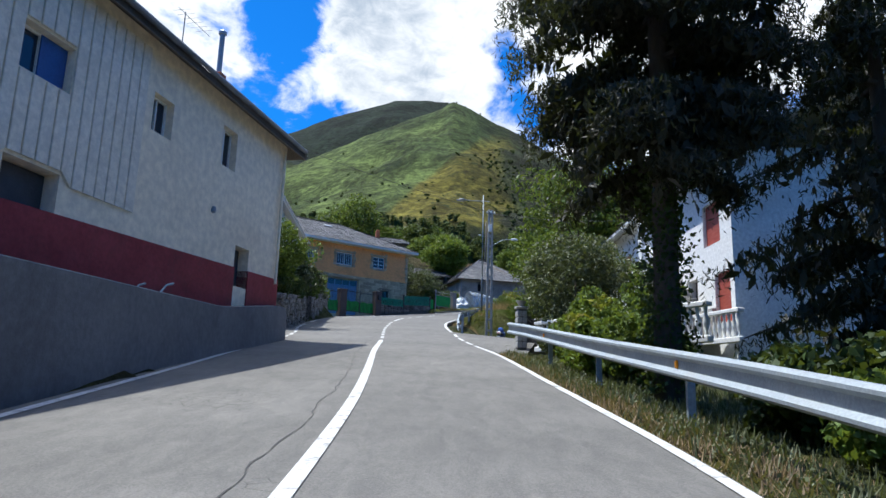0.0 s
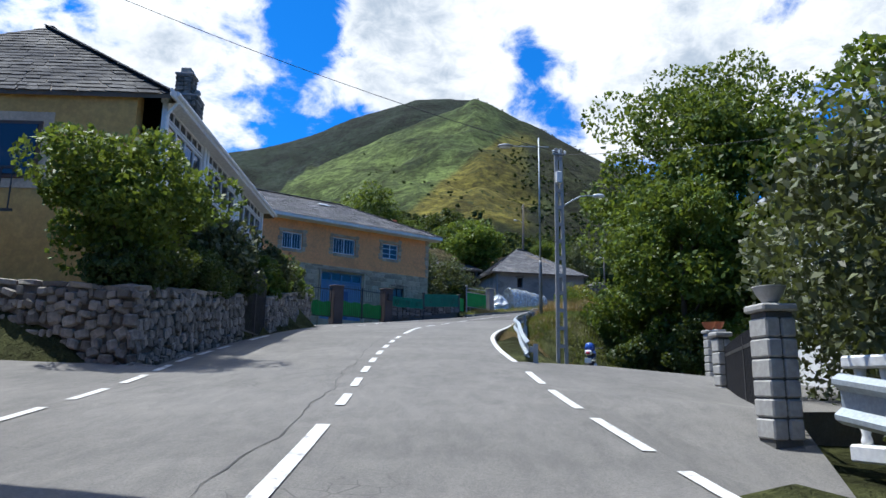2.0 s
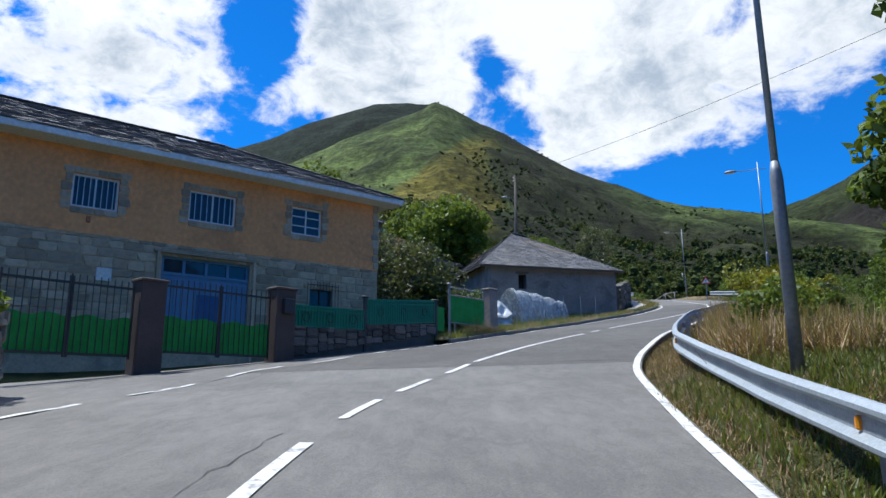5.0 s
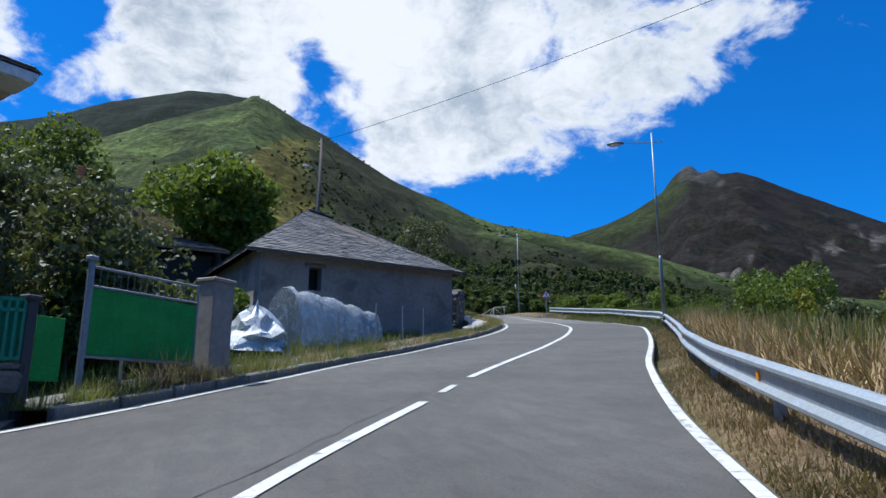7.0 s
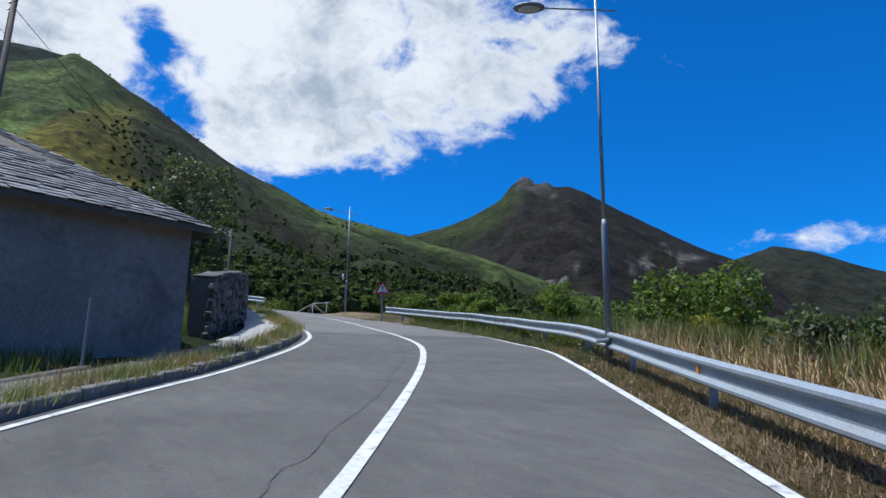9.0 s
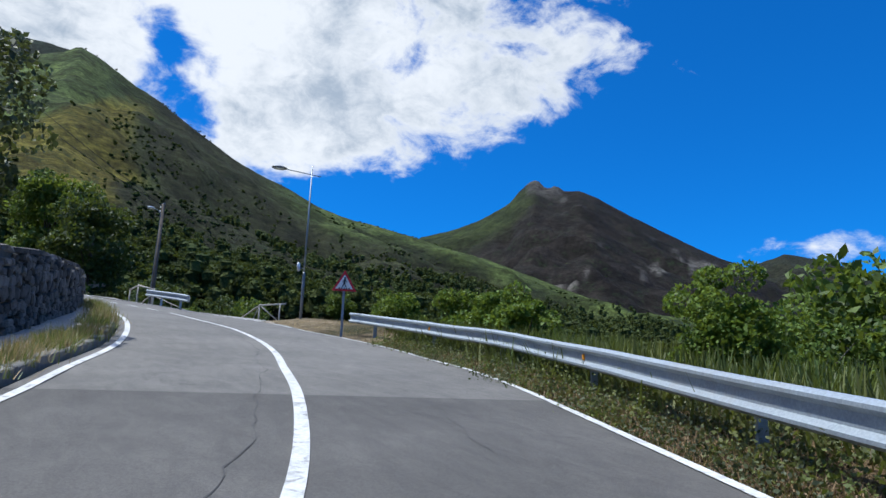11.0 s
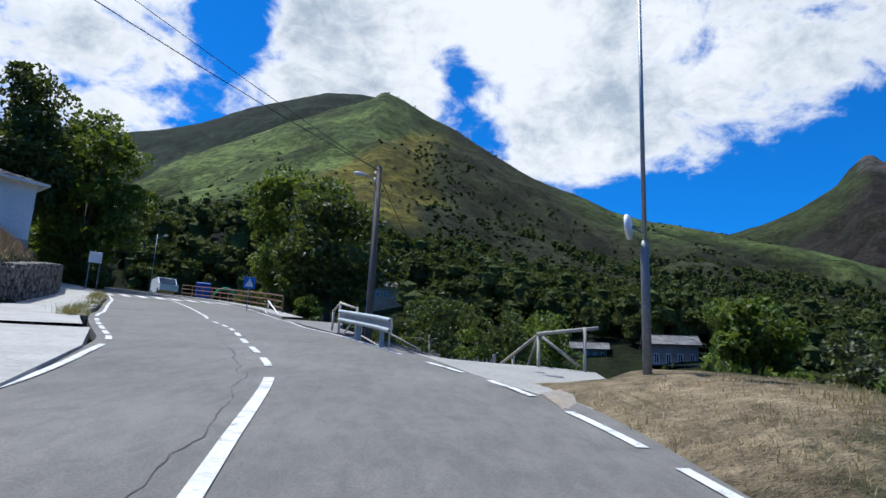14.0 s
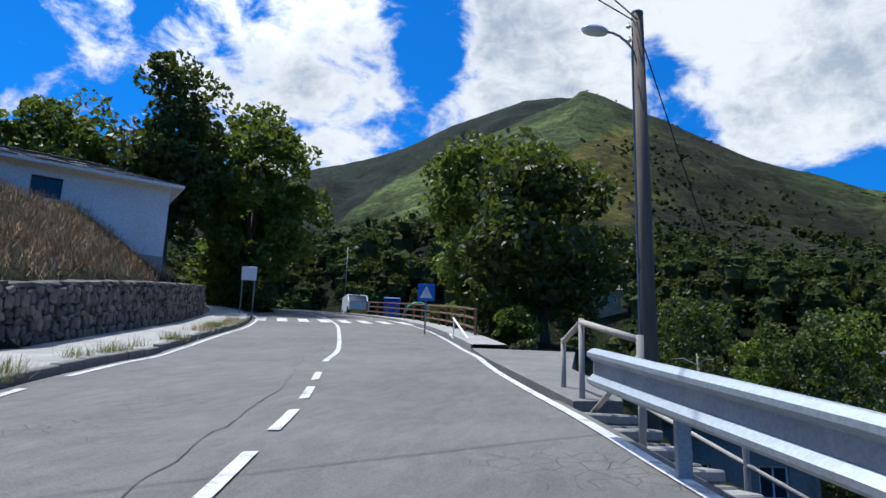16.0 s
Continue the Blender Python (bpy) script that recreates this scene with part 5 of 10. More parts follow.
dz = [road_z(*q) for q in drv]
dz = [z + h for z, h in zip(dz, (-0.012, -0.012, -0.012, -0.25, -1.1, -0.35, -0.06, 0.02, 0.02))]
dz[0] -= 0.25
dz[-1] = ground_at(*drv[-1]) - 0.03
solo("driveway", Shape().prism(drv, [z - 0.5 for z in dz], dz), ASPHALT, "short asphalt driveway dipping away between pillars", "driveway", kind="structure")

side = [(-5.0, 20.6), (-5.5, 26.7), (-7.2, 27.3), (-10.0, 27.9), (-17, 28), (-17, 20.6)]
sz = [road_z(*q) + h for q, h in zip(side, (-0.012, -0.012, 0.06, 0.09, 0.12, 0.12))]
solo("side_street", Shape().prism(side, [z - 0.5 for z in sz], sz), ASPHALT, "dark asphalt side street between the house and the garden wall", "road", kind="structure")

# concrete slab with gratings, above the steps
sl = [(21.95, 104.9), (22.9, 106.3), (23.9, 107.9), (24.3, 110.05), (23.2, 110.3), (22.2, 110.25), (21.2, 110.45), (20.5, 111.5), (20.85, 110.0), (21.4, 107.4)]
slz = [road_z(*q) + 0.012 for q in sl]
slab = thing("concrete_slab", pose(0, 0, 0), "pale concrete slab with two iron gratings beside the road", "concrete slab", kind="structure")
part("slab", Shape().prism(sl, [z - 0.6 for z in slz], slz), material("pale_concrete", (0.30, 0.29, 0.262), 0.92, tint=(0.235, 0.228, 0.205), scale=0.7, bump=0.003, bump_scale=60, dirt=(0.33, 0.31, 0.27), dirt_scale=0.9, dirt_amount=0.5), slab)
for gx, gy in ((22.6, 108.66), (22.78, 107.98)):
    gz = road_z(gx, gy) + 0.014
    g = part("grating_frame", Shape().box((gx, gy, gz), (0.52, 0.3, 0.012), pose(0, 0, 0, 7.6, 0, 0)), DARK_METAL, slab, "dark iron grating")
    for k in range(6):
        part("bar", Shape().box((gx - 0.2 + k * 0.08, gy, gz + 0.005), (0.035, 0.28, 0.012), pose(0, 0, 0, 7.6, 0, 0)), GALV_POST, g)

gv = [(22.15, 100.8), (24.4, 101.3), (26.0, 105.6), (24.9, 108.6), (23.92, 107.95), (22.92, 106.33), (21.97, 104.92), (22.0, 103.0)]
gvz = [road_z(*q) + h for q, h in zip(gv, (-0.2, -0.2, -0.05, 0.06, 0.045, 0.045, 0.03, -0.02))]
solo("gravel_verge", Shape().prism(gv, [z - 0.6 for z in gvz], gvz), material("grey_gravel", (0.27, 0.25, 0.225), 0.95, tint=(0.34, 0.27, 0.18), scale=0.9, amount=0.9, bump=0.03, bump_scale=30, dirt=(0.15, 0.14, 0.125), dirt_scale=2.5), "bare gravel and dust beside the slab", "verge", kind="structure")

# landing and steps going down beside the road
ld = [(18.15, 117.9), (18.75, 118.1), (18.7, 119.6), (17.9, 122.7), (17.75, 127.6), (14.95, 127.6), (16.0, 124.0)]
lz = [road_z(*q) + 0.012 for q in ld]
WORN = material("worn_dark_concrete", (0.19, 0.18, 0.165), 0.92, tint=(0.13, 0.122, 0.112), scale=0.9, bump=0.008, bump_scale=30, dirt=(0.26, 0.24, 0.21), dirt_scale=1.2)
solo("landing", Shape().prism(ld, [z - 0.5 for z in lz], lz), WORN, "concrete landing at the head of the steps", "landing", kind="structure")
st = thing("steps", facing(18.82, 117.7, 17.30, (0.486, -0.874)), "flight of worn concrete steps going down beside the crash barrier", "steps")
TREAD = material("step_concrete", (0.34, 0.325, 0.295), 0.92, tint=(0.22, 0.21, 0.19), scale=1.6, bump=0.008, bump_scale=30, dirt=(0.12, 0.11, 0.09), dirt_scale=2.6, dirt_amount=0.7)
for k in range(9):
    wide = 0.95 + RNG.uniform(-0.05, 0.06)
    part("step_tread", Shape().box((k * 0.503, -wide / 2, -0.06 - k * 0.157), (0.36, wide, 0.12), pose(0, 0, 0, RNG.uniform(-1, 1), RNG.uniform(-1, 2), RNG.uniform(-3, 3)), 0.02), TREAD, st)
    part("riser", Shape().box((0.25 + k * 0.503, -0.45, -0.21 - k * 0.157), (0.24, 0.84, 0.16), None, 0.02), WORN, st, "riser darker than the treads")
lower = [(20.3, 113.9), (21.3, 111.6), (23.4, 111.4), (24.2, 117.0), (21.4, 118.2), (20.7, 116.4), (21.5, 114.3)]
solo("lower_landing", Shape().prism(lower, [13.2] * 7, [15.85] * 7), WORN, "concrete landing at the foot of the steps", "landing", kind="structure")


def log_rail(path, posts, braces, label, r=0.04):
    o = Vector(posts[0][0])
    e = thing("log_fence", Matrix.Translation(o), label, "wooden fence", "log fences above the steps")
    for a, b in path:
        part("rail", Shape().tube([Vector(a) - o, Vector(b) - o], r, 8), WOOD_GREY, e, "round weathered rail", True)
    for a, b in posts:
        part("post", Shape().tube([Vector(a) - o, Vector(b) - o], r * 0.95, 8), WOOD_GREY, e, "", True)
    for a, b in braces:
        part("brace", Shape().tube([Vector(a) - o, Vector(b) - o], r * 0.8, 8), WOOD_GREY, e, "slanting brace", True)


log_rail([((24.35, 110.0, 17.08), (23.05, 110.15, 16.9)), ((23.1, 110.15, 16.9), (23.3, 116.7, 16.58))],
         [((24.05, 110.0, 15.7), (24.05, 110.0, 17.08)), ((23.1, 110.2, 15.7), (23.1, 110.2, 16.92)), ((23.25, 114.0, 15.3), (23.25, 114.0, 16.74)), ((23.3, 116.6, 15.2), (23.3, 116.6, 16.62))],
         [((23.15, 110.1, 16.84), (23.95, 110.05, 16.25)), ((23.1, 110.3, 16.84), (23.22, 113.2, 15.6)), ((23.28, 116.4, 16.5), (23.25, 114.4, 15.6))], "weathered grey log fence with slanting braces at the slab's edge")
log_rail([((18.25, 118.2, 18.45), (18.9, 116.4, 18.05)), ((18.25, 118.2, 18.45), (17.95, 119.3, 18.3))],
         [((18.25, 118.2, 17.0), (18.25, 118.2, 18.5)), ((18.9, 116.4, 16.6), (18.9, 116.4, 18.1)), ((17.95, 119.3, 17.2), (17.95, 119.3, 18.35))],
         [((18.3, 118.1, 17.2), (18.9, 116.5, 17.9))], "weathered grey wooden railing at the landing")


ir = thing("stair_rail", pose(19.0, 118.0, 16.9), "thin weathered hand rail beside the steps", "railing")
for h in (1.05, 0.5):
    part("rail", Shape().tube([(0, 0, h), (1.82, -2.45, h - 1.1)], 0.026, 7), WOOD_GREY, ir, "", True)
for k in (0.0, 0.5, 1.0):
    part("post", Shape().tube([(1.82 * k, -2.45 * k, -0.9 - 1.0 * k), (1.82 * k, -2.45 * k, 1.08 - 1.1 * k)], 0.032, 7), WOOD_GREY, ir)


def picket_fence(a, b, z, h, n):
    e = thing("picket_fence", facing(a[0], a[1], z, (b[0] - a[0], b[1] - a[1])), "grey weathered picket fence at the foot of the steps", "fence")
    L = math.hypot(b[0] - a[0], b[1] - a[1])
    for k in range(n):
        x = L * (k + 0.5) / n + RNG.uniform(-0.02, 0.02)
        top = h + RNG.uniform(-0.06, 0.05)
        part("picket", Shape().prism([(x - 0.022, -0.012), (x + 0.022, -0.012), (x + 0.022, 0.012), (x - 0.022, 0.012)], 0.06, top), WOOD_GREY, e)
    for zz in (0.3, h - 0.22):
        part("rail", Shape().beam((0, 0.035, zz), (L, 0.035, zz), 0.05, 0.04), WOOD_GREY, e)
    for x in (0.0, L):
        part("post", Shape().beam((x, 0.05, -0.1), (x, 0.05, h + 0.12), 0.09, 0.09, 0.01), WOOD_GREY, e)


picket_fence((21.45, 117.6), (23.15, 116.75), 15.85, 0.95, 13)


# zebra crossing
def zebra():
    c0 = near_index(AXIS, (5.9, 140.0))
    c, t = AXIS[c0], AX_D[c0]
    n = np.array([t[1], -t[0]])
    for k in range(8):
        q = c + n * (-3.3 + k * 0.98)
        a = [q - t * 1.6 - n * 0.24, q + t * 1.6 - n * 0.24]
        b = [q - t * 1.6 + n * 0.24, q + t * 1.6 + n * 0.24]
        ribbon("crossing_stripe", np.array(a), np.array(b), 0.016, PAINT, label="broad white stripe of the zebra crossing", category="road marking", kind="structure", group="zebra crossing")


zebra()


# ---- parts of houses ----
def wall_with_openings(x0, x1, z0, z1, y0, y1, holes):
    """One solid wall with its openings cut through; holes as x0, x1, z0, z1."""
    inside = [h for h in holes if h[1] > x0 and h[0] < x1 and h[3] > z0 and h[2] < z1]
    xs = sorted({round(min(max(v, x0), x1), 5) for h in inside for v in h[:2]} | {x0, x1})
    zs = sorted({round(min(max(v, z0), z1), 5) for h in inside for v in h[2:]} | {z0, z1})
    nx, nz = len(xs), len(zs)

    def solid(i, j):
        if not (0 <= i < nx - 1 and 0 <= j < nz - 1):
            return False
        x, z = (xs[i] + xs[i + 1]) / 2, (zs[j] + zs[j + 1]) / 2
        return not any(h[0] < x < h[1] and h[2] < z < h[3] for h in inside)
    index, vs, f = {}, [], []

    def at_(i, j, k):
        if (i, j, k) not in index:
            index[i, j, k] = len(vs)
            vs.append((xs[i], (y0, y1)[k], zs[j]))
        return index[i, j, k]
    for i in range(nx - 1):
        for j in range(nz - 1):
            if not solid(i, j):
                continue
            c = [(i, j), (i + 1, j), (i + 1, j + 1), (i, j + 1)]
            f.append(tuple(at_(*q, 0) for q in c))
            f.append(tuple(at_(*q, 1) for q in reversed(c)))
            for (a, b), (di, dj) in zip(((0, 1), (1, 2), (2, 3), (3, 0)), ((0, -1), (1, 0), (0, 1), (-1, 0))):
                if not solid(i + di, j + dj):
                    f.append((at_(*c[b], 0), at_(*c[a], 0), at_(*c[a], 1), at_(*c[b], 1)))
    return Shape().add(vs, f)


def window(parent, hole, y, cols=2, rows=1, frame=WHITE_FRAME, bars=0, sill=None, glass=GLASS, fw=0.06, depth=0.06, name="window"):
    """A window set in a hole of a wall whose outer face is at y = 0 and looks towards -y."""
    x0, x1, z0, z1 = hole
    w = new(name)
    w.parent = parent
    w.empty_display_size = 0.1
    sh = Shape()
    for a, b, c, d in ((x0, x1, z0, z0 + fw), (x0, x1, z1 - fw, z1), (x0, x0 + fw, z0 + fw, z1 - fw), (x1 - fw, x1, z0 + fw, z1 - fw)):
        sh.box(((a + b) / 2, y, (c + d) / 2), (b - a, depth, d - c), None, 0.006)
    part("window_frame", sh, frame, w)
    for k in range(1, cols):
        xm = x0 + (x1 - x0) * k / cols
        part("mullion", Shape().box((xm, y, (z0 + z1) / 2), (fw * 0.7, depth * 0.9, z1 - z0 - 2 * fw)), frame, w)
    for k in range(1, rows):
        zm = z0 + (z1 - z0) * k / rows
        part("glazing_bar", Shape().box(((x0 + x1) / 2, y, zm), (x1 - x0 - 2 * fw, depth * 0.8, fw * 0.5)), frame, w)
    for k in range(cols):
        xa, xb = x0 + (x1 - x0) * k / cols, x0 + (x1 - x0) * (k + 1) / cols
        part("pane", Shape().box(((xa + xb) / 2, y + depth * 0.35, (z0 + z1) / 2), (xb - xa - fw * 0.6, 0.008, z1 - z0 - fw)), glass, w)
    for k in range(bars):
        xm = x0 + (x1 - x0) * (k + 1) / (bars + 1)
        part("bar", Shape().box((xm, y - 0.09, (z0 + z1) / 2), (0.018, 0.018, z1 - z0)), frame, w)
    if sill:
        part("window_sill", Shape().box(((x0 + x1) / 2, -0.04, z0 - 0.04), (x1 - x0 + 0.16, 0.2, 0.08), None, 0.01), sill, w)
    return w


def slate_plane(sh, a, b, c, d, size=(0.34, 0.27), thick=0.016, jit=0.05, seed=1):
    """Slates laid in courses on a roof face: eave from a to b, top edge from d to c."""
    rng = random.Random(seed)
    a, b, c, d = (Vector(p) for p in (a, b, c, d))
    up = ((d + c) / 2 - (a + b) / 2)
    n = (b - a).cross(d - a if (d - a).length > 0.1 else c - a).normalized()
    if n.z < 0:
        n = -n
    rows = max(2, int(up.length / size[1]))
    for r in range(rows):
        t0, t1 = r / rows, min(1.0, (r + 1.35) / rows)
        l0, r0, l1, r1 = a.lerp(d, t0), b.lerp(c, t0), a.lerp(d, t1), b.lerp(c, t1)
        L = (r0 - l0).length
        if L < 0.15:
            continue
        x = -rng.uniform(0, 0.8) * size[0]
        while x < L:
            w = size[0] * rng.uniform(0.7, 1.35)
            u0, u1 = max(0, x) / L, min(L, x + w - 0.012) / L
            x += w
            if u1 - u0 < 0.02 / max(L, 0.1):
                continue
            j0, j1 = rng.uniform(-jit, jit), rng.uniform(-jit, jit)
            lift = n * (thick * (1.9 + rng.uniform(-0.4, 0.9)))
            dn = (l0 - l1).normalized()
            p0 = l0.lerp(r0, u0) + dn * (0.03 + j0 * 0.6) + lift
            p1 = l0.lerp(r0, u1) + dn * (0.03 + j0 * 0.6 + j1 * 0.25) + lift
            p2, p3 = l1.lerp(r1, u1) + n * thick * 0.4, l1.lerp(r1, u0) + n * thick * 0.4
            k = -n * thick
            sh.add([p0, p1, p2, p3, p0 + k, p1 + k, p2 + k, p3 + k], [(0, 1, 2, 3), (0, 4, 5, 1), (1, 5, 6, 2), (3, 2, 6, 7), (0, 3, 7, 4)])


def roof(parent, faces, ridges, mat, size=(0.34, 0.27), thick=0.016, deck=0.12, seed=1, deck_mat=None, label="weathered slate courses", single=0):
    """A slated roof: a deck under each face, slates laid in courses, capped hips and ridges."""
    top = Shape()
    bed = Shape()
    for k, (a, b, c, d) in enumerate(faces):
        a, b, c, d = (Vector(p) for p in (a, b, c, d))
        dn = Vector((0, 0, -deck))
        if (c - d).length < 0.05:
            bed.add([a, b, c, a + dn, b + dn, c + dn], [(0, 1, 2), (5, 4, 3), (0, 3, 4, 1), (1, 4, 5, 2), (2, 5, 3, 0)])
        else:
            bed.add([a, b, c, d, a + dn, b + dn, c + dn, d + dn], [(0, 1, 2, 3), (7, 6, 5, 4), (0, 4, 5, 1), (1, 5, 6, 2), (2, 6, 7, 3), (3, 7, 4, 0)])
        slate_plane(top, a, b, c, d, size, thick, seed=seed + k)
    part("roof_deck", bed, deck_mat or WOOD_POLE, parent)
    for k in range(single):
        sh = Shape().add(top.v[k * 8:k * 8 + 8], [(0, 1, 2, 3), (0, 4, 5, 1), (1, 5, 6, 2), (3, 2, 6, 7), (0, 3, 7, 4)])
        part("slate", sh, mat, parent)
    top.v = top.v[single * 8:]
    top.f = [tuple(i - single * 8 for i in f) for f in top.f[single * 5:]]
    me = bpy.data.meshes.new("slates")
    me.from_pydata([tuple(v) for v in top.v], [], top.f)
    me.materials.append(mat)
    ob = new("slates", me)
    ob.parent = parent
    tagged(ob, label, kind="stuff")
    for a, b in ridges:
        a, b = Vector(a), Vector(b)
        n = max(1, int((b - a).length / 0.45))
        for k in range(n):
            p, q = a.lerp(b, k / n), a.lerp(b, (k + 1.08) / n)
            part("ridge_slate", Shape().beam(p + Vector((0, 0, 0.06)), q + Vector((0, 0, 0.05)), 0.3, 0.035, 0.006), mat, parent)


# ---- the cream house with the red plinth ----
def cream_house():
    u = Vector((-0.192, -0.981))
    # own frame: x runs from the far end towards the near one along the front, -y looks at the road
    ex = -u
    L = 26.0
    o = Vector((-5.45, 20.2)) + u * L
    e = thing("cream_house", facing(o.x, o.y, 0.0, ex), "cream rendered house with a dark red plinth and steel cladding", "house")
    X = lambda v: L - v
    holes = [(X(3.85), X(3.1), 6.92, 8.0), (X(6.8), X(6.05), 6.72, 7.6), (X(10.45), X(9.2), 6.45, 7.32), (X(2.7), X(1.92), 3.9, 5.0), (X(10.4), X(9.15), 3.9, 4.92)]
    part("wall", wall_with_openings(0, L, 0.5, 8.75, 0, 0.4, holes), CREAM, e, "cream rendered wall")
    part("end_wall", Shape().box((L - 0.2, 4.7, 5.6), (0.4, 8.6, 6.3)), CREAM, e)
    part("back_wall", Shape().box((L / 2, 9.2, 5.0), (L, 0.4, 7.5)), CREAM, e)
    part("end_wall", Shape().box((0.2, 4.7, 5.0), (0.4, 8.6, 7.5)), CREAM, e)
    pl = Shape()
    cuts = sorted(set([L * k / 26 for k in range(27)] + [v for h in holes if h[2] < 3.95 and h[0] > L - 4 for v in h[:2]]))
    for a, b in zip(cuts[:-1], cuts[1:]):
        if any(h[2] < 3.95 and h[0] > L - 4 and h[0] < (a + b) / 2 < h[1] for h in holes):
            continue
        za = 4.47 - 0.03 * (L - a)
        zb = 4.47 - 0.03 * (L - b)
        pl.add([(a, -0.03, -0.6), (b, -0.03, -0.6), (b, -0.03, zb), (a, -0.03, za), (a, 0.39, -0.6), (b, 0.39, -0.6), (b, 0.39, zb), (a, 0.39, za)],
               [(0, 1, 2, 3), (3, 2, 6, 7), (4, 7, 6, 5), (0, 3, 7, 4), (1, 5, 6, 2)])
    seen, order = {}, []
    for q in pl.v:
        order.append(seen.setdefault(tuple(round(c, 4) for c in q), len(seen)))
    strip = Shape().add(list(seen), [tuple(order[k] for k in f) for f in pl.f])
    part("plinth", strip, RED_PAINT, e, "dark red painted plinth")
    part("plinth", Shape().box((L + 0.015, 4.5, 2.5), (0.05, 9.0, 3.94)), RED_PAINT, e)
    # ribbed steel cladding on the near half
    clad = Shape()
    x = 0.0
    while x < X(7.35):
        if not (holes[2][0] - 0.05 < x + 0.15 < holes[2][1] + 0.05):
            clad.box((x + 0.15, -0.03, 6.5), (0.27, 0.05, 3.9), None, 0.012)
        else:
            clad.box((x + 0.15, -0.03, (4.95 + 6.42) / 2), (0.27, 0.05, 6.42 - 4.95), None, 0.012)
            clad.box((x + 0.15, -0.03, (7.36 + 8.45) / 2), (0.27, 0.05, 8.45 - 7.36), None, 0.012)
        x += 0.3
    clad.v = [Vector((p.x, p.y, max(p.z, 4.75 if p.x > X(9.0) or p.x < X(10.5) else 4.98))) for p in clad.v]
    part("cladding", clad, CLADDING, e, "ribbed cream steel cladding")
    for h in holes[:3]:
        window(e, h, 0.22, 2, 1, WHITE_FRAME, fw=0.05)
        part("window_reveal", Shape().box(((h[0] + h[1]) / 2, 0.395, (h[2] + h[3]) / 2), (h[1] - h[0], 0.01, h[3] - h[2])), ROOM_SHADE, e)
    part("roller_shutter", Shape().box(((holes[2][0] + holes[2][1]) / 2 + 0.3, 0.17, 6.9), (0.62, 0.03, 0.8)), material("blue_shutter", (0.02, 0.09, 0.3), 0.5, tint=(0.015, 0.07, 0.24)), e, "blue roller shutter")
    for h in holes[3:]:
        part("doorway", Shape().box(((h[0] + h[1]) / 2, 0.33, (h[2] + h[3]) / 2 - 0.1), (h[1] - h[0] - 0.02, 0.05, h[3] - h[2] + 0.15)), material("slate_grey_door", (0.06, 0.062, 0.07), 0.6, tint=(0.045, 0.045, 0.05)), e, "dark grey door")
    part("downpipe", Shape().tube([(L - 0.3, -0.09, 4.3), (L - 0.3, -0.09, 8.5)], 0.045, 8), CREAM, e, "cream downpipe")
    part("gutter", Shape().tube([(-0.3, -0.47, 8.72), (L + 0.45, -0.47, 8.72)], 0.06, 8), GALV_POST, e, "grey gutter")
    part("wall_lamp", Shape().lathe([(0.03, 0), (0.07, 0.05), (0.05, 0.16)], (X(4.2), -0.14, 5.5), 8), GALV_POST, e)
    zr, zo = 11.6, 8.62
    F = [((-0.5, -0.45, zo), (L + 0.5, -0.45, zo), (L - 4, 4.6, zr), (-0.5, 4.6, zr)), ((L + 0.5, -0.45, zo), (L + 0.5, 9.65, zo), (L - 4, 4.6, zr), (L - 4, 4.6, zr)),
         ((L + 0.5, 9.65, zo), (-0.5, 9.65, zo), (-0.5, 4.6, zr), (L - 4, 4.6, zr))]
    roof(e, F, [((-0.5, 4.6, zr), (L - 4, 4.6, zr))], SLATE, (0.4, 0.32), seed=11)
    part("fascia", Shape().box((L / 2, -0.43, 8.55), (L + 1.0, 0.04, 0.16)), WOOD_POLE, e)
    part("chimney_base", Shape().box((X(2.9), 0.9, 9.5), (0.32, 0.32, 0.9), None, 0.02), TERRACOTTA, e, "terracotta chimney base")
    part("flue", Shape().lathe([(0.075, 0), (0.075, 1.25), (0.12, 1.27), (0.12, 1.34), (0.04, 1.42)], (X(2.9), 0.9, 9.9), 10), GALV, e, "thin steel flue")
    an = Shape().tube([(X(4.6), 1.0, 9.2), (X(4.6), 1.0, 10.9)], 0.015, 5).tube([(X(4.9), 1.0, 10.85), (X(3.4), 1.0, 10.85)], 0.01, 4)
    for k in range(6):
        an.tube([(X(4.8) + k * 0.22, 0.75, 10.85), (X(4.8) + k * 0.22, 1.25, 10.85)], 0.006, 4)
    part("aerial", an, GALV_POST, e, "thin roof aerial")


cream_house()


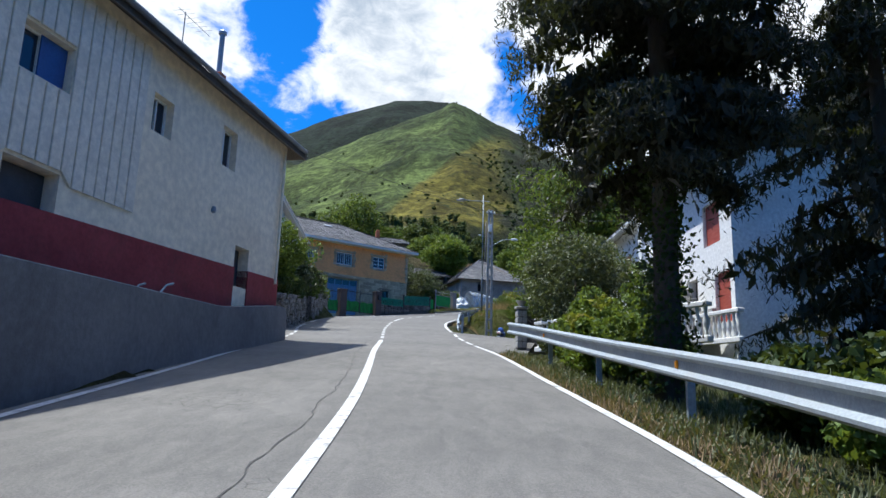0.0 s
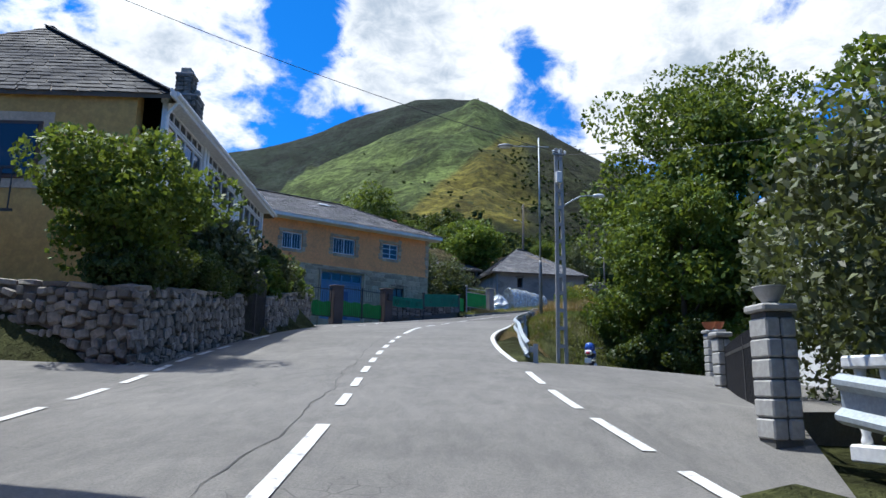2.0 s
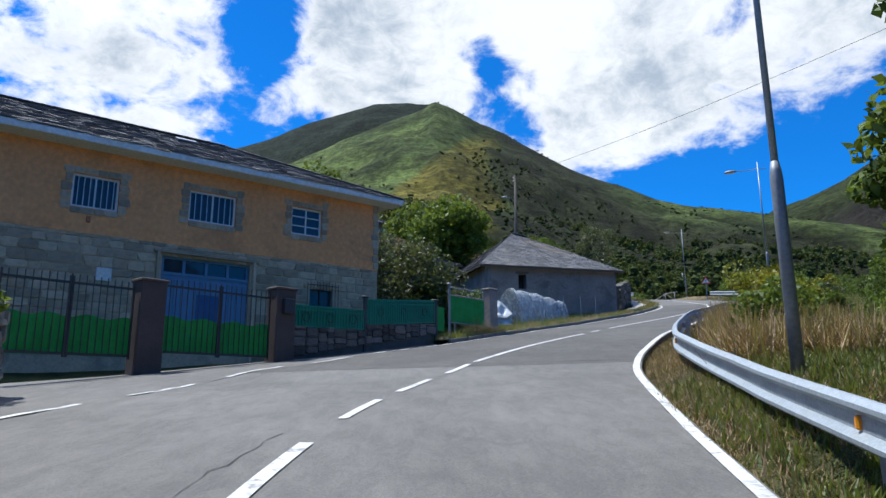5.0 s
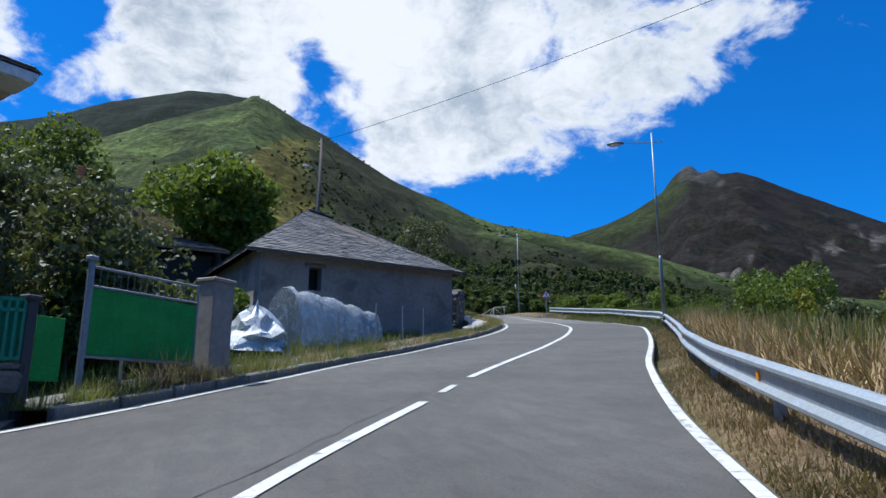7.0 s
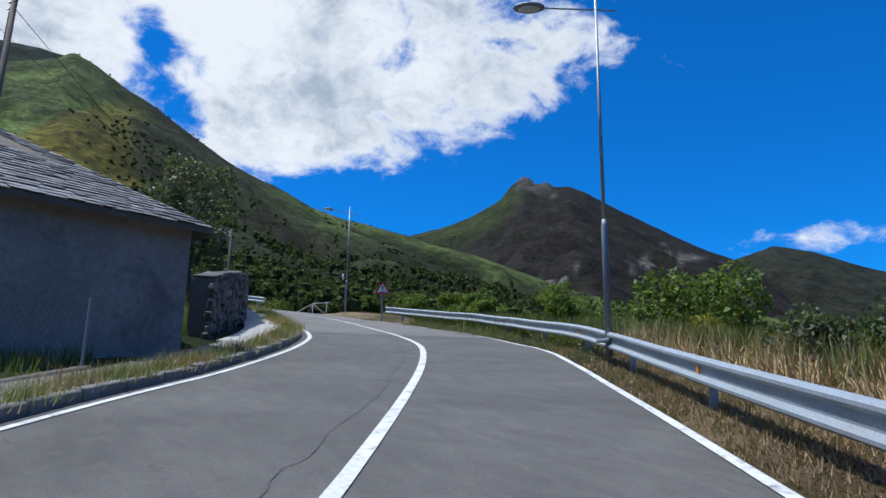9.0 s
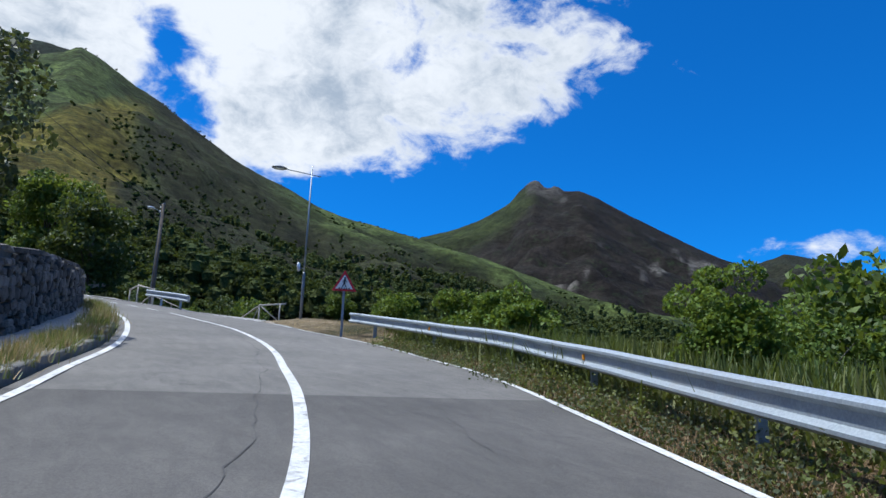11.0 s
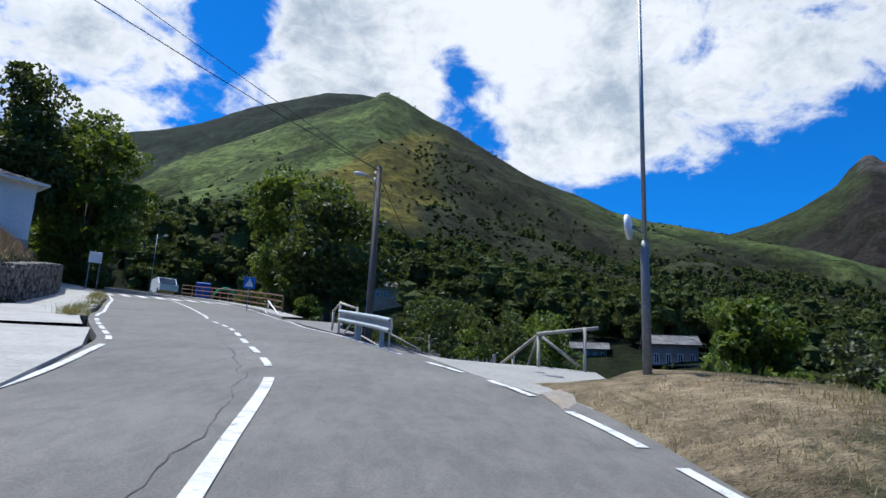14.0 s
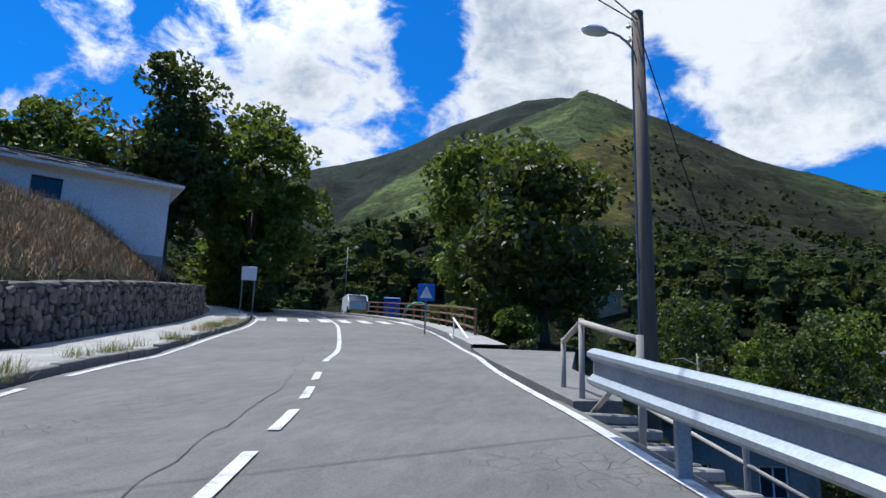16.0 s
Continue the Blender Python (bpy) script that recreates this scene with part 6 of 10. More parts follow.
def wheelbarrow():
    e = thing("wheelbarrow", pose(-5.75, 11.2, 2.35, 0, 0, 80), "rusty wheelbarrow tipped up behind the parapet", "wheelbarrow")
    tray = Shape().add([(-0.3, -0.25, 0.2), (0.35, -0.25, 0.2), (0.35, 0.25, 0.2), (-0.3, 0.25, 0.2), (-0.45, -0.34, 0.5), (0.5, -0.34, 0.5), (0.5, 0.34, 0.5), (-0.45, 0.34, 0.5)],
                       [(3, 2, 1, 0), (0, 1, 5, 4), (1, 2, 6, 5), (2, 3, 7, 6), (3, 0, 4, 7)])
    part("tray", tray, material("rusty_steel", (0.16, 0.09, 0.06), 0.8, tint=(0.1, 0.07, 0.06), scale=4), e)
    for s in (-1, 1):
        part("handle", Shape().tube([(-0.5, s * 0.22, 0.15), (0.4, s * 0.26, 0.35), (0.75, s * 0.28, 0.72), (0.95, s * 0.29, 0.78)], 0.022, 6), GALV, e, "bent tube handle")
        part("leg", Shape().tube([(0.3, s * 0.24, 0.3), (0.35, s * 0.26, 0.0)], 0.02, 6), GALV, e)
    part("wheel", Shape().lathe([(0.05, -0.03), (0.17, -0.04), (0.19, 0), (0.17, 0.04), (0.05, 0.03)], (-0.55, 0, 0.18), 14, Matrix.Rotation(math.pi / 2, 4, "X")), RUBBER, e)


wheelbarrow()


# ---- the ochre house with the glazed gallery ----
def ochre_house():
    a, b = Vector((-8.85, 31.3)), Vector((-9.8, 42.6))
    u = (b - a).normalized()
    # x from the near corner along the gallery, the road on the -y side
    e = thing("ochre_house", facing(a.x, a.y, 0, u), "ochre house with a white glazed gallery and dark slate roof", "house")
    L = (b - a).length
    z0, z1 = 7.95, 10.35
    # the shade beneath the gallery is put into this wall's colour
    part("lower_wall", wall_with_openings(0.25, L, 4.0, 7.9, 0.25, 0.6, [(1.0, 2.2, 5.6, 7.0)]), material("gallery_shade_render", (0.09, 0.085, 0.075), 0.9, tint=(0.06, 0.06, 0.05)), e, "lower wall coloured dark for the shade under the gallery")
    part("side_wall", Shape().box((0.0, 5.6, 7.2), (0.4, 10.0, 6.6)), OCHRE, e, "ochre side wall")
    part("far_wall", Shape().box((L - 0.2, 5.6, 7.2), (0.4, 10.0, 6.6)), OCHRE, e)
    part("back_wall", Shape().box((L / 2, 10.6, 7.2), (L, 0.4, 6.6)), OCHRE, e)
    part("inner_wall", Shape().box((L / 2, 1.9, 9.1), (L - 0.5, 0.1, 2.6)), material("pale_inner_wall", (0.2, 0.22, 0.25), 0.9), e)
    part("gallery_floor", Shape().box((L / 2, 0.9, 7.85), (L, 1.8, 0.16)), WHITE, e)
    part("gallery_apron", Shape().box((L / 2, 0.0, 8.12), (L, 0.08, 0.45), None, 0.01), WHITE, e, "white panel under the gallery windows")
    for x in (0.1, 3.3, 3.6, 7.2, 7.5, L - 0.1):
        part("gallery_post", Shape().box((x, -0.02, 9.1), (0.2, 0.14, 2.5), None, 0.01), WHITE_FRAME, e)
    part("gallery_beam", Shape().box((L / 2, 0.0, 10.42), (L, 0.2, 0.14), None, 0.01), WHITE_FRAME, e)
    for x0, x1 in ((0.2, 3.2), (3.7, 7.1), (7.6, L - 0.2)):
        window(e, (x0, x1, 8.34, 8.95), 0, 4, 1, WHITE_FRAME, fw=0.07, name="gallery_window")
        window(e, (x0, x1, 8.98, 9.95), 0, 4, 1, WHITE_FRAME, fw=0.07, name="gallery_window")
        window(e, (x0, x1, 9.98, 10.34), 0, 6, 1, WHITE_FRAME, fw=0.06, name="gallery_window")
    # side facing down the road
    w = new("side_window")
    w.parent = e
    part("window_frame", Shape().box((-0.22, 3.6, 8.9), (0.06, 1.5, 1.5), None, 0.01), material("brown_frame", (0.1, 0.06, 0.04), 0.6), w)
    part("pane", Shape().box((-0.26, 3.6, 8.9), (0.02, 1.3, 1.3)), GLASS, w)
    part("side_window_surround", Shape().box((-0.205, 3.6, 8.9), (0.03, 2.0, 2.0), None, 0.008), SANDSTONE, e, "pale stone window surround")
    ze, zr = 10.45, 14.4
    F = [((-0.3, -0.35, ze), (L + 0.9, -0.35, ze), (L - 3.5, 5.4, zr), (3.8, 5.4, zr)), ((L + 0.9, -0.35, ze), (L + 0.9, 11.5, ze), (L - 3.5, 5.4, zr), (L - 3.5, 5.4, zr)),
         ((L + 0.9, 11.5, ze), (-0.3, 11.5, ze), (3.8, 5.4, zr), (L - 3.5, 5.4, zr)), ((-0.3, 11.5, ze), (-0.3, -0.35, ze), (3.8, 5.4, zr), (3.8, 5.4, zr))]
    roof(e, F, [((3.8, 5.4, zr), (L - 3.5, 5.4, zr)), ((-0.3, -0.35, ze), (3.8, 5.4, zr))], SLATE_DARK, (0.32, 0.26), seed=21, label="dark slate courses")
    part("fascia", Shape().box((L / 2, -0.37, ze - 0.06), (L + 1.2, 0.06, 0.2), None, 0.01), WHITE, e, "white eaves board")
    part("gutter", Shape().tube([(-0.3, -0.42, ze), (L + 0.95, -0.42, ze)], 0.065, 8), WHITE_FRAME, e, "white gutter")
    part("soffit", Shape().box((L / 2, -0.17, ze - 0.13), (L, 0.34, 0.03)), WHITE, e)
    part("downpipe", Shape().tube([(-0.1, -0.4, ze - 0.1), (-0.1, -0.1, ze - 0.55), (-0.1, -0.1, 5.0)], 0.045, 6), WHITE_FRAME, e)
    # balcony rail by the side wall
    r = part("balcony_rail", Shape().box((-1.6, 5.0, 8.0), (0.06, 5.0, 0.06)).box((-1.6, 5.0, 7.0), (0.06, 5.0, 0.06)), DARK_METAL, e, "dark iron rail")
    for k in range(20):
        part("baluster", Shape().box((-1.6, 2.6 + k * 0.25, 7.5), (0.025, 0.025, 1.0)), DARK_METAL, r)


ochre_house()


def stone_chimney():
    c = Vector((-13.55, 42.6, 0))
    e = thing("stone_chimney", pose(c.x, c.y, 0, 0, 0, 6), "tall rubble stone chimney with a stepped top", "chimney")
    part("core", Shape().box((0, 0, 13.2), (1.25, 1.0, 4.6)).box((0, 0, 15.9), (0.62, 0.62, 1.2)), MORTAR, e)
    rng = random.Random(31)
    k = 0
    for face in range(4):
        m = Matrix.Rotation(face * math.pi / 2, 4, "Z")
        w_, d_ = ((1.25, 1.0), (1.0, 1.25))[face % 2]
        z = 12.2
        while z < 15.4:
            h = rng.uniform(0.16, 0.28)
            x = -w_ / 2
            while x < w_ / 2 - 0.05:
                w = min(rng.uniform(0.18, 0.45), w_ / 2 - x)
                ob = new("stone", rng.choice(STONES))
                ob.parent = e
                ob.matrix_local = m @ Matrix.Translation((x + w / 2, -d_ / 2 - 0.01, z + h / 2)) @ Matrix.Diagonal((w * 0.96, 0.14, h * 0.94, 1))
                x += w
                k += 1
            z += h
        z = 15.5
        while z < 16.4:
            h = rng.uniform(0.16, 0.24)
            for q in (-0.16, 0.16):
                ob = new("stone", rng.choice(STONES))
                ob.parent = e
                ob.matrix_local = m @ Matrix.Translation((q, -0.32, z + h / 2)) @ Matrix.Diagonal((0.31, 0.13, h * 0.94, 1))
            z += h
    part("cap", Shape().box((0, 0, 15.46), (1.4, 1.15, 0.1), None, 0.02).box((0, 0, 16.52), (0.8, 0.8, 0.1), None, 0.02).box((0, 0, 16.72), (0.45, 0.45, 0.32), None, 0.04), CONCRETE, e, "stone caps")
    for s in (-1, 1):
        part("finial", Shape().lathe([(0.06, 0), (0.05, 0.08), (0.13, 0.2), (0.14, 0.28), (0.08, 0.38), (0.02, 0.4)], (s * 0.52, 0, 15.5), 12), CONCRETE, e, "round stone ball", True)


stone_chimney()


def iron_gate(x, y, u, width, z0, h, label, mat=DARK_METAL, gap=0.13, screen=None, name="iron_gate"):
    e = thing(name, facing(x, y, z0, u), label, "gate", "gates")
    fr = Shape()
    for zz in (0.08, h - 0.15):
        fr.box((width / 2, 0, zz), (width, 0.03, 0.05))
    for xx in (0.02, width / 2 - 0.03, width / 2 + 0.03, width - 0.02):
        fr.box((xx, 0, h / 2), (0.04, 0.04, h))
    part("gate_frame", fr, mat, e)
    n = int(width / gap)
    for k in range(1, n):
        part("bar", Shape().tube([(k * width / n, 0, 0.06), (k * width / n, 0, h + 0.05 * math.sin(k * math.pi / n))], 0.012, 5), mat, e)
    if screen:
        s = Shape()
        N = 24
        vs = [(width * (i / N), 0.03 + 0.015 * math.sin(i * 1.7 + j), 0.05 + screen * j / 4 * (1 + (0.05 * math.sin(i * 0.9) if j == 4 else 0))) for j in range(5) for i in range(N + 1)]
        vs += [(p[0], p[1] + 0.012, p[2]) for p in vs]
        M = 5 * (N + 1)
        f = [(j * (N + 1) + i, j * (N + 1) + i + 1, (j + 1) * (N + 1) + i + 1, (j + 1) * (N + 1) + i) for j in range(4) for i in range(N)]
        f += [tuple(M + q for q in p[::-1]) for p in f]
        part("netting", s.add(vs, f), GREEN_MESH, e, "green shade netting tied behind the bars")
    return e


iron_gate(-7.68, 35.05, (-0.1, 0.995), 3.05, 4.75, 2.1, "dark iron garden gate between rubble walls")


# ---- the orange house ----
def orange_house():
    u = Vector((0.787, 0.617))
    o = Vector((-13.25, 57.56)) - u * 3.4
    e = thing("orange_house", facing(o.x, o.y, 0, u), "orange rendered house over a pale stone ground floor", "house")
    L, D = 14.85, 11.0
    X = lambda v: v + 3.4
    up = [(X(0.05), X(1.43), 11.97, 13.05), (X(3.68), X(5.35), 12.07, 13.17), (X(7.53), X(8.82), 12.17, 13.25)]
    low = [(X(2.94), X(6.0), 7.6, 10.75), (X(8.42), X(9.4), 9.4, 10.15)]
    zb = 11.15
    part("upper_wall", wall_with_openings(0, L, zb, 14.05, 0, 0.45, up), ORANGE, e, "orange rendered upper wall")
    part("lower_wall", wall_with_openings(0, L, 6.4, zb, 0.03, 0.48, low), SANDSTONE, e, "pale stone ground floor wall")
    for x in (0.22, L - 0.22):
        part("side_wall", Shape().box((x, D / 2 + 0.2, 12.6), (0.44, D - 0.5, 2.9)), ORANGE, e)
        part("side_wall_base", Shape().box((x, D / 2 + 0.25, 8.8), (0.42, D - 0.5, 4.7)), SANDSTONE, e)
    part("back_wall", Shape().box((L / 2, D - 0.2, 10.2), (L, 0.4, 7.6)), ORANGE, e)
    # dressed blocks of the ground floor
    rng = random.Random(41)
    blocks = stone_meshes(SANDSTONE, 6, 9)
    z, cnt = 6.9, 0
    while z < zb - 0.1:
        h = rng.uniform(0.22, 0.36)
        if z + h > zb:
            h = zb - z
        x = rng.uniform(-0.2, 0)
        while x < L:
            w = rng.uniform(0.3, 0.75)
            xc = x + w / 2
            if not any(hh[0] - 0.1 < xc + s * w / 2 < hh[1] + 0.1 and hh[2] - 0.12 < z + h / 2 < hh[3] + 0.14 for hh in low for s in (-1, 0, 1)) and 0 < x and x + w < L and cnt < 280 and z > 7.4:
                ob = new("block", rng.choice(blocks))
                ob.parent = e
                ob.matrix_local = Matrix.Translation((xc, 0.02, z + h / 2)) @ Matrix.Diagonal((w * 0.985, 0.07, h * 0.97, 1))
                cnt += 1
            x += w
        z += h
    # irregular stone quoins round the windows and at the corner
    for h in up:
        for side in (0, 1):
            z = h[2] - 0.12
            while z < h[3] + 0.1:
                hh, w = rng.uniform(0.2, 0.32), rng.uniform(0.18, 0.34)
                xc = h[0] - w / 2 + 0.0 if side == 0 else h[1] + w / 2
                ob = new("quoin", rng.choice(blocks))
                ob.parent = e
                ob.matrix_local = Matrix.Translation((xc, -0.005, z + hh / 2)) @ Matrix.Diagonal((w, 0.06, hh * 0.96, 1))
                z += hh
        x = h[0]
        while x < h[1]:
            w = rng.uniform(0.25, 0.45)
            w = min(w, h[1] - x)
            for zz in (h[3] + 0.11, h[2] - 0.11):
                ob = new("quoin", rng.choice(blocks))
                ob.parent = e
                ob.matrix_local = Matrix.Translation((x + w / 2, -0.005, zz)) @ Matrix.Diagonal((w, 0.06, 0.2, 1))
            x += w
        window(e, h, 0.12, 2, 3 if h is up[2] else 1, WHITE_FRAME, 0 if h is up[2] else 7, fw=0.07)
        part("room_dark", Shape().box(((h[0] + h[1]) / 2, 0.42, (h[2] + h[3]) / 2), (h[1] - h[0], 0.02, h[3] - h[2])), ROOM_SHADE, e)
    z = 11.2
    while z < 13.9:
        hh, w = rng.uniform(0.25, 0.4), rng.uniform(0.25, 0.42)
        ob = new("quoin", rng.choice(blocks))
        ob.parent = e
        ob.matrix_local = Matrix.Translation((L - w / 2 + 0.02, -0.005, z + hh / 2)) @ Matrix.Diagonal((w, 0.07, hh * 0.97, 1))
        z += hh
    # garage door with a row of lights
    g = low[0]
    gd = part("garage_door", Shape().box(((g[0] + g[1]) / 2, 0.2, (g[2] + g[3]) / 2 - 0.3), (g[1] - g[0], 0.06, g[3] - g[2] - 0.6)), BLUE_DOOR, e, "blue boarded garage door")
    for k in range(13):
        part("board", Shape().box((g[0] + 0.12 + k * (g[1] - g[0] - 0.2) / 12, 0.16, 8.75), (0.215, 0.03, 2.5), None, 0.006), BLUE_DOOR, gd)
    part("transom", Shape().box(((g[0] + g[1]) / 2, 0.18, 10.18), (g[1] - g[0], 0.09, 0.1)).box(((g[0] + g[1]) / 2, 0.18, 10.72), (g[1] - g[0], 0.09, 0.1)), BLUE_DOOR, gd)
    for k in range(5):
        xa = g[0] + (g[1] - g[0]) * k / 4
        part("transom_post", Shape().box((min(max(xa, g[0] + 0.05), g[1] - 0.05), 0.18, 10.45), (0.1, 0.09, 0.5)), BLUE_DOOR, gd)
    part("transom_pane", Shape().box(((g[0] + g[1]) / 2, 0.2, 10.45), (g[1] - g[0], 0.02, 0.5)), GLASS, gd)
    wd = part("wicket_door", Shape().box((X(4.6), 0.135, 8.6), (0.8, 0.03, 1.9), None, 0.006), material("dark_blue_door", (0.04, 0.12, 0.28), 0.6, tint=(0.03, 0.09, 0.22)), gd, "darker blue wicket door")
    part("door_handle", Shape().box((X(4.9), 0.1, 8.6), (0.1, 0.04, 0.02), None, 0.005), GALV, wd)
    for p0, p1 in (((g[0] - 0.14, 0.0, 7.0), (g[0] - 0.14, 0, 10.85)), ((g[1] + 0.14, 0, 7.0), (g[1] + 0.14, 0, 10.85)), ((g[0] - 0.3, 0, 10.88), (g[1] + 0.3, 0, 10.88))):
        part("door_surround", Shape().beam(p0, p1, 0.1, 0.22, 0.012, (0, 1, 0)), SANDSTONE, e)
    window(e, low[1], 0.2, 2, 1, DARK_METAL, fw=0.05)
    part("room_dark", Shape().box((X(8.9), 0.44, 9.8), (1.0, 0.02, 0.8)), ROOM_SHADE, e)
    gr = part("window_grille", Shape().box((X(8.92), -0.1, 9.25), (1.36, 0.02, 0.03)).box((X(8.92), -0.1, 10.28), (1.36, 0.02, 0.03)), DARK_METAL, e, "wrought iron window grille")
    for k in range(11):
        part("bar", Shape().box((X(8.26) + k * 0.132, -0.1, 9.8), (0.016, 0.016, 1.15 + 0.12 * (k % 2))), DARK_METAL, gr)
    part("meter_box", Shape().box((X(1.2), -0.02, 9.9), (0.45, 0.1, 0.42), None, 0.015), WHITE, e, "white meter box")
    part("wall_vent", Shape().box((X(0.6), -0.02, 11.6), (0.12, 0.06, 0.2), None, 0.01), TERRACOTTA, e)
    ze, zr = 14.1, 17.1
    F = [((-0.7, -0.75, ze), (L + 0.75, -0.75, ze), (L - 4.6, 5.6, zr), (-0.7, 5.6, zr)), ((L + 0.75, -0.75, ze), (L + 0.75, 11.9, ze), (L - 4.6, 5.6, zr), (L - 4.6, 5.6, zr)),
         ((L + 0.75, 11.9, ze), (-0.7, 11.9, ze), (-0.7, 5.6, zr), (L - 4.6, 5.6, zr))]
    roof(e, F, [((-0.7, 5.6, zr), (L - 4.6, 5.6, zr)), ((L + 0.75, -0.75, ze), (L - 4.6, 5.6, zr))], SLATE, (0.42, 0.3), 0.02, seed=41, deck_mat=WHITE, single=180)
    part("gable", Shape().add([(0, 0.3, 14.0), (0, 11.0, 14.0), (0, 5.6, 17.0), (0.4, 0.3, 14.0), (0.4, 11.0, 14.0), (0.4, 5.6, 17.0)], [(0, 1, 2), (5, 4, 3), (0, 3, 4, 1), (1, 4, 5, 2), (2, 5, 3, 0)]), ORANGE, e)
    part("eaves_board", Shape().box((L / 2, -0.74, ze - 0.12), (L + 1.4, 0.05, 0.18), None, 0.01), WHITE, e, "white eaves board")
    part("soffit", Shape().box((L / 2, -0.36, ze - 0.2), (L + 1.4, 0.75, 0.04)), WHITE, e, "white soffit")
    part("skylight", Shape().box((X(4.6), 3.8, 16.36), (0.8, 0.5, 0.06), pose(0, 0, 0, 25), 0.01), GALV, e)
    part("chimney", Shape().box((0.6, 2.4, 15.7), (0.55, 0.55, 1.6), None, 0.02).box((0.6, 2.4, 16.55), (0.75, 0.75, 0.12), None, 0.02), DARK_METAL, e, "dark square chimney")
    part("flue", Shape().lathe([(0.09, 0), (0.09, 1.0), (0.13, 1.02), (0.13, 1.12)], (L - 2.0, 6.6, 16.0), 10), DARK_METAL, e, "black flue pipe")


orange_house()


# ---- gates, posts and fence before the orange house ----
FU = Vector((0.663, 0.749))


def fence_at(v, out=0.0):
    p = Vector((-8.58, 52.99)) + FU * v
    n = Vector((FU.y, -FU.x))
    back = 0.36 * min(max((v - 6.9) / 3.6, 0), 1) + 0.2 * min(max((v - 10.5) / 3.5, 0), 1)
    return p + n * (out - back)


def gate_post(v, w, z0, z1, mat, label):
    p = fence_at(v)
    e = thing("gate_post", facing(p.x, p.y, z0, FU), label, "gate post", "gate posts")
    part("pillar", Shape().box((0, 0, (z1 - z0) / 2 - 0.2), (w, w * 0.8, z1 - z0 + 0.4), None, 0.02), mat, e)
    part("coping", Shape().box((0, 0, z1 - z0 + 0.03), (w + 0.06, w * 0.8 + 0.06, 0.08), None, 0.02), mat, e)
    return e


gate_post(0.0, 0.62, 7.0, 8.75, BROWN_POST, "dark brown gate post beside green netted gates")
gp = gate_post(3.72, 0.62, 7.1, 8.98, BROWN_POST, "dark brown gate post with a mailbox")
part("mailbox", Shape().box((0.02, -0.31, 1.42), (0.34, 0.14, 0.42), None, 0.015).box((0.02, -0.385, 1.5), (0.26, 0.01, 0.05)), DARK_METAL, gp, "black mailbox")
p = fence_at(0.36)
iron_gate(p.x, p.y, FU, 3.0, 7.08, 1.8, "double black iron gate backed with green netting", screen=0.85, gap=0.15)
p = fence_at(-3.1)
iron_gate(p.x, p.y, FU, 2.75, 6.95, 1.75, "black iron gate backed with green netting", screen=0.85, gap=0.15)


def low_wall(v0, v1, z0, z1, label):
    a, b = fence_at(v0), fence_at(v1)
    return rubble_fence(a, b, z0, z1, label)


def rubble_fence(a, b, tops, bases, label):
    e = thing("low_wall", facing(a.x, a.y, 0, b - a), label, "stone wall")
    L = (b - a).length
    sh = Shape().add([(0, 0, bases[0] - 0.5), (L, 0, bases[1] - 0.5), (L, 0, tops[1]), (0, 0, tops[0]), (0, 0.3, bases[0] - 0.5), (L, 0.3, bases[1] - 0.5), (L, 0.3, tops[1]), (0, 0.3, tops[0])],
                     [(0, 1, 2, 3), (3, 2, 6, 7), (4, 7, 6, 5), (0, 3, 7, 4), (1, 5, 6, 2)])
    part("core", sh, MORTAR, e)
    rng = random.Random(int(L * 100))
    x = 0.0
    while x < L:
        w = rng.uniform(0.25, 0.6)
        w = min(w, L - x)
        zb, zt = np.interp(x + w / 2, [0, L], bases), np.interp(x + w / 2, [0, L], tops)
        z = zb - 0.1
        while z < zt - 0.06:
            h = min(rng.uniform(0.14, 0.3), zt - z)
            ob = new("stone", rng.choice(STONES_DARK))
            ob.parent = e
            ob.matrix_local = Matrix.Translation((x + w / 2, -0.01 + rng.uniform(-0.02, 0.02), z + h / 2)) @ pose(0, 0, 0, 0, rng.uniform(-6, 2), 0) @ Matrix.Diagonal((w * 0.96, 0.12, h * 0.94, 1))
            z += h
        x += w
    return e


low_wall(4.05, 6.8, (8.05, 8.12), (7.25, 7.75), "low dark stone wall under green fence panels")
low_wall(6.85, 10.5, (8.28, 8.6), (7.75, 8.35), "low dark stone wall under green fence panels")


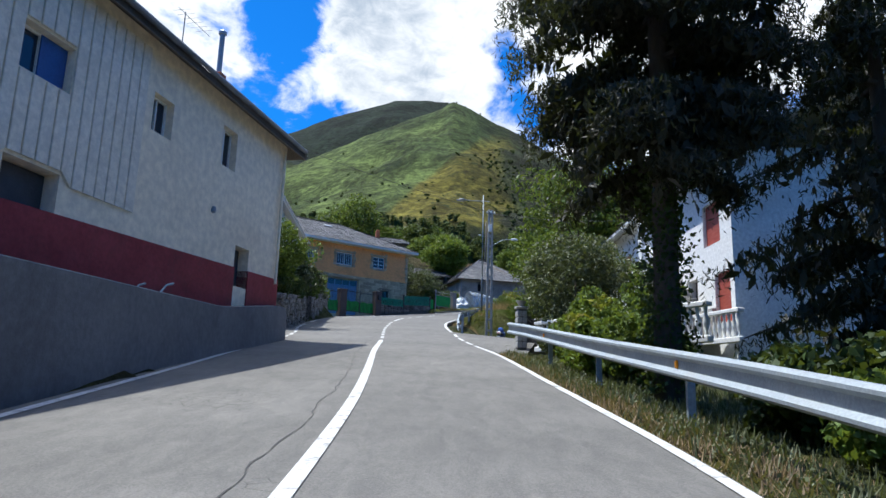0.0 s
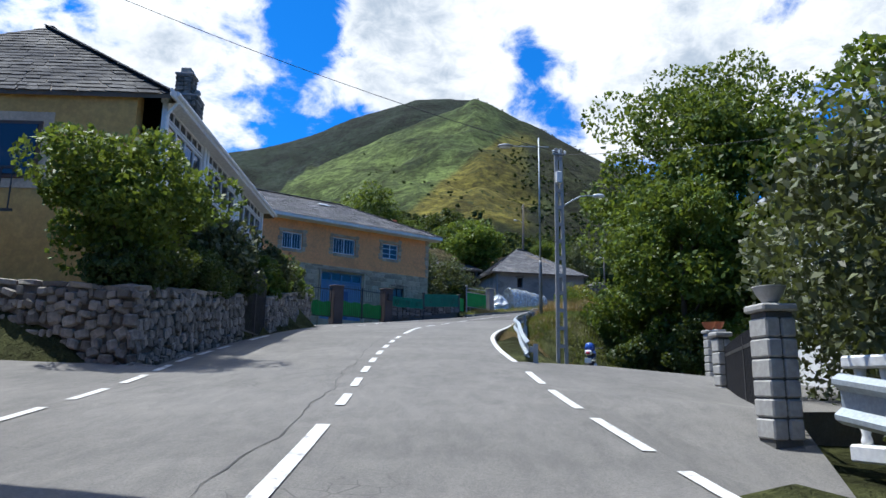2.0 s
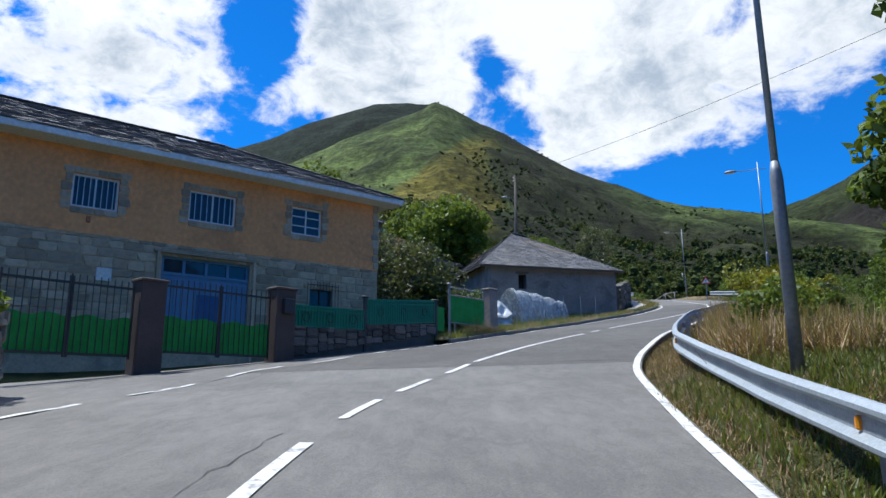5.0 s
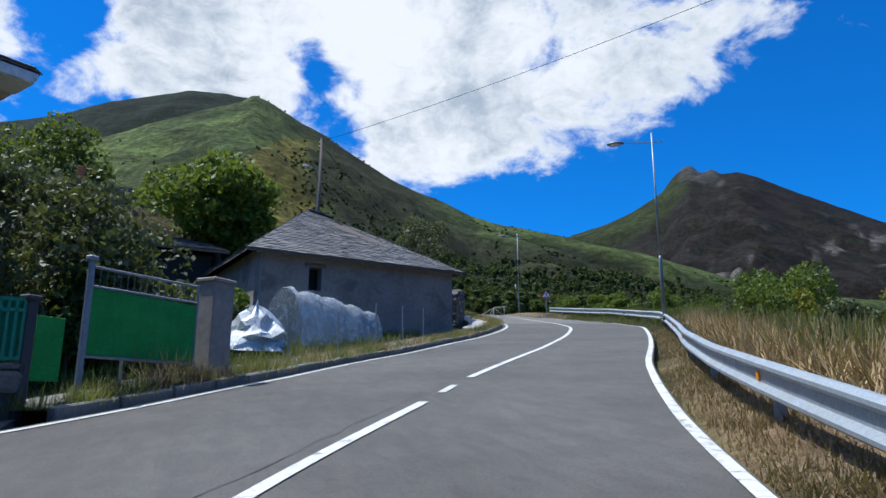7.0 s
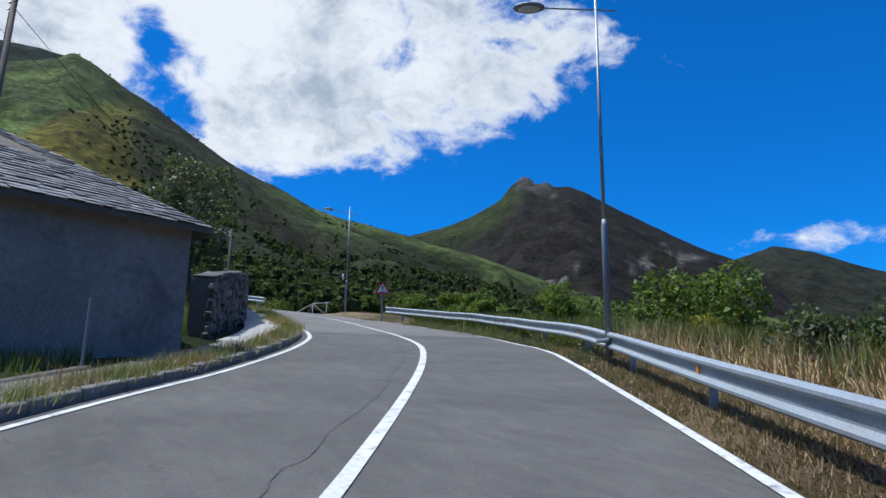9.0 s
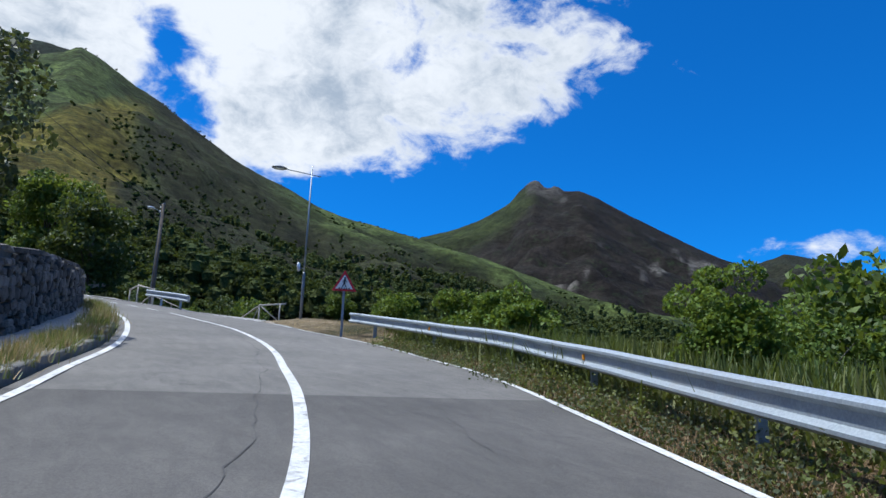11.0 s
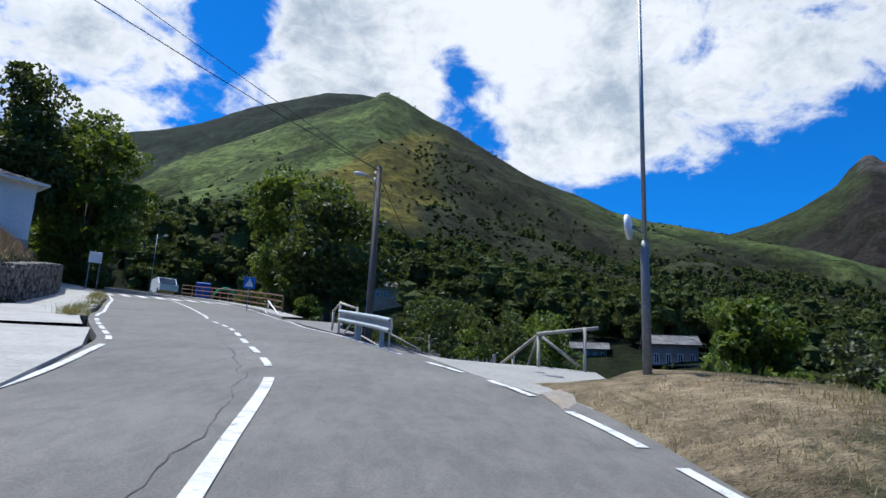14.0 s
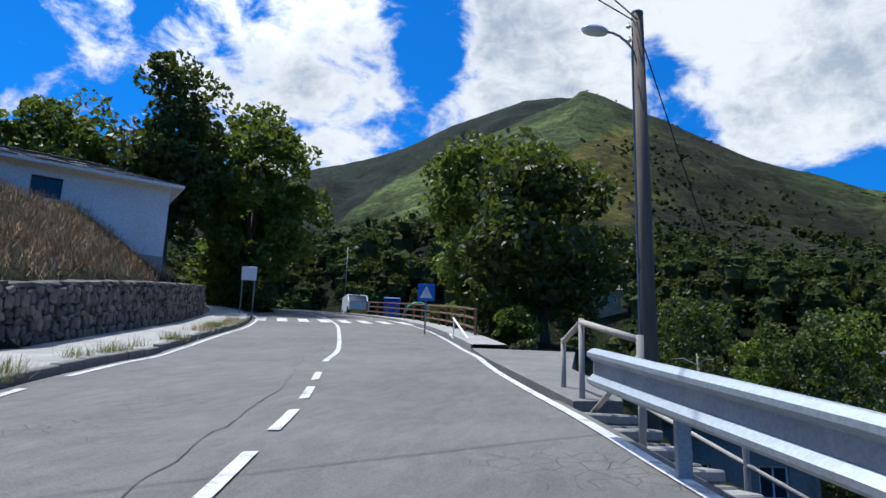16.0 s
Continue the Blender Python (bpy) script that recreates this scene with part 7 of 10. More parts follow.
def panel(v0, v1, za, zb, h, label):
    a, b = fence_at(v0, 0.02), fence_at(v1, 0.02)
    L = (b - a).length
    e = thing("fence_panel", facing(a.x, a.y, 0, b - a), label, "fence panel", "green fence panels")
    sl = (zb - za) / L
    part("back_sheet", Shape().add([(0, 0.03, za), (L, 0.03, zb), (L, 0.03, zb + h), (0, 0.03, za + h), (0, 0.05, za), (L, 0.05, zb), (L, 0.05, zb + h), (0, 0.05, za + h)],
         [(0, 1, 2, 3), (7, 6, 5, 4), (3, 2, 6, 7), (0, 4, 5, 1), (0, 3, 7, 4), (1, 5, 6, 2)]), GREEN_PANEL, e, "dark green sheet")
    for zz in (0.03, h * 0.82, h):
        part("rail", Shape().beam((0, 0, za + zz), (L, 0, zb + zz), 0.04, 0.045), GREEN_PANEL, e)
    n = int(L / 0.11)
    for k in range(n + 1):
        x = L * k / n
        part("picket", Shape().box((x, -0.01, za + sl * x + h / 2), (0.045, 0.02, h), None, 0.005), GREEN_PANEL, e)
    for k in range(3):
        x = L * (k + 0.5) / 3
        ring = [(x + 0.13 * math.cos(q), -0.035, za + sl * x + h * 0.5 + 0.13 * math.sin(q)) for q in np.linspace(0, 6.1, 14)]
        part("scroll", Shape().tube(ring, 0.012, 4), DARK_METAL, e, "dark wrought scroll")


panel(4.1, 6.75, 8.02, 8.1, 0.6, "green metal fence panel with scrolls")
panel(6.92, 10.4, 8.27, 8.62, 0.78, "green metal fence panel with scrolls")
for v, w, z0, z1 in ((6.83, 0.12, 7.7, 9.1), (10.5, 0.16, 8.2, 9.4)):
    gate_post(v, w, z0, z1, DARK_METAL, "slim dark fence post")
gate_post(14.0, 0.5, 8.6, 10.2, RENDER_GREY, "grey cement gate post grown over by vines")
gate_post(11.35, 0.09, 8.4, 10.1, GALV_POST, "slim steel gate post")
p = fence_at(11.42, -0.03)
ng = thing("netted_gate", facing(p.x, p.y, 8.62, FU), "wire garden gate covered in green netting", "gate", "gates")
part("netting", Shape().box((1.02, 0, 0.62), (2.0, 0.015, 0.95), None, 0.004), GREEN_MESH, ng, "green shade netting")
for q in (((0, 0, 0.1), (0, 0, 1.45)), ((2.04, 0, 0.1), (2.04, 0, 1.45)), ((0, 0, 1.4), (2.04, 0, 1.42)), ((0, 0, 0.12), (2.04, 0, 0.12)), ((0, 0, 1.12), (2.04, 0, 1.14))):
    part("frame_tube", Shape().tube(q, 0.022, 6), GALV_POST, ng)
for k in range(18):
    part("wire", Shape().tube([(k * 0.12, -0.005, 1.1), (k * 0.12, -0.005, 1.4)], 0.005, 4), GALV_POST, ng)
p = fence_at(10.62, -0.03)
pn = thing("netted_fence", facing(p.x, p.y, 8.35, FU), "narrow green netted fence piece", "fence panel")
part("netting", Shape().box((0.22, 0, 0.45), (0.4, 0.02, 0.85), None, 0.004), GREEN_MESH, pn)


# ---- the slate-roofed barn ----
def barn():
    a, b = Vector((1.1, 76.9)), Vector((9.45, 79.17))
    u = (b - a).normalized()
    L, D = (b - a).length, 9.2
    e = thing("barn", facing(a.x, a.y, 0, u), "low grey rendered barn with a hipped slate roof", "barn")
    hole = (2.1, 2.62, 12.4, 13.3)
    part("front_wall", wall_with_openings(0, L, 9.4, 13.75, 0, 0.5, [hole]), RENDER_GREY, e, "stained grey cement wall")
    part("side_wall", Shape().box((0.25, D / 2 + 0.25, 11.6), (0.5, D - 0.5, 4.3)), RENDER_GREY, e)
    part("side_wall", Shape().box((L - 0.25, D / 2 + 0.25, 12.0), (0.5, D - 0.5, 3.5)), RENDER_GREY, e)
    part("back_wall", Shape().box((L / 2, D - 0.0, 12.0), (L, 0.5, 3.5)), RENDER_GREY, e)
    part("room_dark", Shape().box((2.36, 0.49, 12.85), (0.6, 0.02, 1.0)), ROOM_SHADE, e)
    part("lintel", Shape().box((2.36, -0.005, 13.38), (0.85, 0.1, 0.14), None, 0.02), WOOD_POLE, e, "dark timber lintel")
    part("downpipe", Shape().tube([(0.15, -0.08, 13.6), (0.15, -0.08, 10.5)], 0.04, 6), GALV_POST, e)
    ze, za = 13.72, 16.95
    ap = (L * 0.42, D * 0.5, za)
    c = [(-0.45, -0.4, ze), (L + 0.3, -0.4, ze), (L + 0.3, D + 0.5, ze + 0.1), (-0.45, D + 0.5, ze + 0.1)]
    ap2 = (L * 0.56, D * 0.55, za - 0.1)
    F = [(c[0], c[1], ap2, ap), (c[1], c[2], ap2, ap2), (c[2], c[3], ap, ap2), (c[3], c[0], ap, ap)]
    roof(e, F, [(ap, ap2)], SLATE, (0.30, 0.19), 0.02, seed=51, single=220)


barn()


def lean_to():
    """Low dark slate-roofed shed and a grey outbuilding behind the garden."""
    e = thing("slate_shed", facing(-9.5, 80.5, 0, (0.95, 0.31)), "low dark shed under a mossy slate roof", "shed")
    part("front_wall", Shape().box((4.6, 0.2, 12.9), (9.2, 0.4, 3.6)), material("black_timber", (0.03, 0.027, 0.025), 0.9, tint=(0.05, 0.045, 0.04)), e)
    part("side_wall", Shape().box((9.0, 2.6, 12.9), (0.4, 5.0, 3.6)), MORTAR, e)
    roof(e, [((-0.3, -0.6, 14.7), (9.8, -0.6, 14.9), (9.8, 5.4, 16.6), (-0.3, 5.4, 16.9))], [], SLATE, (0.45, 0.32), 0.024, seed=61)
    e = thing("outbuilding", facing(-17.5, 101.5, 0, (0.95, 0.31)), "old grey outbuilding with a slate roof", "outbuilding")
    part("front_wall", wall_with_openings(0, 11.3, 16.5, 23.4, 0, 0.4, [(6.3, 7.2, 21.2, 22.4), (2.0, 2.8, 21.2, 22.4)]), RENDER_GREY, e, "grey cement wall")
    part("side_wall", Shape().box((11.1, 3.2, 20.4), (0.4, 6.0, 6.0)), RENDER_GREY, e)
    for x in (6.75, 2.4):
        part("room_dark", Shape().box((x, 0.38, 21.8), (0.95, 0.02, 1.25)), ROOM_SHADE, e)
    roof(e, [((-0.4, -0.5, 23.4), (11.8, -0.5, 23.4), (11.3, 4.0, 25.0), (0, 4.0, 25.0)), ((11.8, -0.5, 23.4), (11.8, 7, 23.4), (11.3, 4.0, 25.0), (11.3, 4.0, 25.0))], [((0, 4, 25), (11.3, 4, 25))], SLATE, (0.5, 0.36), 0.024, seed=63)
    part("chimney", Shape().box((7.0, 3.6, 25.3), (0.6, 0.6, 1.1), None, 0.03).box((7.0, 3.6, 25.95), (0.5, 0.5, 0.25), None, 0.03), TERRACOTTA, e, "terracotta chimney")


lean_to()


# ---- the white house beyond the cedar ----
def white_house():
    e = thing("white_house", facing(8.35, 35.2, 0, (0.0, -1.0)), "white two-storey house with red shutters and outside stairs", "house")
    L = 15.5
    holes = [(11.6, 12.5, 3.4, 5.3), (10.0, 10.9, 6.6, 8.2), (14.0, 15.2, 3.6, 5.2), (13.2, 14.6, 6.2, 7.6), (3.0, 4.2, 6.4, 7.8)]
    part("front_wall", wall_with_openings(0, L, 2.4, 9.0, 0, 0.4, holes), WHITE, e, "white painted wall")
    part("end_wall", Shape().box((0.2, 4.6, 5.7), (0.4, 8.4, 6.6)), WHITE, e)
    part("end_wall", Shape().box((L - 0.2, 4.6, 5.7), (0.4, 8.4, 6.6)), WHITE, e)
    part("back_wall", Shape().box((L / 2, 8.9, 5.7), (L, 0.3, 6.6)), WHITE, e)
    SH = material("red_shutter", (0.33, 0.06, 0.035), 0.6, tint=(0.26, 0.045, 0.03), scale=2, stretch=(1, 1, 8))
    for h in holes[2:]:
        part("shutter", Shape().box(((h[0] + h[1]) / 2, 0.14, (h[2] + h[3]) / 2), (h[1] - h[0], 0.04, h[3] - h[2])), SH, e, "red-brown roller shutter")
    for h in holes[:2]:
        part("doorway", Shape().box(((h[0] + h[1]) / 2, 0.3, (h[2] + h[3]) / 2), (h[1] - h[0], 0.05, h[3] - h[2])), DARK_METAL, e, "dark doorway")
    part("porch_column", Shape().box((9.0, -0.75, 5.8), (0.5, 0.4, 6.0), None, 0.02), WHITE, e)
    part("porch_floor", Shape().box((8.6, -0.45, 5.9), (3.6, 1.0, 0.25), None, 0.02), WHITE, e)
    st = part("stairs", Shape().box((12.2, -0.1, 3.6), (3.8, 0.14, 1.0)), CONCRETE, e)
    for k in range(14):
        part("step_tread", Shape().box((10.4 + k * 0.27, -0.5, 5.7 - k * 0.19), (0.3, 1.1, 0.22), None, 0.015), CONCRETE, st)
    part("stair_rail", Shape().beam((10.3, -1.05, 6.85), (14.1, -1.05, 4.2), 0.16, 0.14, 0.02), WHITE, e, "white sloping handrail")
    bal = [(0.05, 0.0), (0.05, 0.06), (0.035, 0.1), (0.06, 0.24), (0.065, 0.32), (0.03, 0.5), (0.045, 0.6), (0.05, 0.66)]
    for k in range(15):
        part("baluster", Shape().lathe(bal, (10.4 + k * 0.26, -1.05, 6.05 - k * 0.181), 8), WHITE, e, "", True)
    ze = 8.9
    F = [((-1.0, -0.65, ze), (L + 0.9, -0.65, ze), (L + 0.9, 4.5, 11.2), (-1.0, 4.5, 11.2)), ((L + 0.9, 10, ze), (-1.0, 10, ze), (-1.0, 4.5, 11.2), (L + 0.9, 4.5, 11.2))]
    roof(e, F, [((-1, 4.5, 11.2), (L + 0.9, 4.5, 11.2))], SLATE, (0.4, 0.32), seed=71, deck_mat=WHITE)


white_house()


# balustrade and pillars at the drive
def pillar(x, y, z0, z1, w, pot, label):
    e = thing("stone_pillar", pose(x, y, z0, 0, 0, 8), label, "gate pillar", "pillars at the drive")
    part("core", Shape().box((0, 0, (z1 - z0) / 2 - 0.25), (w - 0.05, w - 0.05, z1 - z0 + 0.5)), MORTAR, e)
    rng = random.Random(int(x * 100 + y))
    z = 0.0
    while z < z1 - z0 - 0.1:
        h = min(rng.uniform(0.15, 0.24), z1 - z0 - z)
        for sx in (-1, 1):
            part("block", Shape().box((sx * w / 4, 0, z + h / 2), (w / 2 - 0.012, w + rng.uniform(0, 0.02), h - 0.015), None, 0.018), SANDSTONE if pot is None else CONCRETE, e)
        z += h
    part("capstone", Shape().box((0, 0, z1 - z0 + 0.05), (w + 0.06, w + 0.06, 0.08), None, 0.02), CONCRETE, e)
    if pot in ("bowl", "flowers"):
        b = part("planter", Shape().lathe([(0.07, 0.1), (0.08, 0.12), (0.13, 0.19), (0.165, 0.27), (0.175, 0.285)], (0, 0, z1 - z0), 14), TERRACOTTA if pot == "flowers" else CONCRETE, e, "planter bowl", True)
    return e


pillar(2.3, 22.55, 2.75, 4.05, 0.34, "bowl", "grey stone gate pillar with a planter bowl")
pillar(3.54, 27.6, 2.9, 4.18, 0.25, "plain", "grey stone gate pillar beside the iron gate")
pillar(4.94, 32.3, 3.05, 4.62, 0.24, "flowers", "white stone pillar with a flower bowl")
pillar(5.4, 33.0, 3.05, 4.7, 0.24, "flowers", "pale stone pillar with a second flower bowl")


def balustrade(x0, y0, x1, y1, z0, label):
    a, b = Vector((x0, y0)), Vector((x1, y1))
    L = (b - a).length
    e = thing("balustrade", facing(x0, y0, z0, b - a), label, "balustrade", "white balustrades")
    part("base_rail", Shape().box((L / 2, 0, 0.08), (L, 0.2, 0.16), None, 0.02), WHITE, e)
    part("top_rail", Shape().box((L / 2, 0, 0.92), (L, 0.22, 0.12), None, 0.02), WHITE, e)
    prof = [(0.05, 0.15), (0.05, 0.2), (0.035, 0.25), (0.075, 0.42), (0.078, 0.5), (0.035, 0.7), (0.05, 0.8), (0.055, 0.87)]
    n = int(L / 0.24)
    for k in range(n):
        part("baluster", Shape().lathe(prof, (0.12 + k * L / n, 0, 0), 10), WHITE, e, "", True)


balustrade(2.75, 22.0, 6.0, 15.6, 2.6, "white turned concrete balustrade by the drive")
balustrade(7.2, 24.0, 8.2, 19.0, 2.9, "white turned concrete balustrade before the stairs")
iron_gate(2.42, 22.85, (0.238, 0.971), 4.6, 2.9, 1.1, "low dark iron garden gate between pillars", DARK_METAL, 0.12)


# ---- the white house on the bank ----
def bank_house():
    a, b = Vector((-10.5, 126.2)), Vector((-1.2, 135.9))
    u = (b - a).normalized()
    L = (b - a).length
    e = thing("bank_house", facing(a.x, a.y, 0, u), "low white house with a grey roof on the dry bank", "house")
    holes = [(L - 5.6, L - 4.4, 25.4, 26.35), (1.6, 2.6, 25.5, 26.3)]
    part("front_wall", wall_with_openings(0, L, 22.5, 26.9, 0, 0.35, holes), WHITE, e, "white painted wall")
    part("end_wall", Shape().box((L - 0.18, 3.6, 24.7), (0.35, 6.5, 4.4)), WHITE, e)
    part("end_wall", Shape().box((0.18, 3.6, 24.7), (0.35, 6.5, 4.4)), WHITE, e)
    for h in holes:
        window(e, h, 0.12, 2, 1, DARK_METAL, fw=0.04)
        part("room_dark", Shape().box(((h[0] + h[1]) / 2, 0.33, (h[2] + h[3]) / 2), (h[1] - h[0], 0.02, h[3] - h[2])), ROOM_SHADE, e)
    F = [((-0.5, -0.5, 26.9), (L + 0.5, -0.5, 26.9), (L - 2.5, 3.5, 28.3), (2.5, 3.5, 28.3)), ((L + 0.5, -0.5, 26.9), (L + 0.5, 7.5, 26.9), (L - 2.5, 3.5, 28.3), (L - 2.5, 3.5, 28.3)),
         ((L + 0.5, 7.5, 26.9), (-0.5, 7.5, 26.9), (2.5, 3.5, 28.3), (L - 2.5, 3.5, 28.3))]
    roof(e, F, [((2.5, 3.5, 28.3), (L - 2.5, 3.5, 28.3))], SLATE, (0.5, 0.4), seed=81, deck_mat=WHITE)
    part("roof_edge", Shape().box((L / 2, -0.5, 26.82), (L + 1.0, 0.05, 0.14)), WHITE, e)
    part("foundation", Shape().box((L / 2, -0.02, 22.9), (L, 0.3, 1.2)), CONCRETE, e)


bank_house()


# ---- houses in the valley ----
def valley_house(x, y, z, u, size, wall, label, porch=False):
    w, d, h = size
    e = thing("valley_house", facing(x, y, z, u), label, "house", "houses in the valley")
    holes = [(0.12 * w + k * w / 4.2, 0.12 * w + k * w / 4.2 + w * 0.1, h * 0.52, h * 0.78) for k in range(4)]
    part("front_wall", wall_with_openings(0, w, -2, h, 0, 0.3, holes), wall, e)
    part("side_wall", Shape().box((0.15, d / 2 + 0.15, h / 2 - 1), (0.3, d - 0.3, h + 2)).box((w - 0.15, d / 2 + 0.15, h / 2 - 1), (0.3, d - 0.3, h + 2)), wall, e)
    part("back_wall", Shape().box((w / 2, d, h / 2 - 1), (w, 0.3, h + 2)), wall, e)
    for hh in holes:
        window(e, hh, 0.12, 2, 1, WHITE_FRAME, fw=0.08)
    roof(e, [((-0.5, -0.5, h), (w + 0.5, -0.5, h), (w + 0.5, d / 2, h + d * 0.28), (-0.5, d / 2, h + d * 0.28)), ((w + 0.5, d + 0.5, h), (-0.5, d + 0.5, h), (-0.5, d / 2, h + d * 0.28), (w + 0.5, d / 2, h + d * 0.28))],
         [((-0.5, d / 2, h + d * 0.28), (w + 0.5, d / 2, h + d * 0.28))], SLATE, (0.6, 0.5), 0.03, seed=91)
    if porch:
        part("porch_roof", Shape().beam((-0.6, -1.2, h * 0.46), (w + 0.4, -1.2, h * 0.46), 2.6, 0.16), SLATE, e, "lean-to roof along the front")
        for k in range(4):
            part("porch_post", Shape().box((0.1 + k * (w - 0.2) / 3, -2.2, h * 0.22 - 1), (0.16, 0.16, h * 0.44 + 2)), RENDER_GREY, e)
    return e


def slope_house():
    """House just below the road, its hipped slate roof showing past the slab."""
    e = thing("slope_house", facing(20.3, 134.2, 13.0, (0.98, 0.2)), "grey house with a hipped slate roof below the steps", "house")
    h = 4.1
    holes = [(0.8, 1.6, 1.6, 2.7), (3.2, 4.2, 1.6, 2.7)]
    part("front_wall", wall_with_openings(0, 5.2, -1.5, h, 0, 0.3, holes), RENDER_GREY, e)
    part("end_wall", Shape().box((5.05, 5.15, h / 2 - 0.8), (0.3, 9.7, h + 1.6)), RENDER_GREY, e)
    part("end_wall", Shape().box((0.15, 5.15, h / 2 - 0.8), (0.3, 9.7, h + 1.6)), RENDER_GREY, e)
    part("back_wall", Shape().box((2.6, 10.15, h / 2 - 0.8), (5.2, 0.3, h + 1.6)), RENDER_GREY, e)
    for hh in holes:
        window(e, hh, 0.12, 2, 1, WHITE_FRAME, fw=0.07)
        part("room_dark", Shape().box(((hh[0] + hh[1]) / 2, 0.32, (hh[2] + hh[3]) / 2), (hh[1] - hh[0], 0.02, hh[3] - hh[2])), ROOM_SHADE, e)
    F = [((-0.3, -0.4, h), (5.6, -0.4, h), (0.5, 5, h + 1.95), (-0.3, 5, h + 1.95)), ((5.6, -0.4, h), (5.6, 10.6, h), (0.5, 5, h + 1.95), (0.5, 5, h + 1.95)),
         ((5.6, 10.6, h), (-0.3, 10.6, h), (-0.3, 5, h + 1.95), (0.5, 5, h + 1.95))]
    roof(e, F, [((0.5, 5, h + 1.95), (5.6, -0.4, h))], material("blue_grey_slate", (0.15, 0.155, 0.17), 0.7, tint=(0.09, 0.094, 0.106), scale=0.9, bump=0.005, spread=0.3, spec=0.25), (0.34, 0.24), 0.016, seed=95, single=160)
    part("flue", Shape().lathe([(0.07, 0), (0.07, 1.1), (0.11, 1.12), (0.11, 1.2), (0.03, 1.24)], (2.9, 1.6, h + 0.6), 10), DARK_METAL, e, "dark metal flue pipe", True)


slope_house()
valley_house(57.6, 193.0, 19.6, (0.97, -0.25), (7.0, 6, 5.7), RENDER_GREY, "grey two-storey house with a lean-to down in the valley", True)
valley_house(48.6, 201.0, 22.9, (0.97, -0.25), (5.2, 4.5, 1.9), RENDER_GREY, "small shed with a pale roof down in the valley")
valley_house(44.9, 203.5, 23.4, (0.97, -0.25), (2.6, 3.5, 2.0), SANDSTONE, "little stone shed down in the valley")
valley_house(16.5, 222.0, ground_at(19, 222), (0.97, 0.1), (5.5, 5, 4.2), SANDSTONE, "old stone house among the trees")


# ---- plants ----
L_GREEN = leaf_material("broad_leaf_green", (0.07, 0.12, 0.02), (0.115, 0.17, 0.028))
L_DARK = leaf_material("dark_leaf_green", (0.034, 0.06, 0.017), (0.055, 0.085, 0.022), through=0.25)
L_BRIGHT = leaf_material("bright_leaf_green", (0.10, 0.17, 0.022), (0.14, 0.2, 0.03))
L_OLIVE = leaf_material("grey_green_leaf", (0.075, 0.09, 0.045), (0.11, 0.125, 0.06), through=0.2)
L_YELLOW = leaf_material("yellowing_leaf", (0.28, 0.24, 0.025), (0.16, 0.19, 0.03))
L_NEEDLE = leaf_material("cedar_needles", (0.022, 0.026, 0.016), (0.042, 0.038, 0.024), scale=0.9, through=0.12)
L_SHADE = leaf_material("inner_shade_leaf", (0.014, 0.024, 0.007), (0.024, 0.036, 0.009), scale=0.3, through=0.05)
L_GORSE = leaf_material("gorse_leaf", (0.048, 0.066, 0.024), (0.066, 0.082, 0.03), scale=0.05, through=0.05, spec=0.0, bump=1.2, bump_scale=0.9)
L_WOODS = leaf_material("woodland_leaf", (0.044, 0.062, 0.022), (0.085, 0.102, 0.034), scale=0.05, through=0.15, spec=0.02, bump=0.4, bump_scale=1.3)
L_DRY = leaf_material("dry_grass_blade", (0.36, 0.25, 0.135), (0.24, 0.165, 0.09), scale=0.5, through=0.25)
L_GRASS = leaf_material("green_grass_blade", (0.085, 0.12, 0.03), (0.14, 0.15, 0.045), scale=0.5, through=0.3)
L_STRAW = material("pale_straw", (0.50, 0.36, 0.17), 0.9, tint=(0.32, 0.21, 0.09), scale=0.7)
L_DRYLOW = leaf_material("short_dead_grass", (0.30, 0.20, 0.108), (0.19, 0.13, 0.068), scale=0.6, through=0.2)
BARK = material("grey_brown_bark", (0.12, 0.10, 0.08), 0.95, tint=(0.07, 0.058, 0.048), scale=4, bump=0.02, bump_scale=16, stretch=(3, 3, 0.6))
BARK_PALE = material("dead_grey_wood", (0.36, 0.33, 0.29), 0.9, tint=(0.24, 0.22, 0.2), scale=4, bump=0.01)


def leaf_cards(centres, rng, size, aspect=1.7, droop=0.0, fold=0.25):
    """One small folded leaf (two quads' worth) at each place, turned at random."""
    n = len(centres)
    d = rng.normal(size=(n, 3))
    d[:, 2] -= droop
    d /= np.linalg.norm(d, axis=1)[:, None]
    q = rng.normal(size=(n, 3))
    w = np.cross(d, q)
    w /= np.linalg.norm(w, axis=1)[:, None] + 1e-9
    nn = np.cross(d, w)
    s = (size * rng.uniform(0.6, 1.35, n))[:, None]
    a = centres - d * s * aspect * 0.5
    c = centres + d * s * aspect * 0.5
    b = centres + w * s * 0.5 + nn * s * fold
    e = centres - w * s * 0.5 + nn * s * fold
    v = np.stack([a, b, c, e], 1).reshape(-1, 3)
    return v


def quads_object(name, v, mat, parent=None, label="", category="", kind="", group=""):
    n = len(v) // 4
    me = bpy.data.meshes.new(name)
    me.vertices.add(len(v))
    me.vertices.foreach_set("co", v.astype(np.float32).ravel())
    me.loops.add(4 * n)
    me.loops.foreach_set("vertex_index", np.arange(4 * n, dtype=np.int32))
    me.polygons.add(n)
    me.polygons.foreach_set("loop_start", np.arange(0, 4 * n, 4, dtype=np.int32))
    me.update(calc_edges=True)
    me.materials.append(mat)
    ob = new(name, me)
    if parent:
        ob.parent = parent
    return tagged(ob, label, category, group, kind)


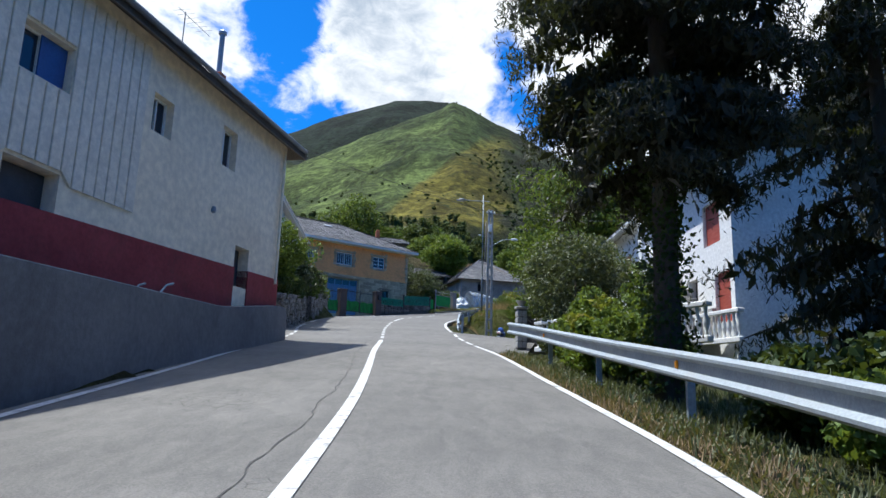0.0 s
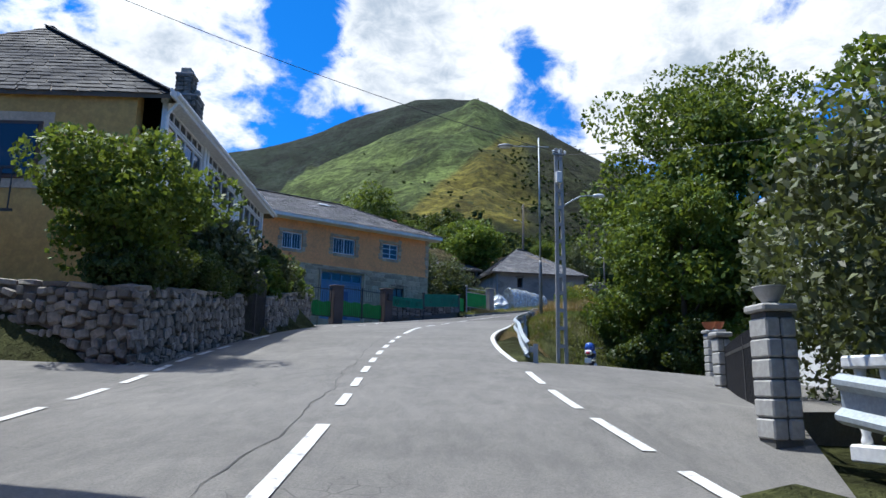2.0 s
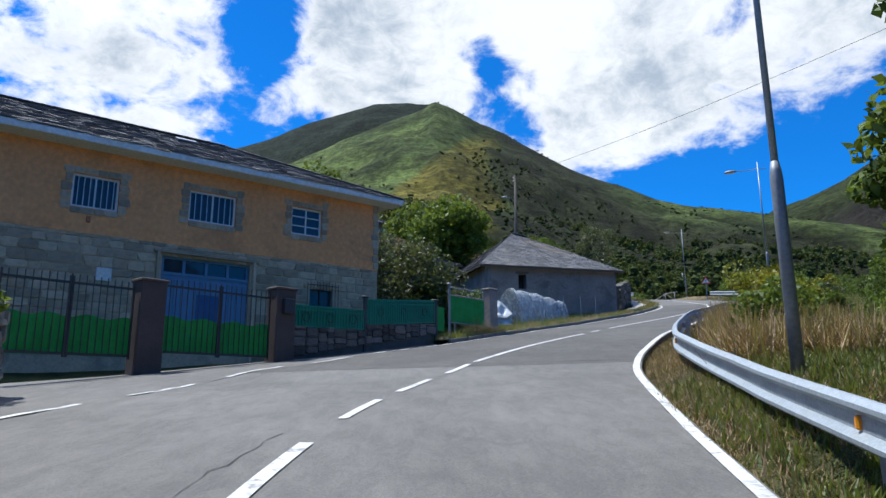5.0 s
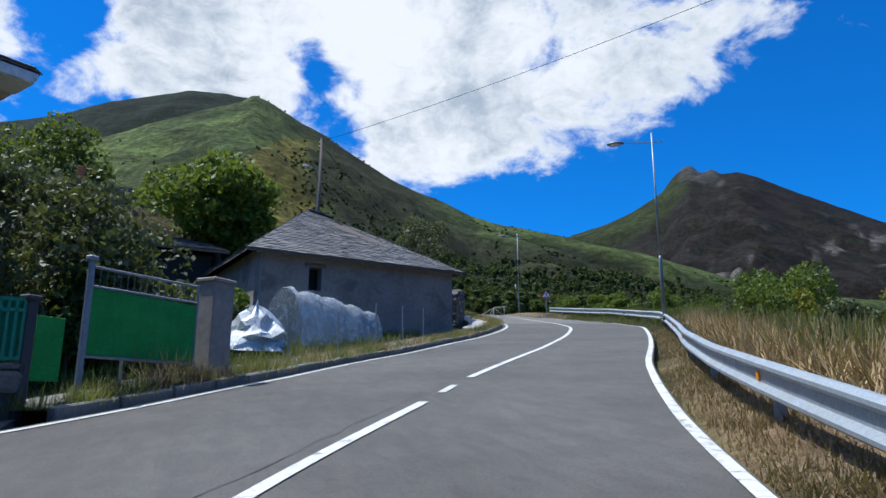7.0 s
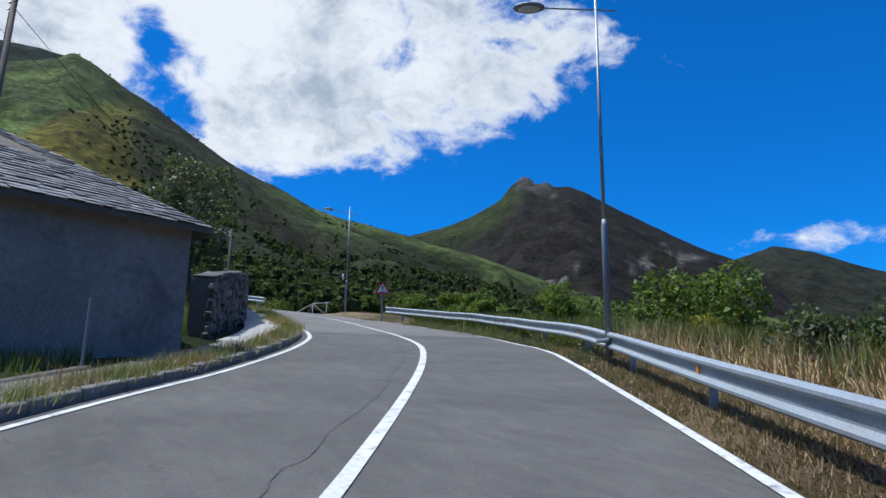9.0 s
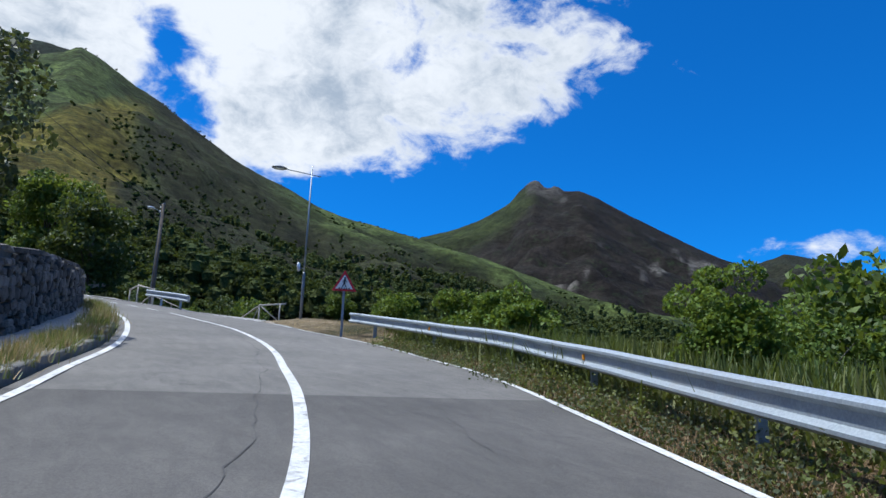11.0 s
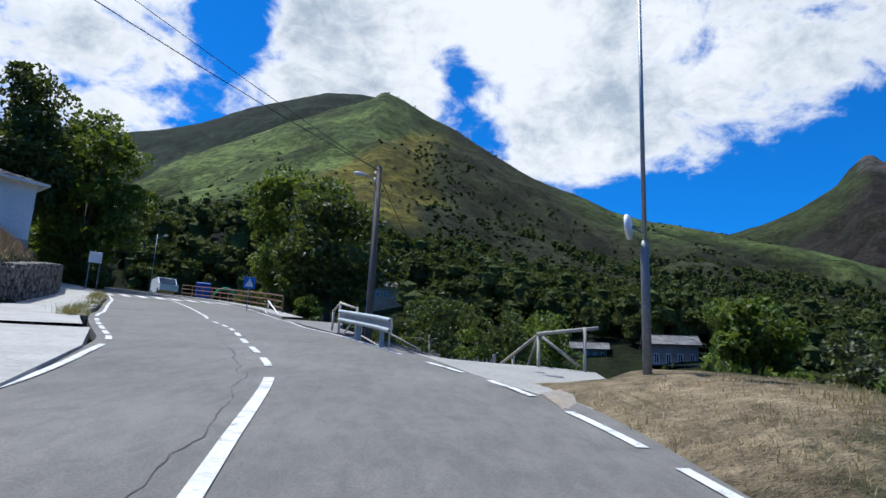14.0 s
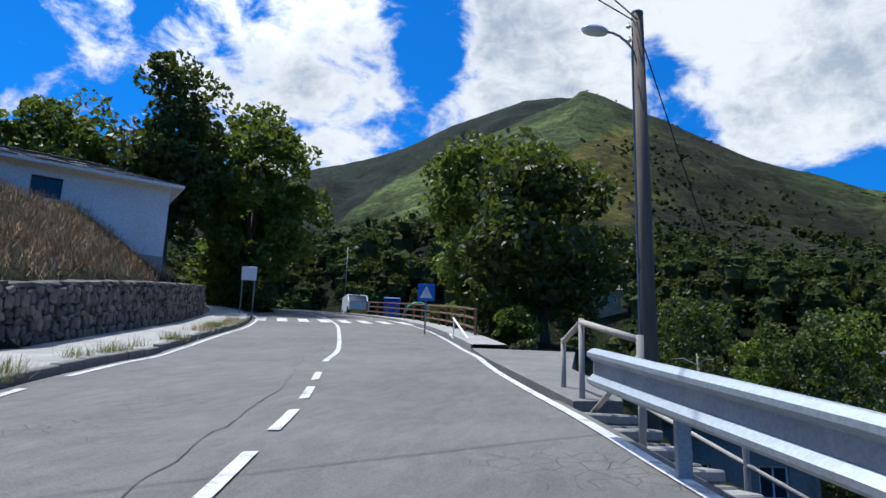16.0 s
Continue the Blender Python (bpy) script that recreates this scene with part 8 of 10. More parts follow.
def crown_points(rng, n, r, zlo, zhi, clumps, spread, flat=1.0, hollow=0.45):
    """Leaf places in uneven clumps over an egg-shaped crown."""
    u = rng.normal(size=(clumps, 3))
    u /= np.linalg.norm(u, axis=1)[:, None]
    k = rng.uniform(hollow, 1.0, clumps) ** 0.6
    c = u * k[:, None] * rng.uniform(0.75, 1.15, clumps)[:, None]
    c[:, :2] *= r
    mid, half = (zlo + zhi) / 2, (zhi - zlo) / 2
    c[:, 2] = mid + c[:, 2] * half
    size = spread * rng.uniform(0.6, 1.4, clumps)
    i = rng.integers(0, clumps, n)
    g = rng.normal(size=(n, 3))
    g *= (0.55 + 0.45 * rng.uniform(0, 1, n) ** 0.3)[:, None] / np.maximum(np.linalg.norm(g, axis=1), 0.4)[:, None]
    g[:, 2] *= 0.75
    return c[i] + g * size[i][:, None], c


def tree(name, x, y, z, height, r, low, mat, label, leaves=7000, size=0.17, trunk=0.16, clumps=70, spread=None, seed=1, category="tree", lean=(0, 0), group="", bark=BARK, droop=0.2):
    rng = np.random.default_rng(seed)
    e = thing(name, pose(x, y, z), label, category, group)
    pts, c = crown_points(rng, leaves, r, low, height, clumps, spread or r * 0.30)
    quads_object("crown", leaf_cards(pts, rng, size, droop=droop), mat, e)
    sh = Shape()
    top = Vector((lean[0], lean[1], low + (height - low) * 0.62))
    mid = Vector((lean[0] * 0.4 + rng.uniform(-0.1, 0.1), lean[1] * 0.4, low * 0.75))
    sh.tube([(0, 0, -0.4), mid * 0.5, mid, top], [trunk * 1.25, trunk, trunk * 0.8, trunk * 0.25], 8)
    part("trunk", sh, bark, e, "", True)
    for k in range(min(9, max(3, int(r * 2)))):
        q = Vector(c[rng.integers(0, len(c))])
        a = mid.lerp(top, rng.uniform(0, 0.8))
        part("limb", Shape().tube([a, a.lerp(q, 0.5) + Vector((0, 0, 0.15 * r * 0.3)), q], [trunk * 0.4, trunk * 0.25, trunk * 0.08], 5), bark, e, "", True)
    return e


def shrub(name, x, y, z, height, r, mat, label, leaves=2500, size=0.11, seed=1, clumps=26, category="shrub", group="", rx=None):
    rng = np.random.default_rng(seed)
    e = thing(name, pose(x, y, z), label, category, group)
    pts, c = crown_points(rng, leaves, r, 0.05, height, clumps, r * 0.36, hollow=0.2)
    pts[:, 2] = np.maximum(pts[:, 2], 0.0)
    quads_object("foliage", leaf_cards(pts, rng, size), mat, e)
    for k in range(5):
        q = Vector(c[rng.integers(0, len(c))])
        part("stem", Shape().tube([(rng.uniform(-0.1, 0.1), rng.uniform(-0.1, 0.1), -0.15), q * 0.5, q], [0.03, 0.02, 0.008], 5), BARK, e)
    return e


def cedar(x, y, z, height, r, low, seed, label, n=26000):
    """A big conifer with drooping sprays in tiers."""
    rng = np.random.default_rng(seed)
    e = thing("cedar_tree", pose(x, y, z), label, "conifer tree", "conifers by the white house")
    part("trunk", Shape().tube([(0, 0, -0.4), (0.05, 0, height * 0.3), (0, 0.05, height * 0.7), (0, 0, height)], [0.25, 0.2, 0.13, 0.04], 10), BARK, e, "dark furrowed trunk", True)
    V = []
    tiers = int((height - low) / 0.34)
    for t in range(tiers):
        zz = low + (height - low) * t / tiers
        f = (zz - low) / (height - low)
        reach = r * (0.55 + 0.6 * min(1, f * 3)) * (1 - f) ** 0.55 + 0.25
        for b in range(rng.integers(4, 7)):
            a = rng.uniform(0, 2 * math.pi)
            L = reach * rng.uniform(0.55, 1.15)
            m = int(n / tiers / 5)
            s = rng.uniform(0.12, 1, m) ** 0.75
            side = rng.normal(0, 0.19, m) * (0.4 + s) * L * 0.5
            drop = 0.06 * s * L - 0.30 * s ** 2.2 * L - np.abs(rng.normal(0, 0.20, m)) * (0.3 + s)
            px = np.cos(a) * s * L - np.sin(a) * side
            py = np.sin(a) * s * L + np.cos(a) * side
            V.append(np.stack([px, py, zz + drop], 1))
            if t % 3 == 0 and b < 3:
                part("branch", Shape().tube([(0, 0, zz), (math.cos(a) * L * 0.5, math.sin(a) * L * 0.5, zz - 0.02 * L), (math.cos(a) * L * 0.95, math.sin(a) * L * 0.95, zz - 0.2 * L)], [0.06, 0.04, 0.012], 5), BARK, e)
    V = np.concatenate(V)
    quads_object("needles", leaf_cards(V, rng, 0.028, aspect=5.0, droop=1.3, fold=0.12), L_NEEDLE, e, "dark drooping needle sprays")
    if low > 3:
        m = 2600
        a, zz = rng.uniform(0, 2 * math.pi, m), rng.uniform(0.2, low + 0.6, m)
        out = 0.22 + np.abs(rng.normal(0, 0.11, m)) * (0.6 + 1.2 * np.abs(np.sin(zz * 2.1 + a)))
        quads_object("ivy", leaf_cards(np.stack([np.cos(a) * out, np.sin(a) * out, zz], 1), rng, 0.07, aspect=1.3, droop=0.6), L_DARK, e, "dark ivy and shoots up the trunk")
    inner = V[rng.integers(0, len(V), n // 7)] * np.array([0.86, 0.86, 1.0]) + np.array([0, 0, 0.12])
    quads_object("inner_sprays", leaf_cards(inner, rng, 0.12, aspect=2.6, droop=1.6, fold=0.3), L_NEEDLE, e, "dense dark inner foliage")


def at(x, y):
    return ground_at(x, y) - 0.02


cedar(3.5, 11.0, 1.2, 15.0, 3.15, 4.1, 3, "tall dark cedar with drooping branches behind the barrier", 150000)
cedar(7.6, 11.2, 0.9, 8.6, 2.9, 1.0, 4, "broad dark conifer hanging to the ground", 36000)
tree("walnut_tree", 9.0, 43.0, at(9.0, 43), 14.2, 4.1, 2.2, L_GREEN, "large spreading walnut tree in full leaf", 44000, 0.13, 0.3, 130, 1.2, 11)
tree("walnut_tree", 13.5, 37.5, at(13.5, 37.5), 12.0, 4.6, 1.8, L_GREEN, "broad walnut tree shading the sunken drive", 15000, 0.2, 0.28, 90, 1.4, 12)
tree("walnut_tree", 6.8, 40.2, at(6.8, 40.2), 8.0, 2.6, 0.8, L_GREEN, "leafy walnut tree beside the utility pole", 18000, 0.12, 0.18, 60, 0.9, 13)
tree("fruit_tree", 5.6, 25.8, at(5.6, 25.8), 4.4, 1.9, 0.7, L_OLIVE, "leafy fruit tree over the gate pillars", 15000, 0.075, 0.1, 50, 0.75, 14)
tree("fruit_tree", 4.1, 22.4, at(4.1, 22.4), 4.2, 1.3, 0.7, L_OLIVE, "leafy fruit tree behind the barrier", 15000, 0.07, 0.1, 50, 0.75, 15)
tree("garden_tree", 11.5, 9.0, at(11.5, 9), 8.0, 3.2, 1.0, L_GREEN, "garden tree beside the dark conifers", 8000, 0.2, 0.16, 60, 1.1, 16)
for k, (sx, sy, h, r, m) in enumerate(((3.7, 19.0, 2.1, 0.95, L_GREEN), (3.5, 16.9, 1.7, 0.9, L_GREEN), (3.3, 14.9, 1.4, 0.8, L_BRIGHT), (3.7, 13.3, 1.5, 0.9, L_GREEN), (4.8, 17.6, 2.6, 1.2, L_GREEN), (4.2, 8.0, 1.1, 0.9, L_DARK),
                                         (4.4, 6.2, 1.0, 0.8, L_GREEN), (4.1, 4.4, 0.9, 0.8, L_DARK), (5.2, 3.0, 1.2, 1.0, L_GREEN), (5.4, 7.4, 1.4, 1.1, L_DARK), (3.35, 21.3, 1.2, 0.55, L_OLIVE))):
    shrub("shrub", sx, sy, at(sx, sy), h, r, m, "leafy garden shrub behind the crash barrier", 4000, 0.078, 30 + k, group="shrubs behind the barrier")
shrub("yellow_shrub", 3.15, 15.9, at(3.15, 15.9), 1.9, 0.5, L_YELLOW, "shrub with yellowing leaves behind the barrier", 900, 0.1, 45)
for k, (sx, sy, h, r, m) in enumerate(((4.9, 42.2, 2.6, 1.3, L_GREEN), (6.2, 43.6, 3.4, 1.5, L_DARK), (5.6, 45.4, 2.4, 1.2, L_GREEN), (7.4, 41.2, 3.2, 1.5, L_DARK), (6.6, 38.6, 2.4, 1.2, L_DARK), (8.6, 37.6, 2.8, 1.4, L_GREEN), (5.0, 39.9, 1.5, 0.8, L_DARK))):
    shrub("undergrowth", sx, sy, at(sx, sy), h, r, m, "leafy undergrowth in the shade of the walnut trees", 4200, 0.085, 500 + k, group="undergrowth beneath the walnuts")
# hedge and plants over the garden wall
for k in range(9):
    t = k / 8
    hx, hy = -7.65 - 0.45 * t - 0.15 * (k % 2), 27.9 + 6.8 * t
    shrub("hedge_shrub", hx, hy, road_z(hx, hy) + 1.0, 1.1 + 0.22 * (k % 3), 0.8, L_DARK, "dark clipped hedge shrub above the rubble wall", 4500, 0.06, 60 + k, group="hedge on the garden wall")
tree("elder_tree", -8.0, 28.4, road_z(-8, 28.4) + 0.9, 3.9, 1.45, 0.9, L_GREEN, "leafy elder growing over the garden wall", 13000, 0.085, 0.07, 45, 0.6, 71)
tree("elder_tree", -8.3, 34.2, road_z(-8.3, 34) + 1.0, 2.5, 0.95, 0.6, L_OLIVE, "pale leafy bush tree before the gallery", 4200, 0.11, 0.05, 36, 0.5, 72)
for k, (hx, hy, h, r) in enumerate(((-8.7, 39.6, 1.7, 0.8), (-8.9, 41.2, 2.3, 1.0), (-9.1, 43.2, 1.8, 0.95), (-9.3, 45.2, 1.6, 0.95), (-9.5, 47.0, 1.5, 0.85), (-10.2, 42.0, 3.0, 1.0))):
    shrub("wall_shrub", hx, hy, road_z(hx, hy) + 1.1, h, r, L_OLIVE if k % 2 else L_GREEN, "shrub hanging over the rubble wall", 2600, 0.1, 80 + k, group="shrubs on the garden wall")
# by the orange house and the kitchen garden
tree("olive_tree", -2.7, 67.0, at(-2.7, 67), 4.3, 1.5, 0.7, L_OLIVE, "grey-green olive tree beside the orange house", 6000, 0.1, 0.09, 50, 0.6, 90)
tree("olive_tree", -5.2, 70.5, at(-5, 70.5), 5.2, 1.7, 0.9, L_OLIVE, "grey-green olive tree beside the dark shed", 6000, 0.1, 0.09, 50, 0.6, 91)
for k, (hx, hy, h) in enumerate(((-3.3, 64.9, 1.7), (-2.4, 65.9, 2.2), (-1.6, 67.0, 1.9), (-1.5, 68.6, 2.1), (-1.0, 70.6, 1.8), (-1.7, 69.3, 2.4))):
    shrub("vine", hx, hy, at(hx, hy), h, 0.85, L_DARK if k % 2 else L_OLIVE, "dark leafy vine behind the wire fence", 2600, 0.13, 300 + k, category="vine", group="vines in the kitchen garden")
for k in range(8):
    hx, hy = 0.2 + 0.55 * k, 66.0 + 0.95 * k
    shrub("vine", hx - 3.6, hy + 2.4, at(hx - 3.6, hy + 2.4), 1.9, 0.8, L_GREEN if k % 3 else L_OLIVE, "leafy vine row in the kitchen garden", 2000, 0.13, 100 + k, category="vine", group="vines in the kitchen garden")
tree("round_tree", -0.6, 87.5, at(-0.6, 87.5), 20.4 - at(-0.6, 87.5), 2.9, 1.6, L_BRIGHT, "round bright green tree behind the barn", 9000, 0.2, 0.18, 60, 1.0, 110)
tree("round_tree", -2.0, 97.0, at(-2, 97), 22.5 - at(-2, 97), 3.6, 1.5, L_GREEN, "broad green tree above the barn", 9000, 0.22, 0.2, 70, 1.2, 111)
tree("valley_tree", 36.5, 166.0, at(36.5, 166), 25.0 - at(36.5, 166), 4.2, 2.5, L_GREEN, "dark green tree down in the valley", 8000, 0.26, 0.25, 70, 1.4, 137)
tree("valley_tree", 25.0, 172.5, at(25, 172.5), 28.5 - at(25, 172.5), 5.0, 2.5, L_DARK, "dark rounded tree down in the valley", 9000, 0.26, 0.25, 80, 1.5, 138)
tree("valley_tree", 33.3, 86.0, at(33.3, 86), 16.6 - at(33.3, 86), 2.8, 1.6, L_GREEN, "leafy tree below the crash barrier", 8000, 0.17, 0.16, 60, 0.9, 139)
tree("valley_tree", 36.0, 77.2, at(36, 77.2), 14.8 - at(36, 77.2), 3.0, 1.6, L_DARK, "dark leafy tree below the crash barrier", 8000, 0.17, 0.16, 60, 0.9, 140)
tree("bank_tree", -5.6, 151.5, at(-5.6, 151.5), 36.0 - at(-5.6, 151.5), 3.6, 2.5, L_GREEN, "tall leafy tree behind the white bank house", 12000, 0.24, 0.26, 80, 1.1, 141, group="trees on the bank")
tree("dark_tree", -6.5, 114.0, at(-6.5, 114), 28.2 - at(-6.5, 114), 3.4, 1.0, L_DARK, "dark leafy tree above the outbuilding", 7000, 0.24, 0.2, 60, 1.1, 112)
tree("round_tree", -19, 124.5, at(-19, 124.5), 36 - at(-19, 124.5), 6.0, 1.5, L_GREEN, "large round tree on the slope", 11000, 0.3, 0.3, 80, 1.7, 113)
tree("roadside_tree", 11.9, 93.4, at(11.9, 93.4), 6.6, 1.7, 1.5, L_OLIVE, "thin grey-leaved tree over the rubble wall", 4500, 0.11, 0.09, 40, 0.6, 114)
# along the bank and the far bend
for k, (tx, ty, h, r, m) in enumerate(((-5.6, 141.8, 14.0, 2.9, L_DARK), (-3.4, 147.4, 14.2, 4.0, L_GREEN), (-13.5, 141.0, 12.0, 3.4, L_GREEN), (-20.5, 138.0, 12.5, 3.6, L_GREEN),
                                       (-27.0, 133.0, 13.0, 4.0, L_DARK))):
    tree("bank_tree", tx, ty, at(tx, ty), h + 22.5 - at(tx, ty), r, 1.5, m, "tall leafy tree behind the white bank house", 11000, 0.24, 0.26, 80, 1.1, 120 + k, group="trees on the bank")
tree("roadside_tree", 13.3, 141.8, at(13.3, 141.8), 30.4 - at(13.3, 141.8), 3.3, 1.0, L_GREEN, "big leafy tree beside the railing", 14000, 0.22, 0.28, 90, 1.2, 131)
tree("roadside_tree", 16.2, 136.5, at(16.2, 136.5), 8.0, 3.2, 0.8, L_DARK, "dark leafy tree below the road", 9000, 0.2, 0.2, 60, 1.1, 132)
tree("valley_tree", 28.9, 150.0, at(28.9, 150), 22.9 - at(28.9, 150), 3.3, 2.5, L_DARK, "dark rounded tree below the slab", 12000, 0.16, 0.2, 80, 0.9, 133)
tree("valley_tree", 26.3, 148.5, at(26.3, 148.5), 21.2 - at(26.3, 148.5), 1.3, 5.0, L_BRIGHT, "slim bright green tree below the slab", 5000, 0.13, 0.12, 40, 0.6, 142)
tree("valley_tree", 34.0, 121.0, at(34, 121), 18.3 - at(34, 121), 2.6, 1.6, L_GREEN, "green tree in the valley below", 8000, 0.2, 0.2, 60, 1.0, 134)
tree("lone_tree", 46.5, 99.8, at(46.5, 99.8), 9.8, 3.0, 0.8, L_BRIGHT, "young bright green tree below the crash barrier", 9000, 0.2, 0.15, 70, 0.9, 135)
tree("roadside_tree", 8.4, 48.6, at(8.4, 48.6), 8.0, 2.1, 1.0, L_GREEN, "green tree beyond the dry grass", 9000, 0.15, 0.14, 60, 0.8, 136)
for k, (sx, sy, h, r, m) in enumerate(((22.6, 83.0, 1.9, 0.9, L_BRIGHT), (27.5, 86.0, 2.8, 1.9, L_GREEN), (30.0, 78.0, 3.0, 2.0, L_GREEN), (25.6, 95.0, 1.8, 0.9, L_BRIGHT), (27.0, 103.5, 1.8, 0.9, L_GREEN), (26.2, 107.0, 1.6, 0.7, L_GREEN), (29.0, 108.0, 2.2, 1.1, L_OLIVE),
                                        (10.0, 54.0, 1.6, 0.9, L_GREEN), (12.5, 58.0, 1.6, 0.9, L_GREEN), (24.6, 90.5, 1.6, 0.8, L_BRIGHT), (25.0, 92.8, 1.7, 0.9, L_BRIGHT), (24.9, 98.2, 1.6, 0.8, L_BRIGHT))):
    shrub("roadside_shrub", sx, sy, at(sx, sy), h, r, m, "leafy shrub beyond the crash barrier", 9000 if k == 0 else 4200, 0.045 if k == 0 else 0.075, 150 + k, group="shrubs beyond the barrier")


for k, (sx, sy, h, r, m) in enumerate(((-1.6, 145.4, 2.6, 1.5, L_DARK), (-3.6, 146.6, 3.2, 1.7, L_GREEN), (-5.8, 148.6, 3.4, 1.8, L_DARK), (-8.5, 150.8, 3.2, 1.8, L_OLIVE), (8.4, 152.0, 2.0, 1.2, L_GREEN), (15.4, 133.6, 1.5, 0.9, L_GREEN), (15.9, 131.2, 1.2, 0.8, L_OLIVE))):
    shrub("bend_shrub", sx, sy, at(sx, sy), h, r, m, "leafy shrub beside the far bend", 4200, 0.11, 350 + k, group="shrubs by the far bend")

for k in range(15):
    s_ = 47.5 + 2.5 * k + RNG.uniform(-0.8, 0.8)
    i_ = int(np.searchsorted(AX_S, s_))
    d_ = RNG.uniform(5.6, 7.6)
    sx, sy = AXIS[i_] + np.array([AX_D[i_][1], -AX_D[i_][0]]) * d_
    shrub("broom_bush", sx, sy, at(sx, sy), RNG.uniform(0.8, 1.5), RNG.uniform(0.45, 0.85), (L_OLIVE, L_GREEN, L_YELLOW, L_DARK)[k % 4], "bush growing among tall dry grass", 1800, 0.055, 600 + k, group="bushes among the dry grass")


def dead_tree():
    e = thing("dead_tree", pose(22.7, 143.5, 15.6), "bare grey dead tree below the road", "tree")
    rng = random.Random(5)
    part("trunk", Shape().tube([(0, 0, -5.5), (0.1, 0, 2.0), (0, 0.1, 4.5)], [0.14, 0.09, 0.03], 7), BARK_PALE, e, "", True)
    for k in range(12):
        z = rng.uniform(1.6, 4.0)
        a = rng.uniform(0, 6.28)
        L = rng.uniform(0.7, 1.6)
        part("limb", Shape().tube([(0.05, 0.02, z), (math.cos(a) * L * 0.5, math.sin(a) * L * 0.5, z + 0.25 * L), (math.cos(a) * L, math.sin(a) * L, z + 0.2 * L)], [0.04, 0.025, 0.008], 5), BARK_PALE, e)


dead_tree()


# ---- woods on the hillsides ----
def blob(rng, seg=6, ring=3):
    """A lumpy crown, as a small closed mesh of unit size."""
    vs, fs = [], []
    off = rng.uniform(0, 50, 3)
    for i in range(ring + 1):
        th = math.pi * i / ring
        for j in range(seg):
            ph = 2 * math.pi * j / seg + i * 0.4
            d = np.array([math.sin(th) * math.cos(ph), math.sin(th) * math.sin(ph), math.cos(th)])
            k = 1 + 0.32 * noise.noise(Vector(d * 1.9 + off))
            vs.append(d * k)
    for i in range(ring):
        for j in range(seg):
            fs.append((i * seg + j, i * seg + (j + 1) % seg, (i + 1) * seg + (j + 1) % seg, (i + 1) * seg + j))
    return np.array(vs), fs


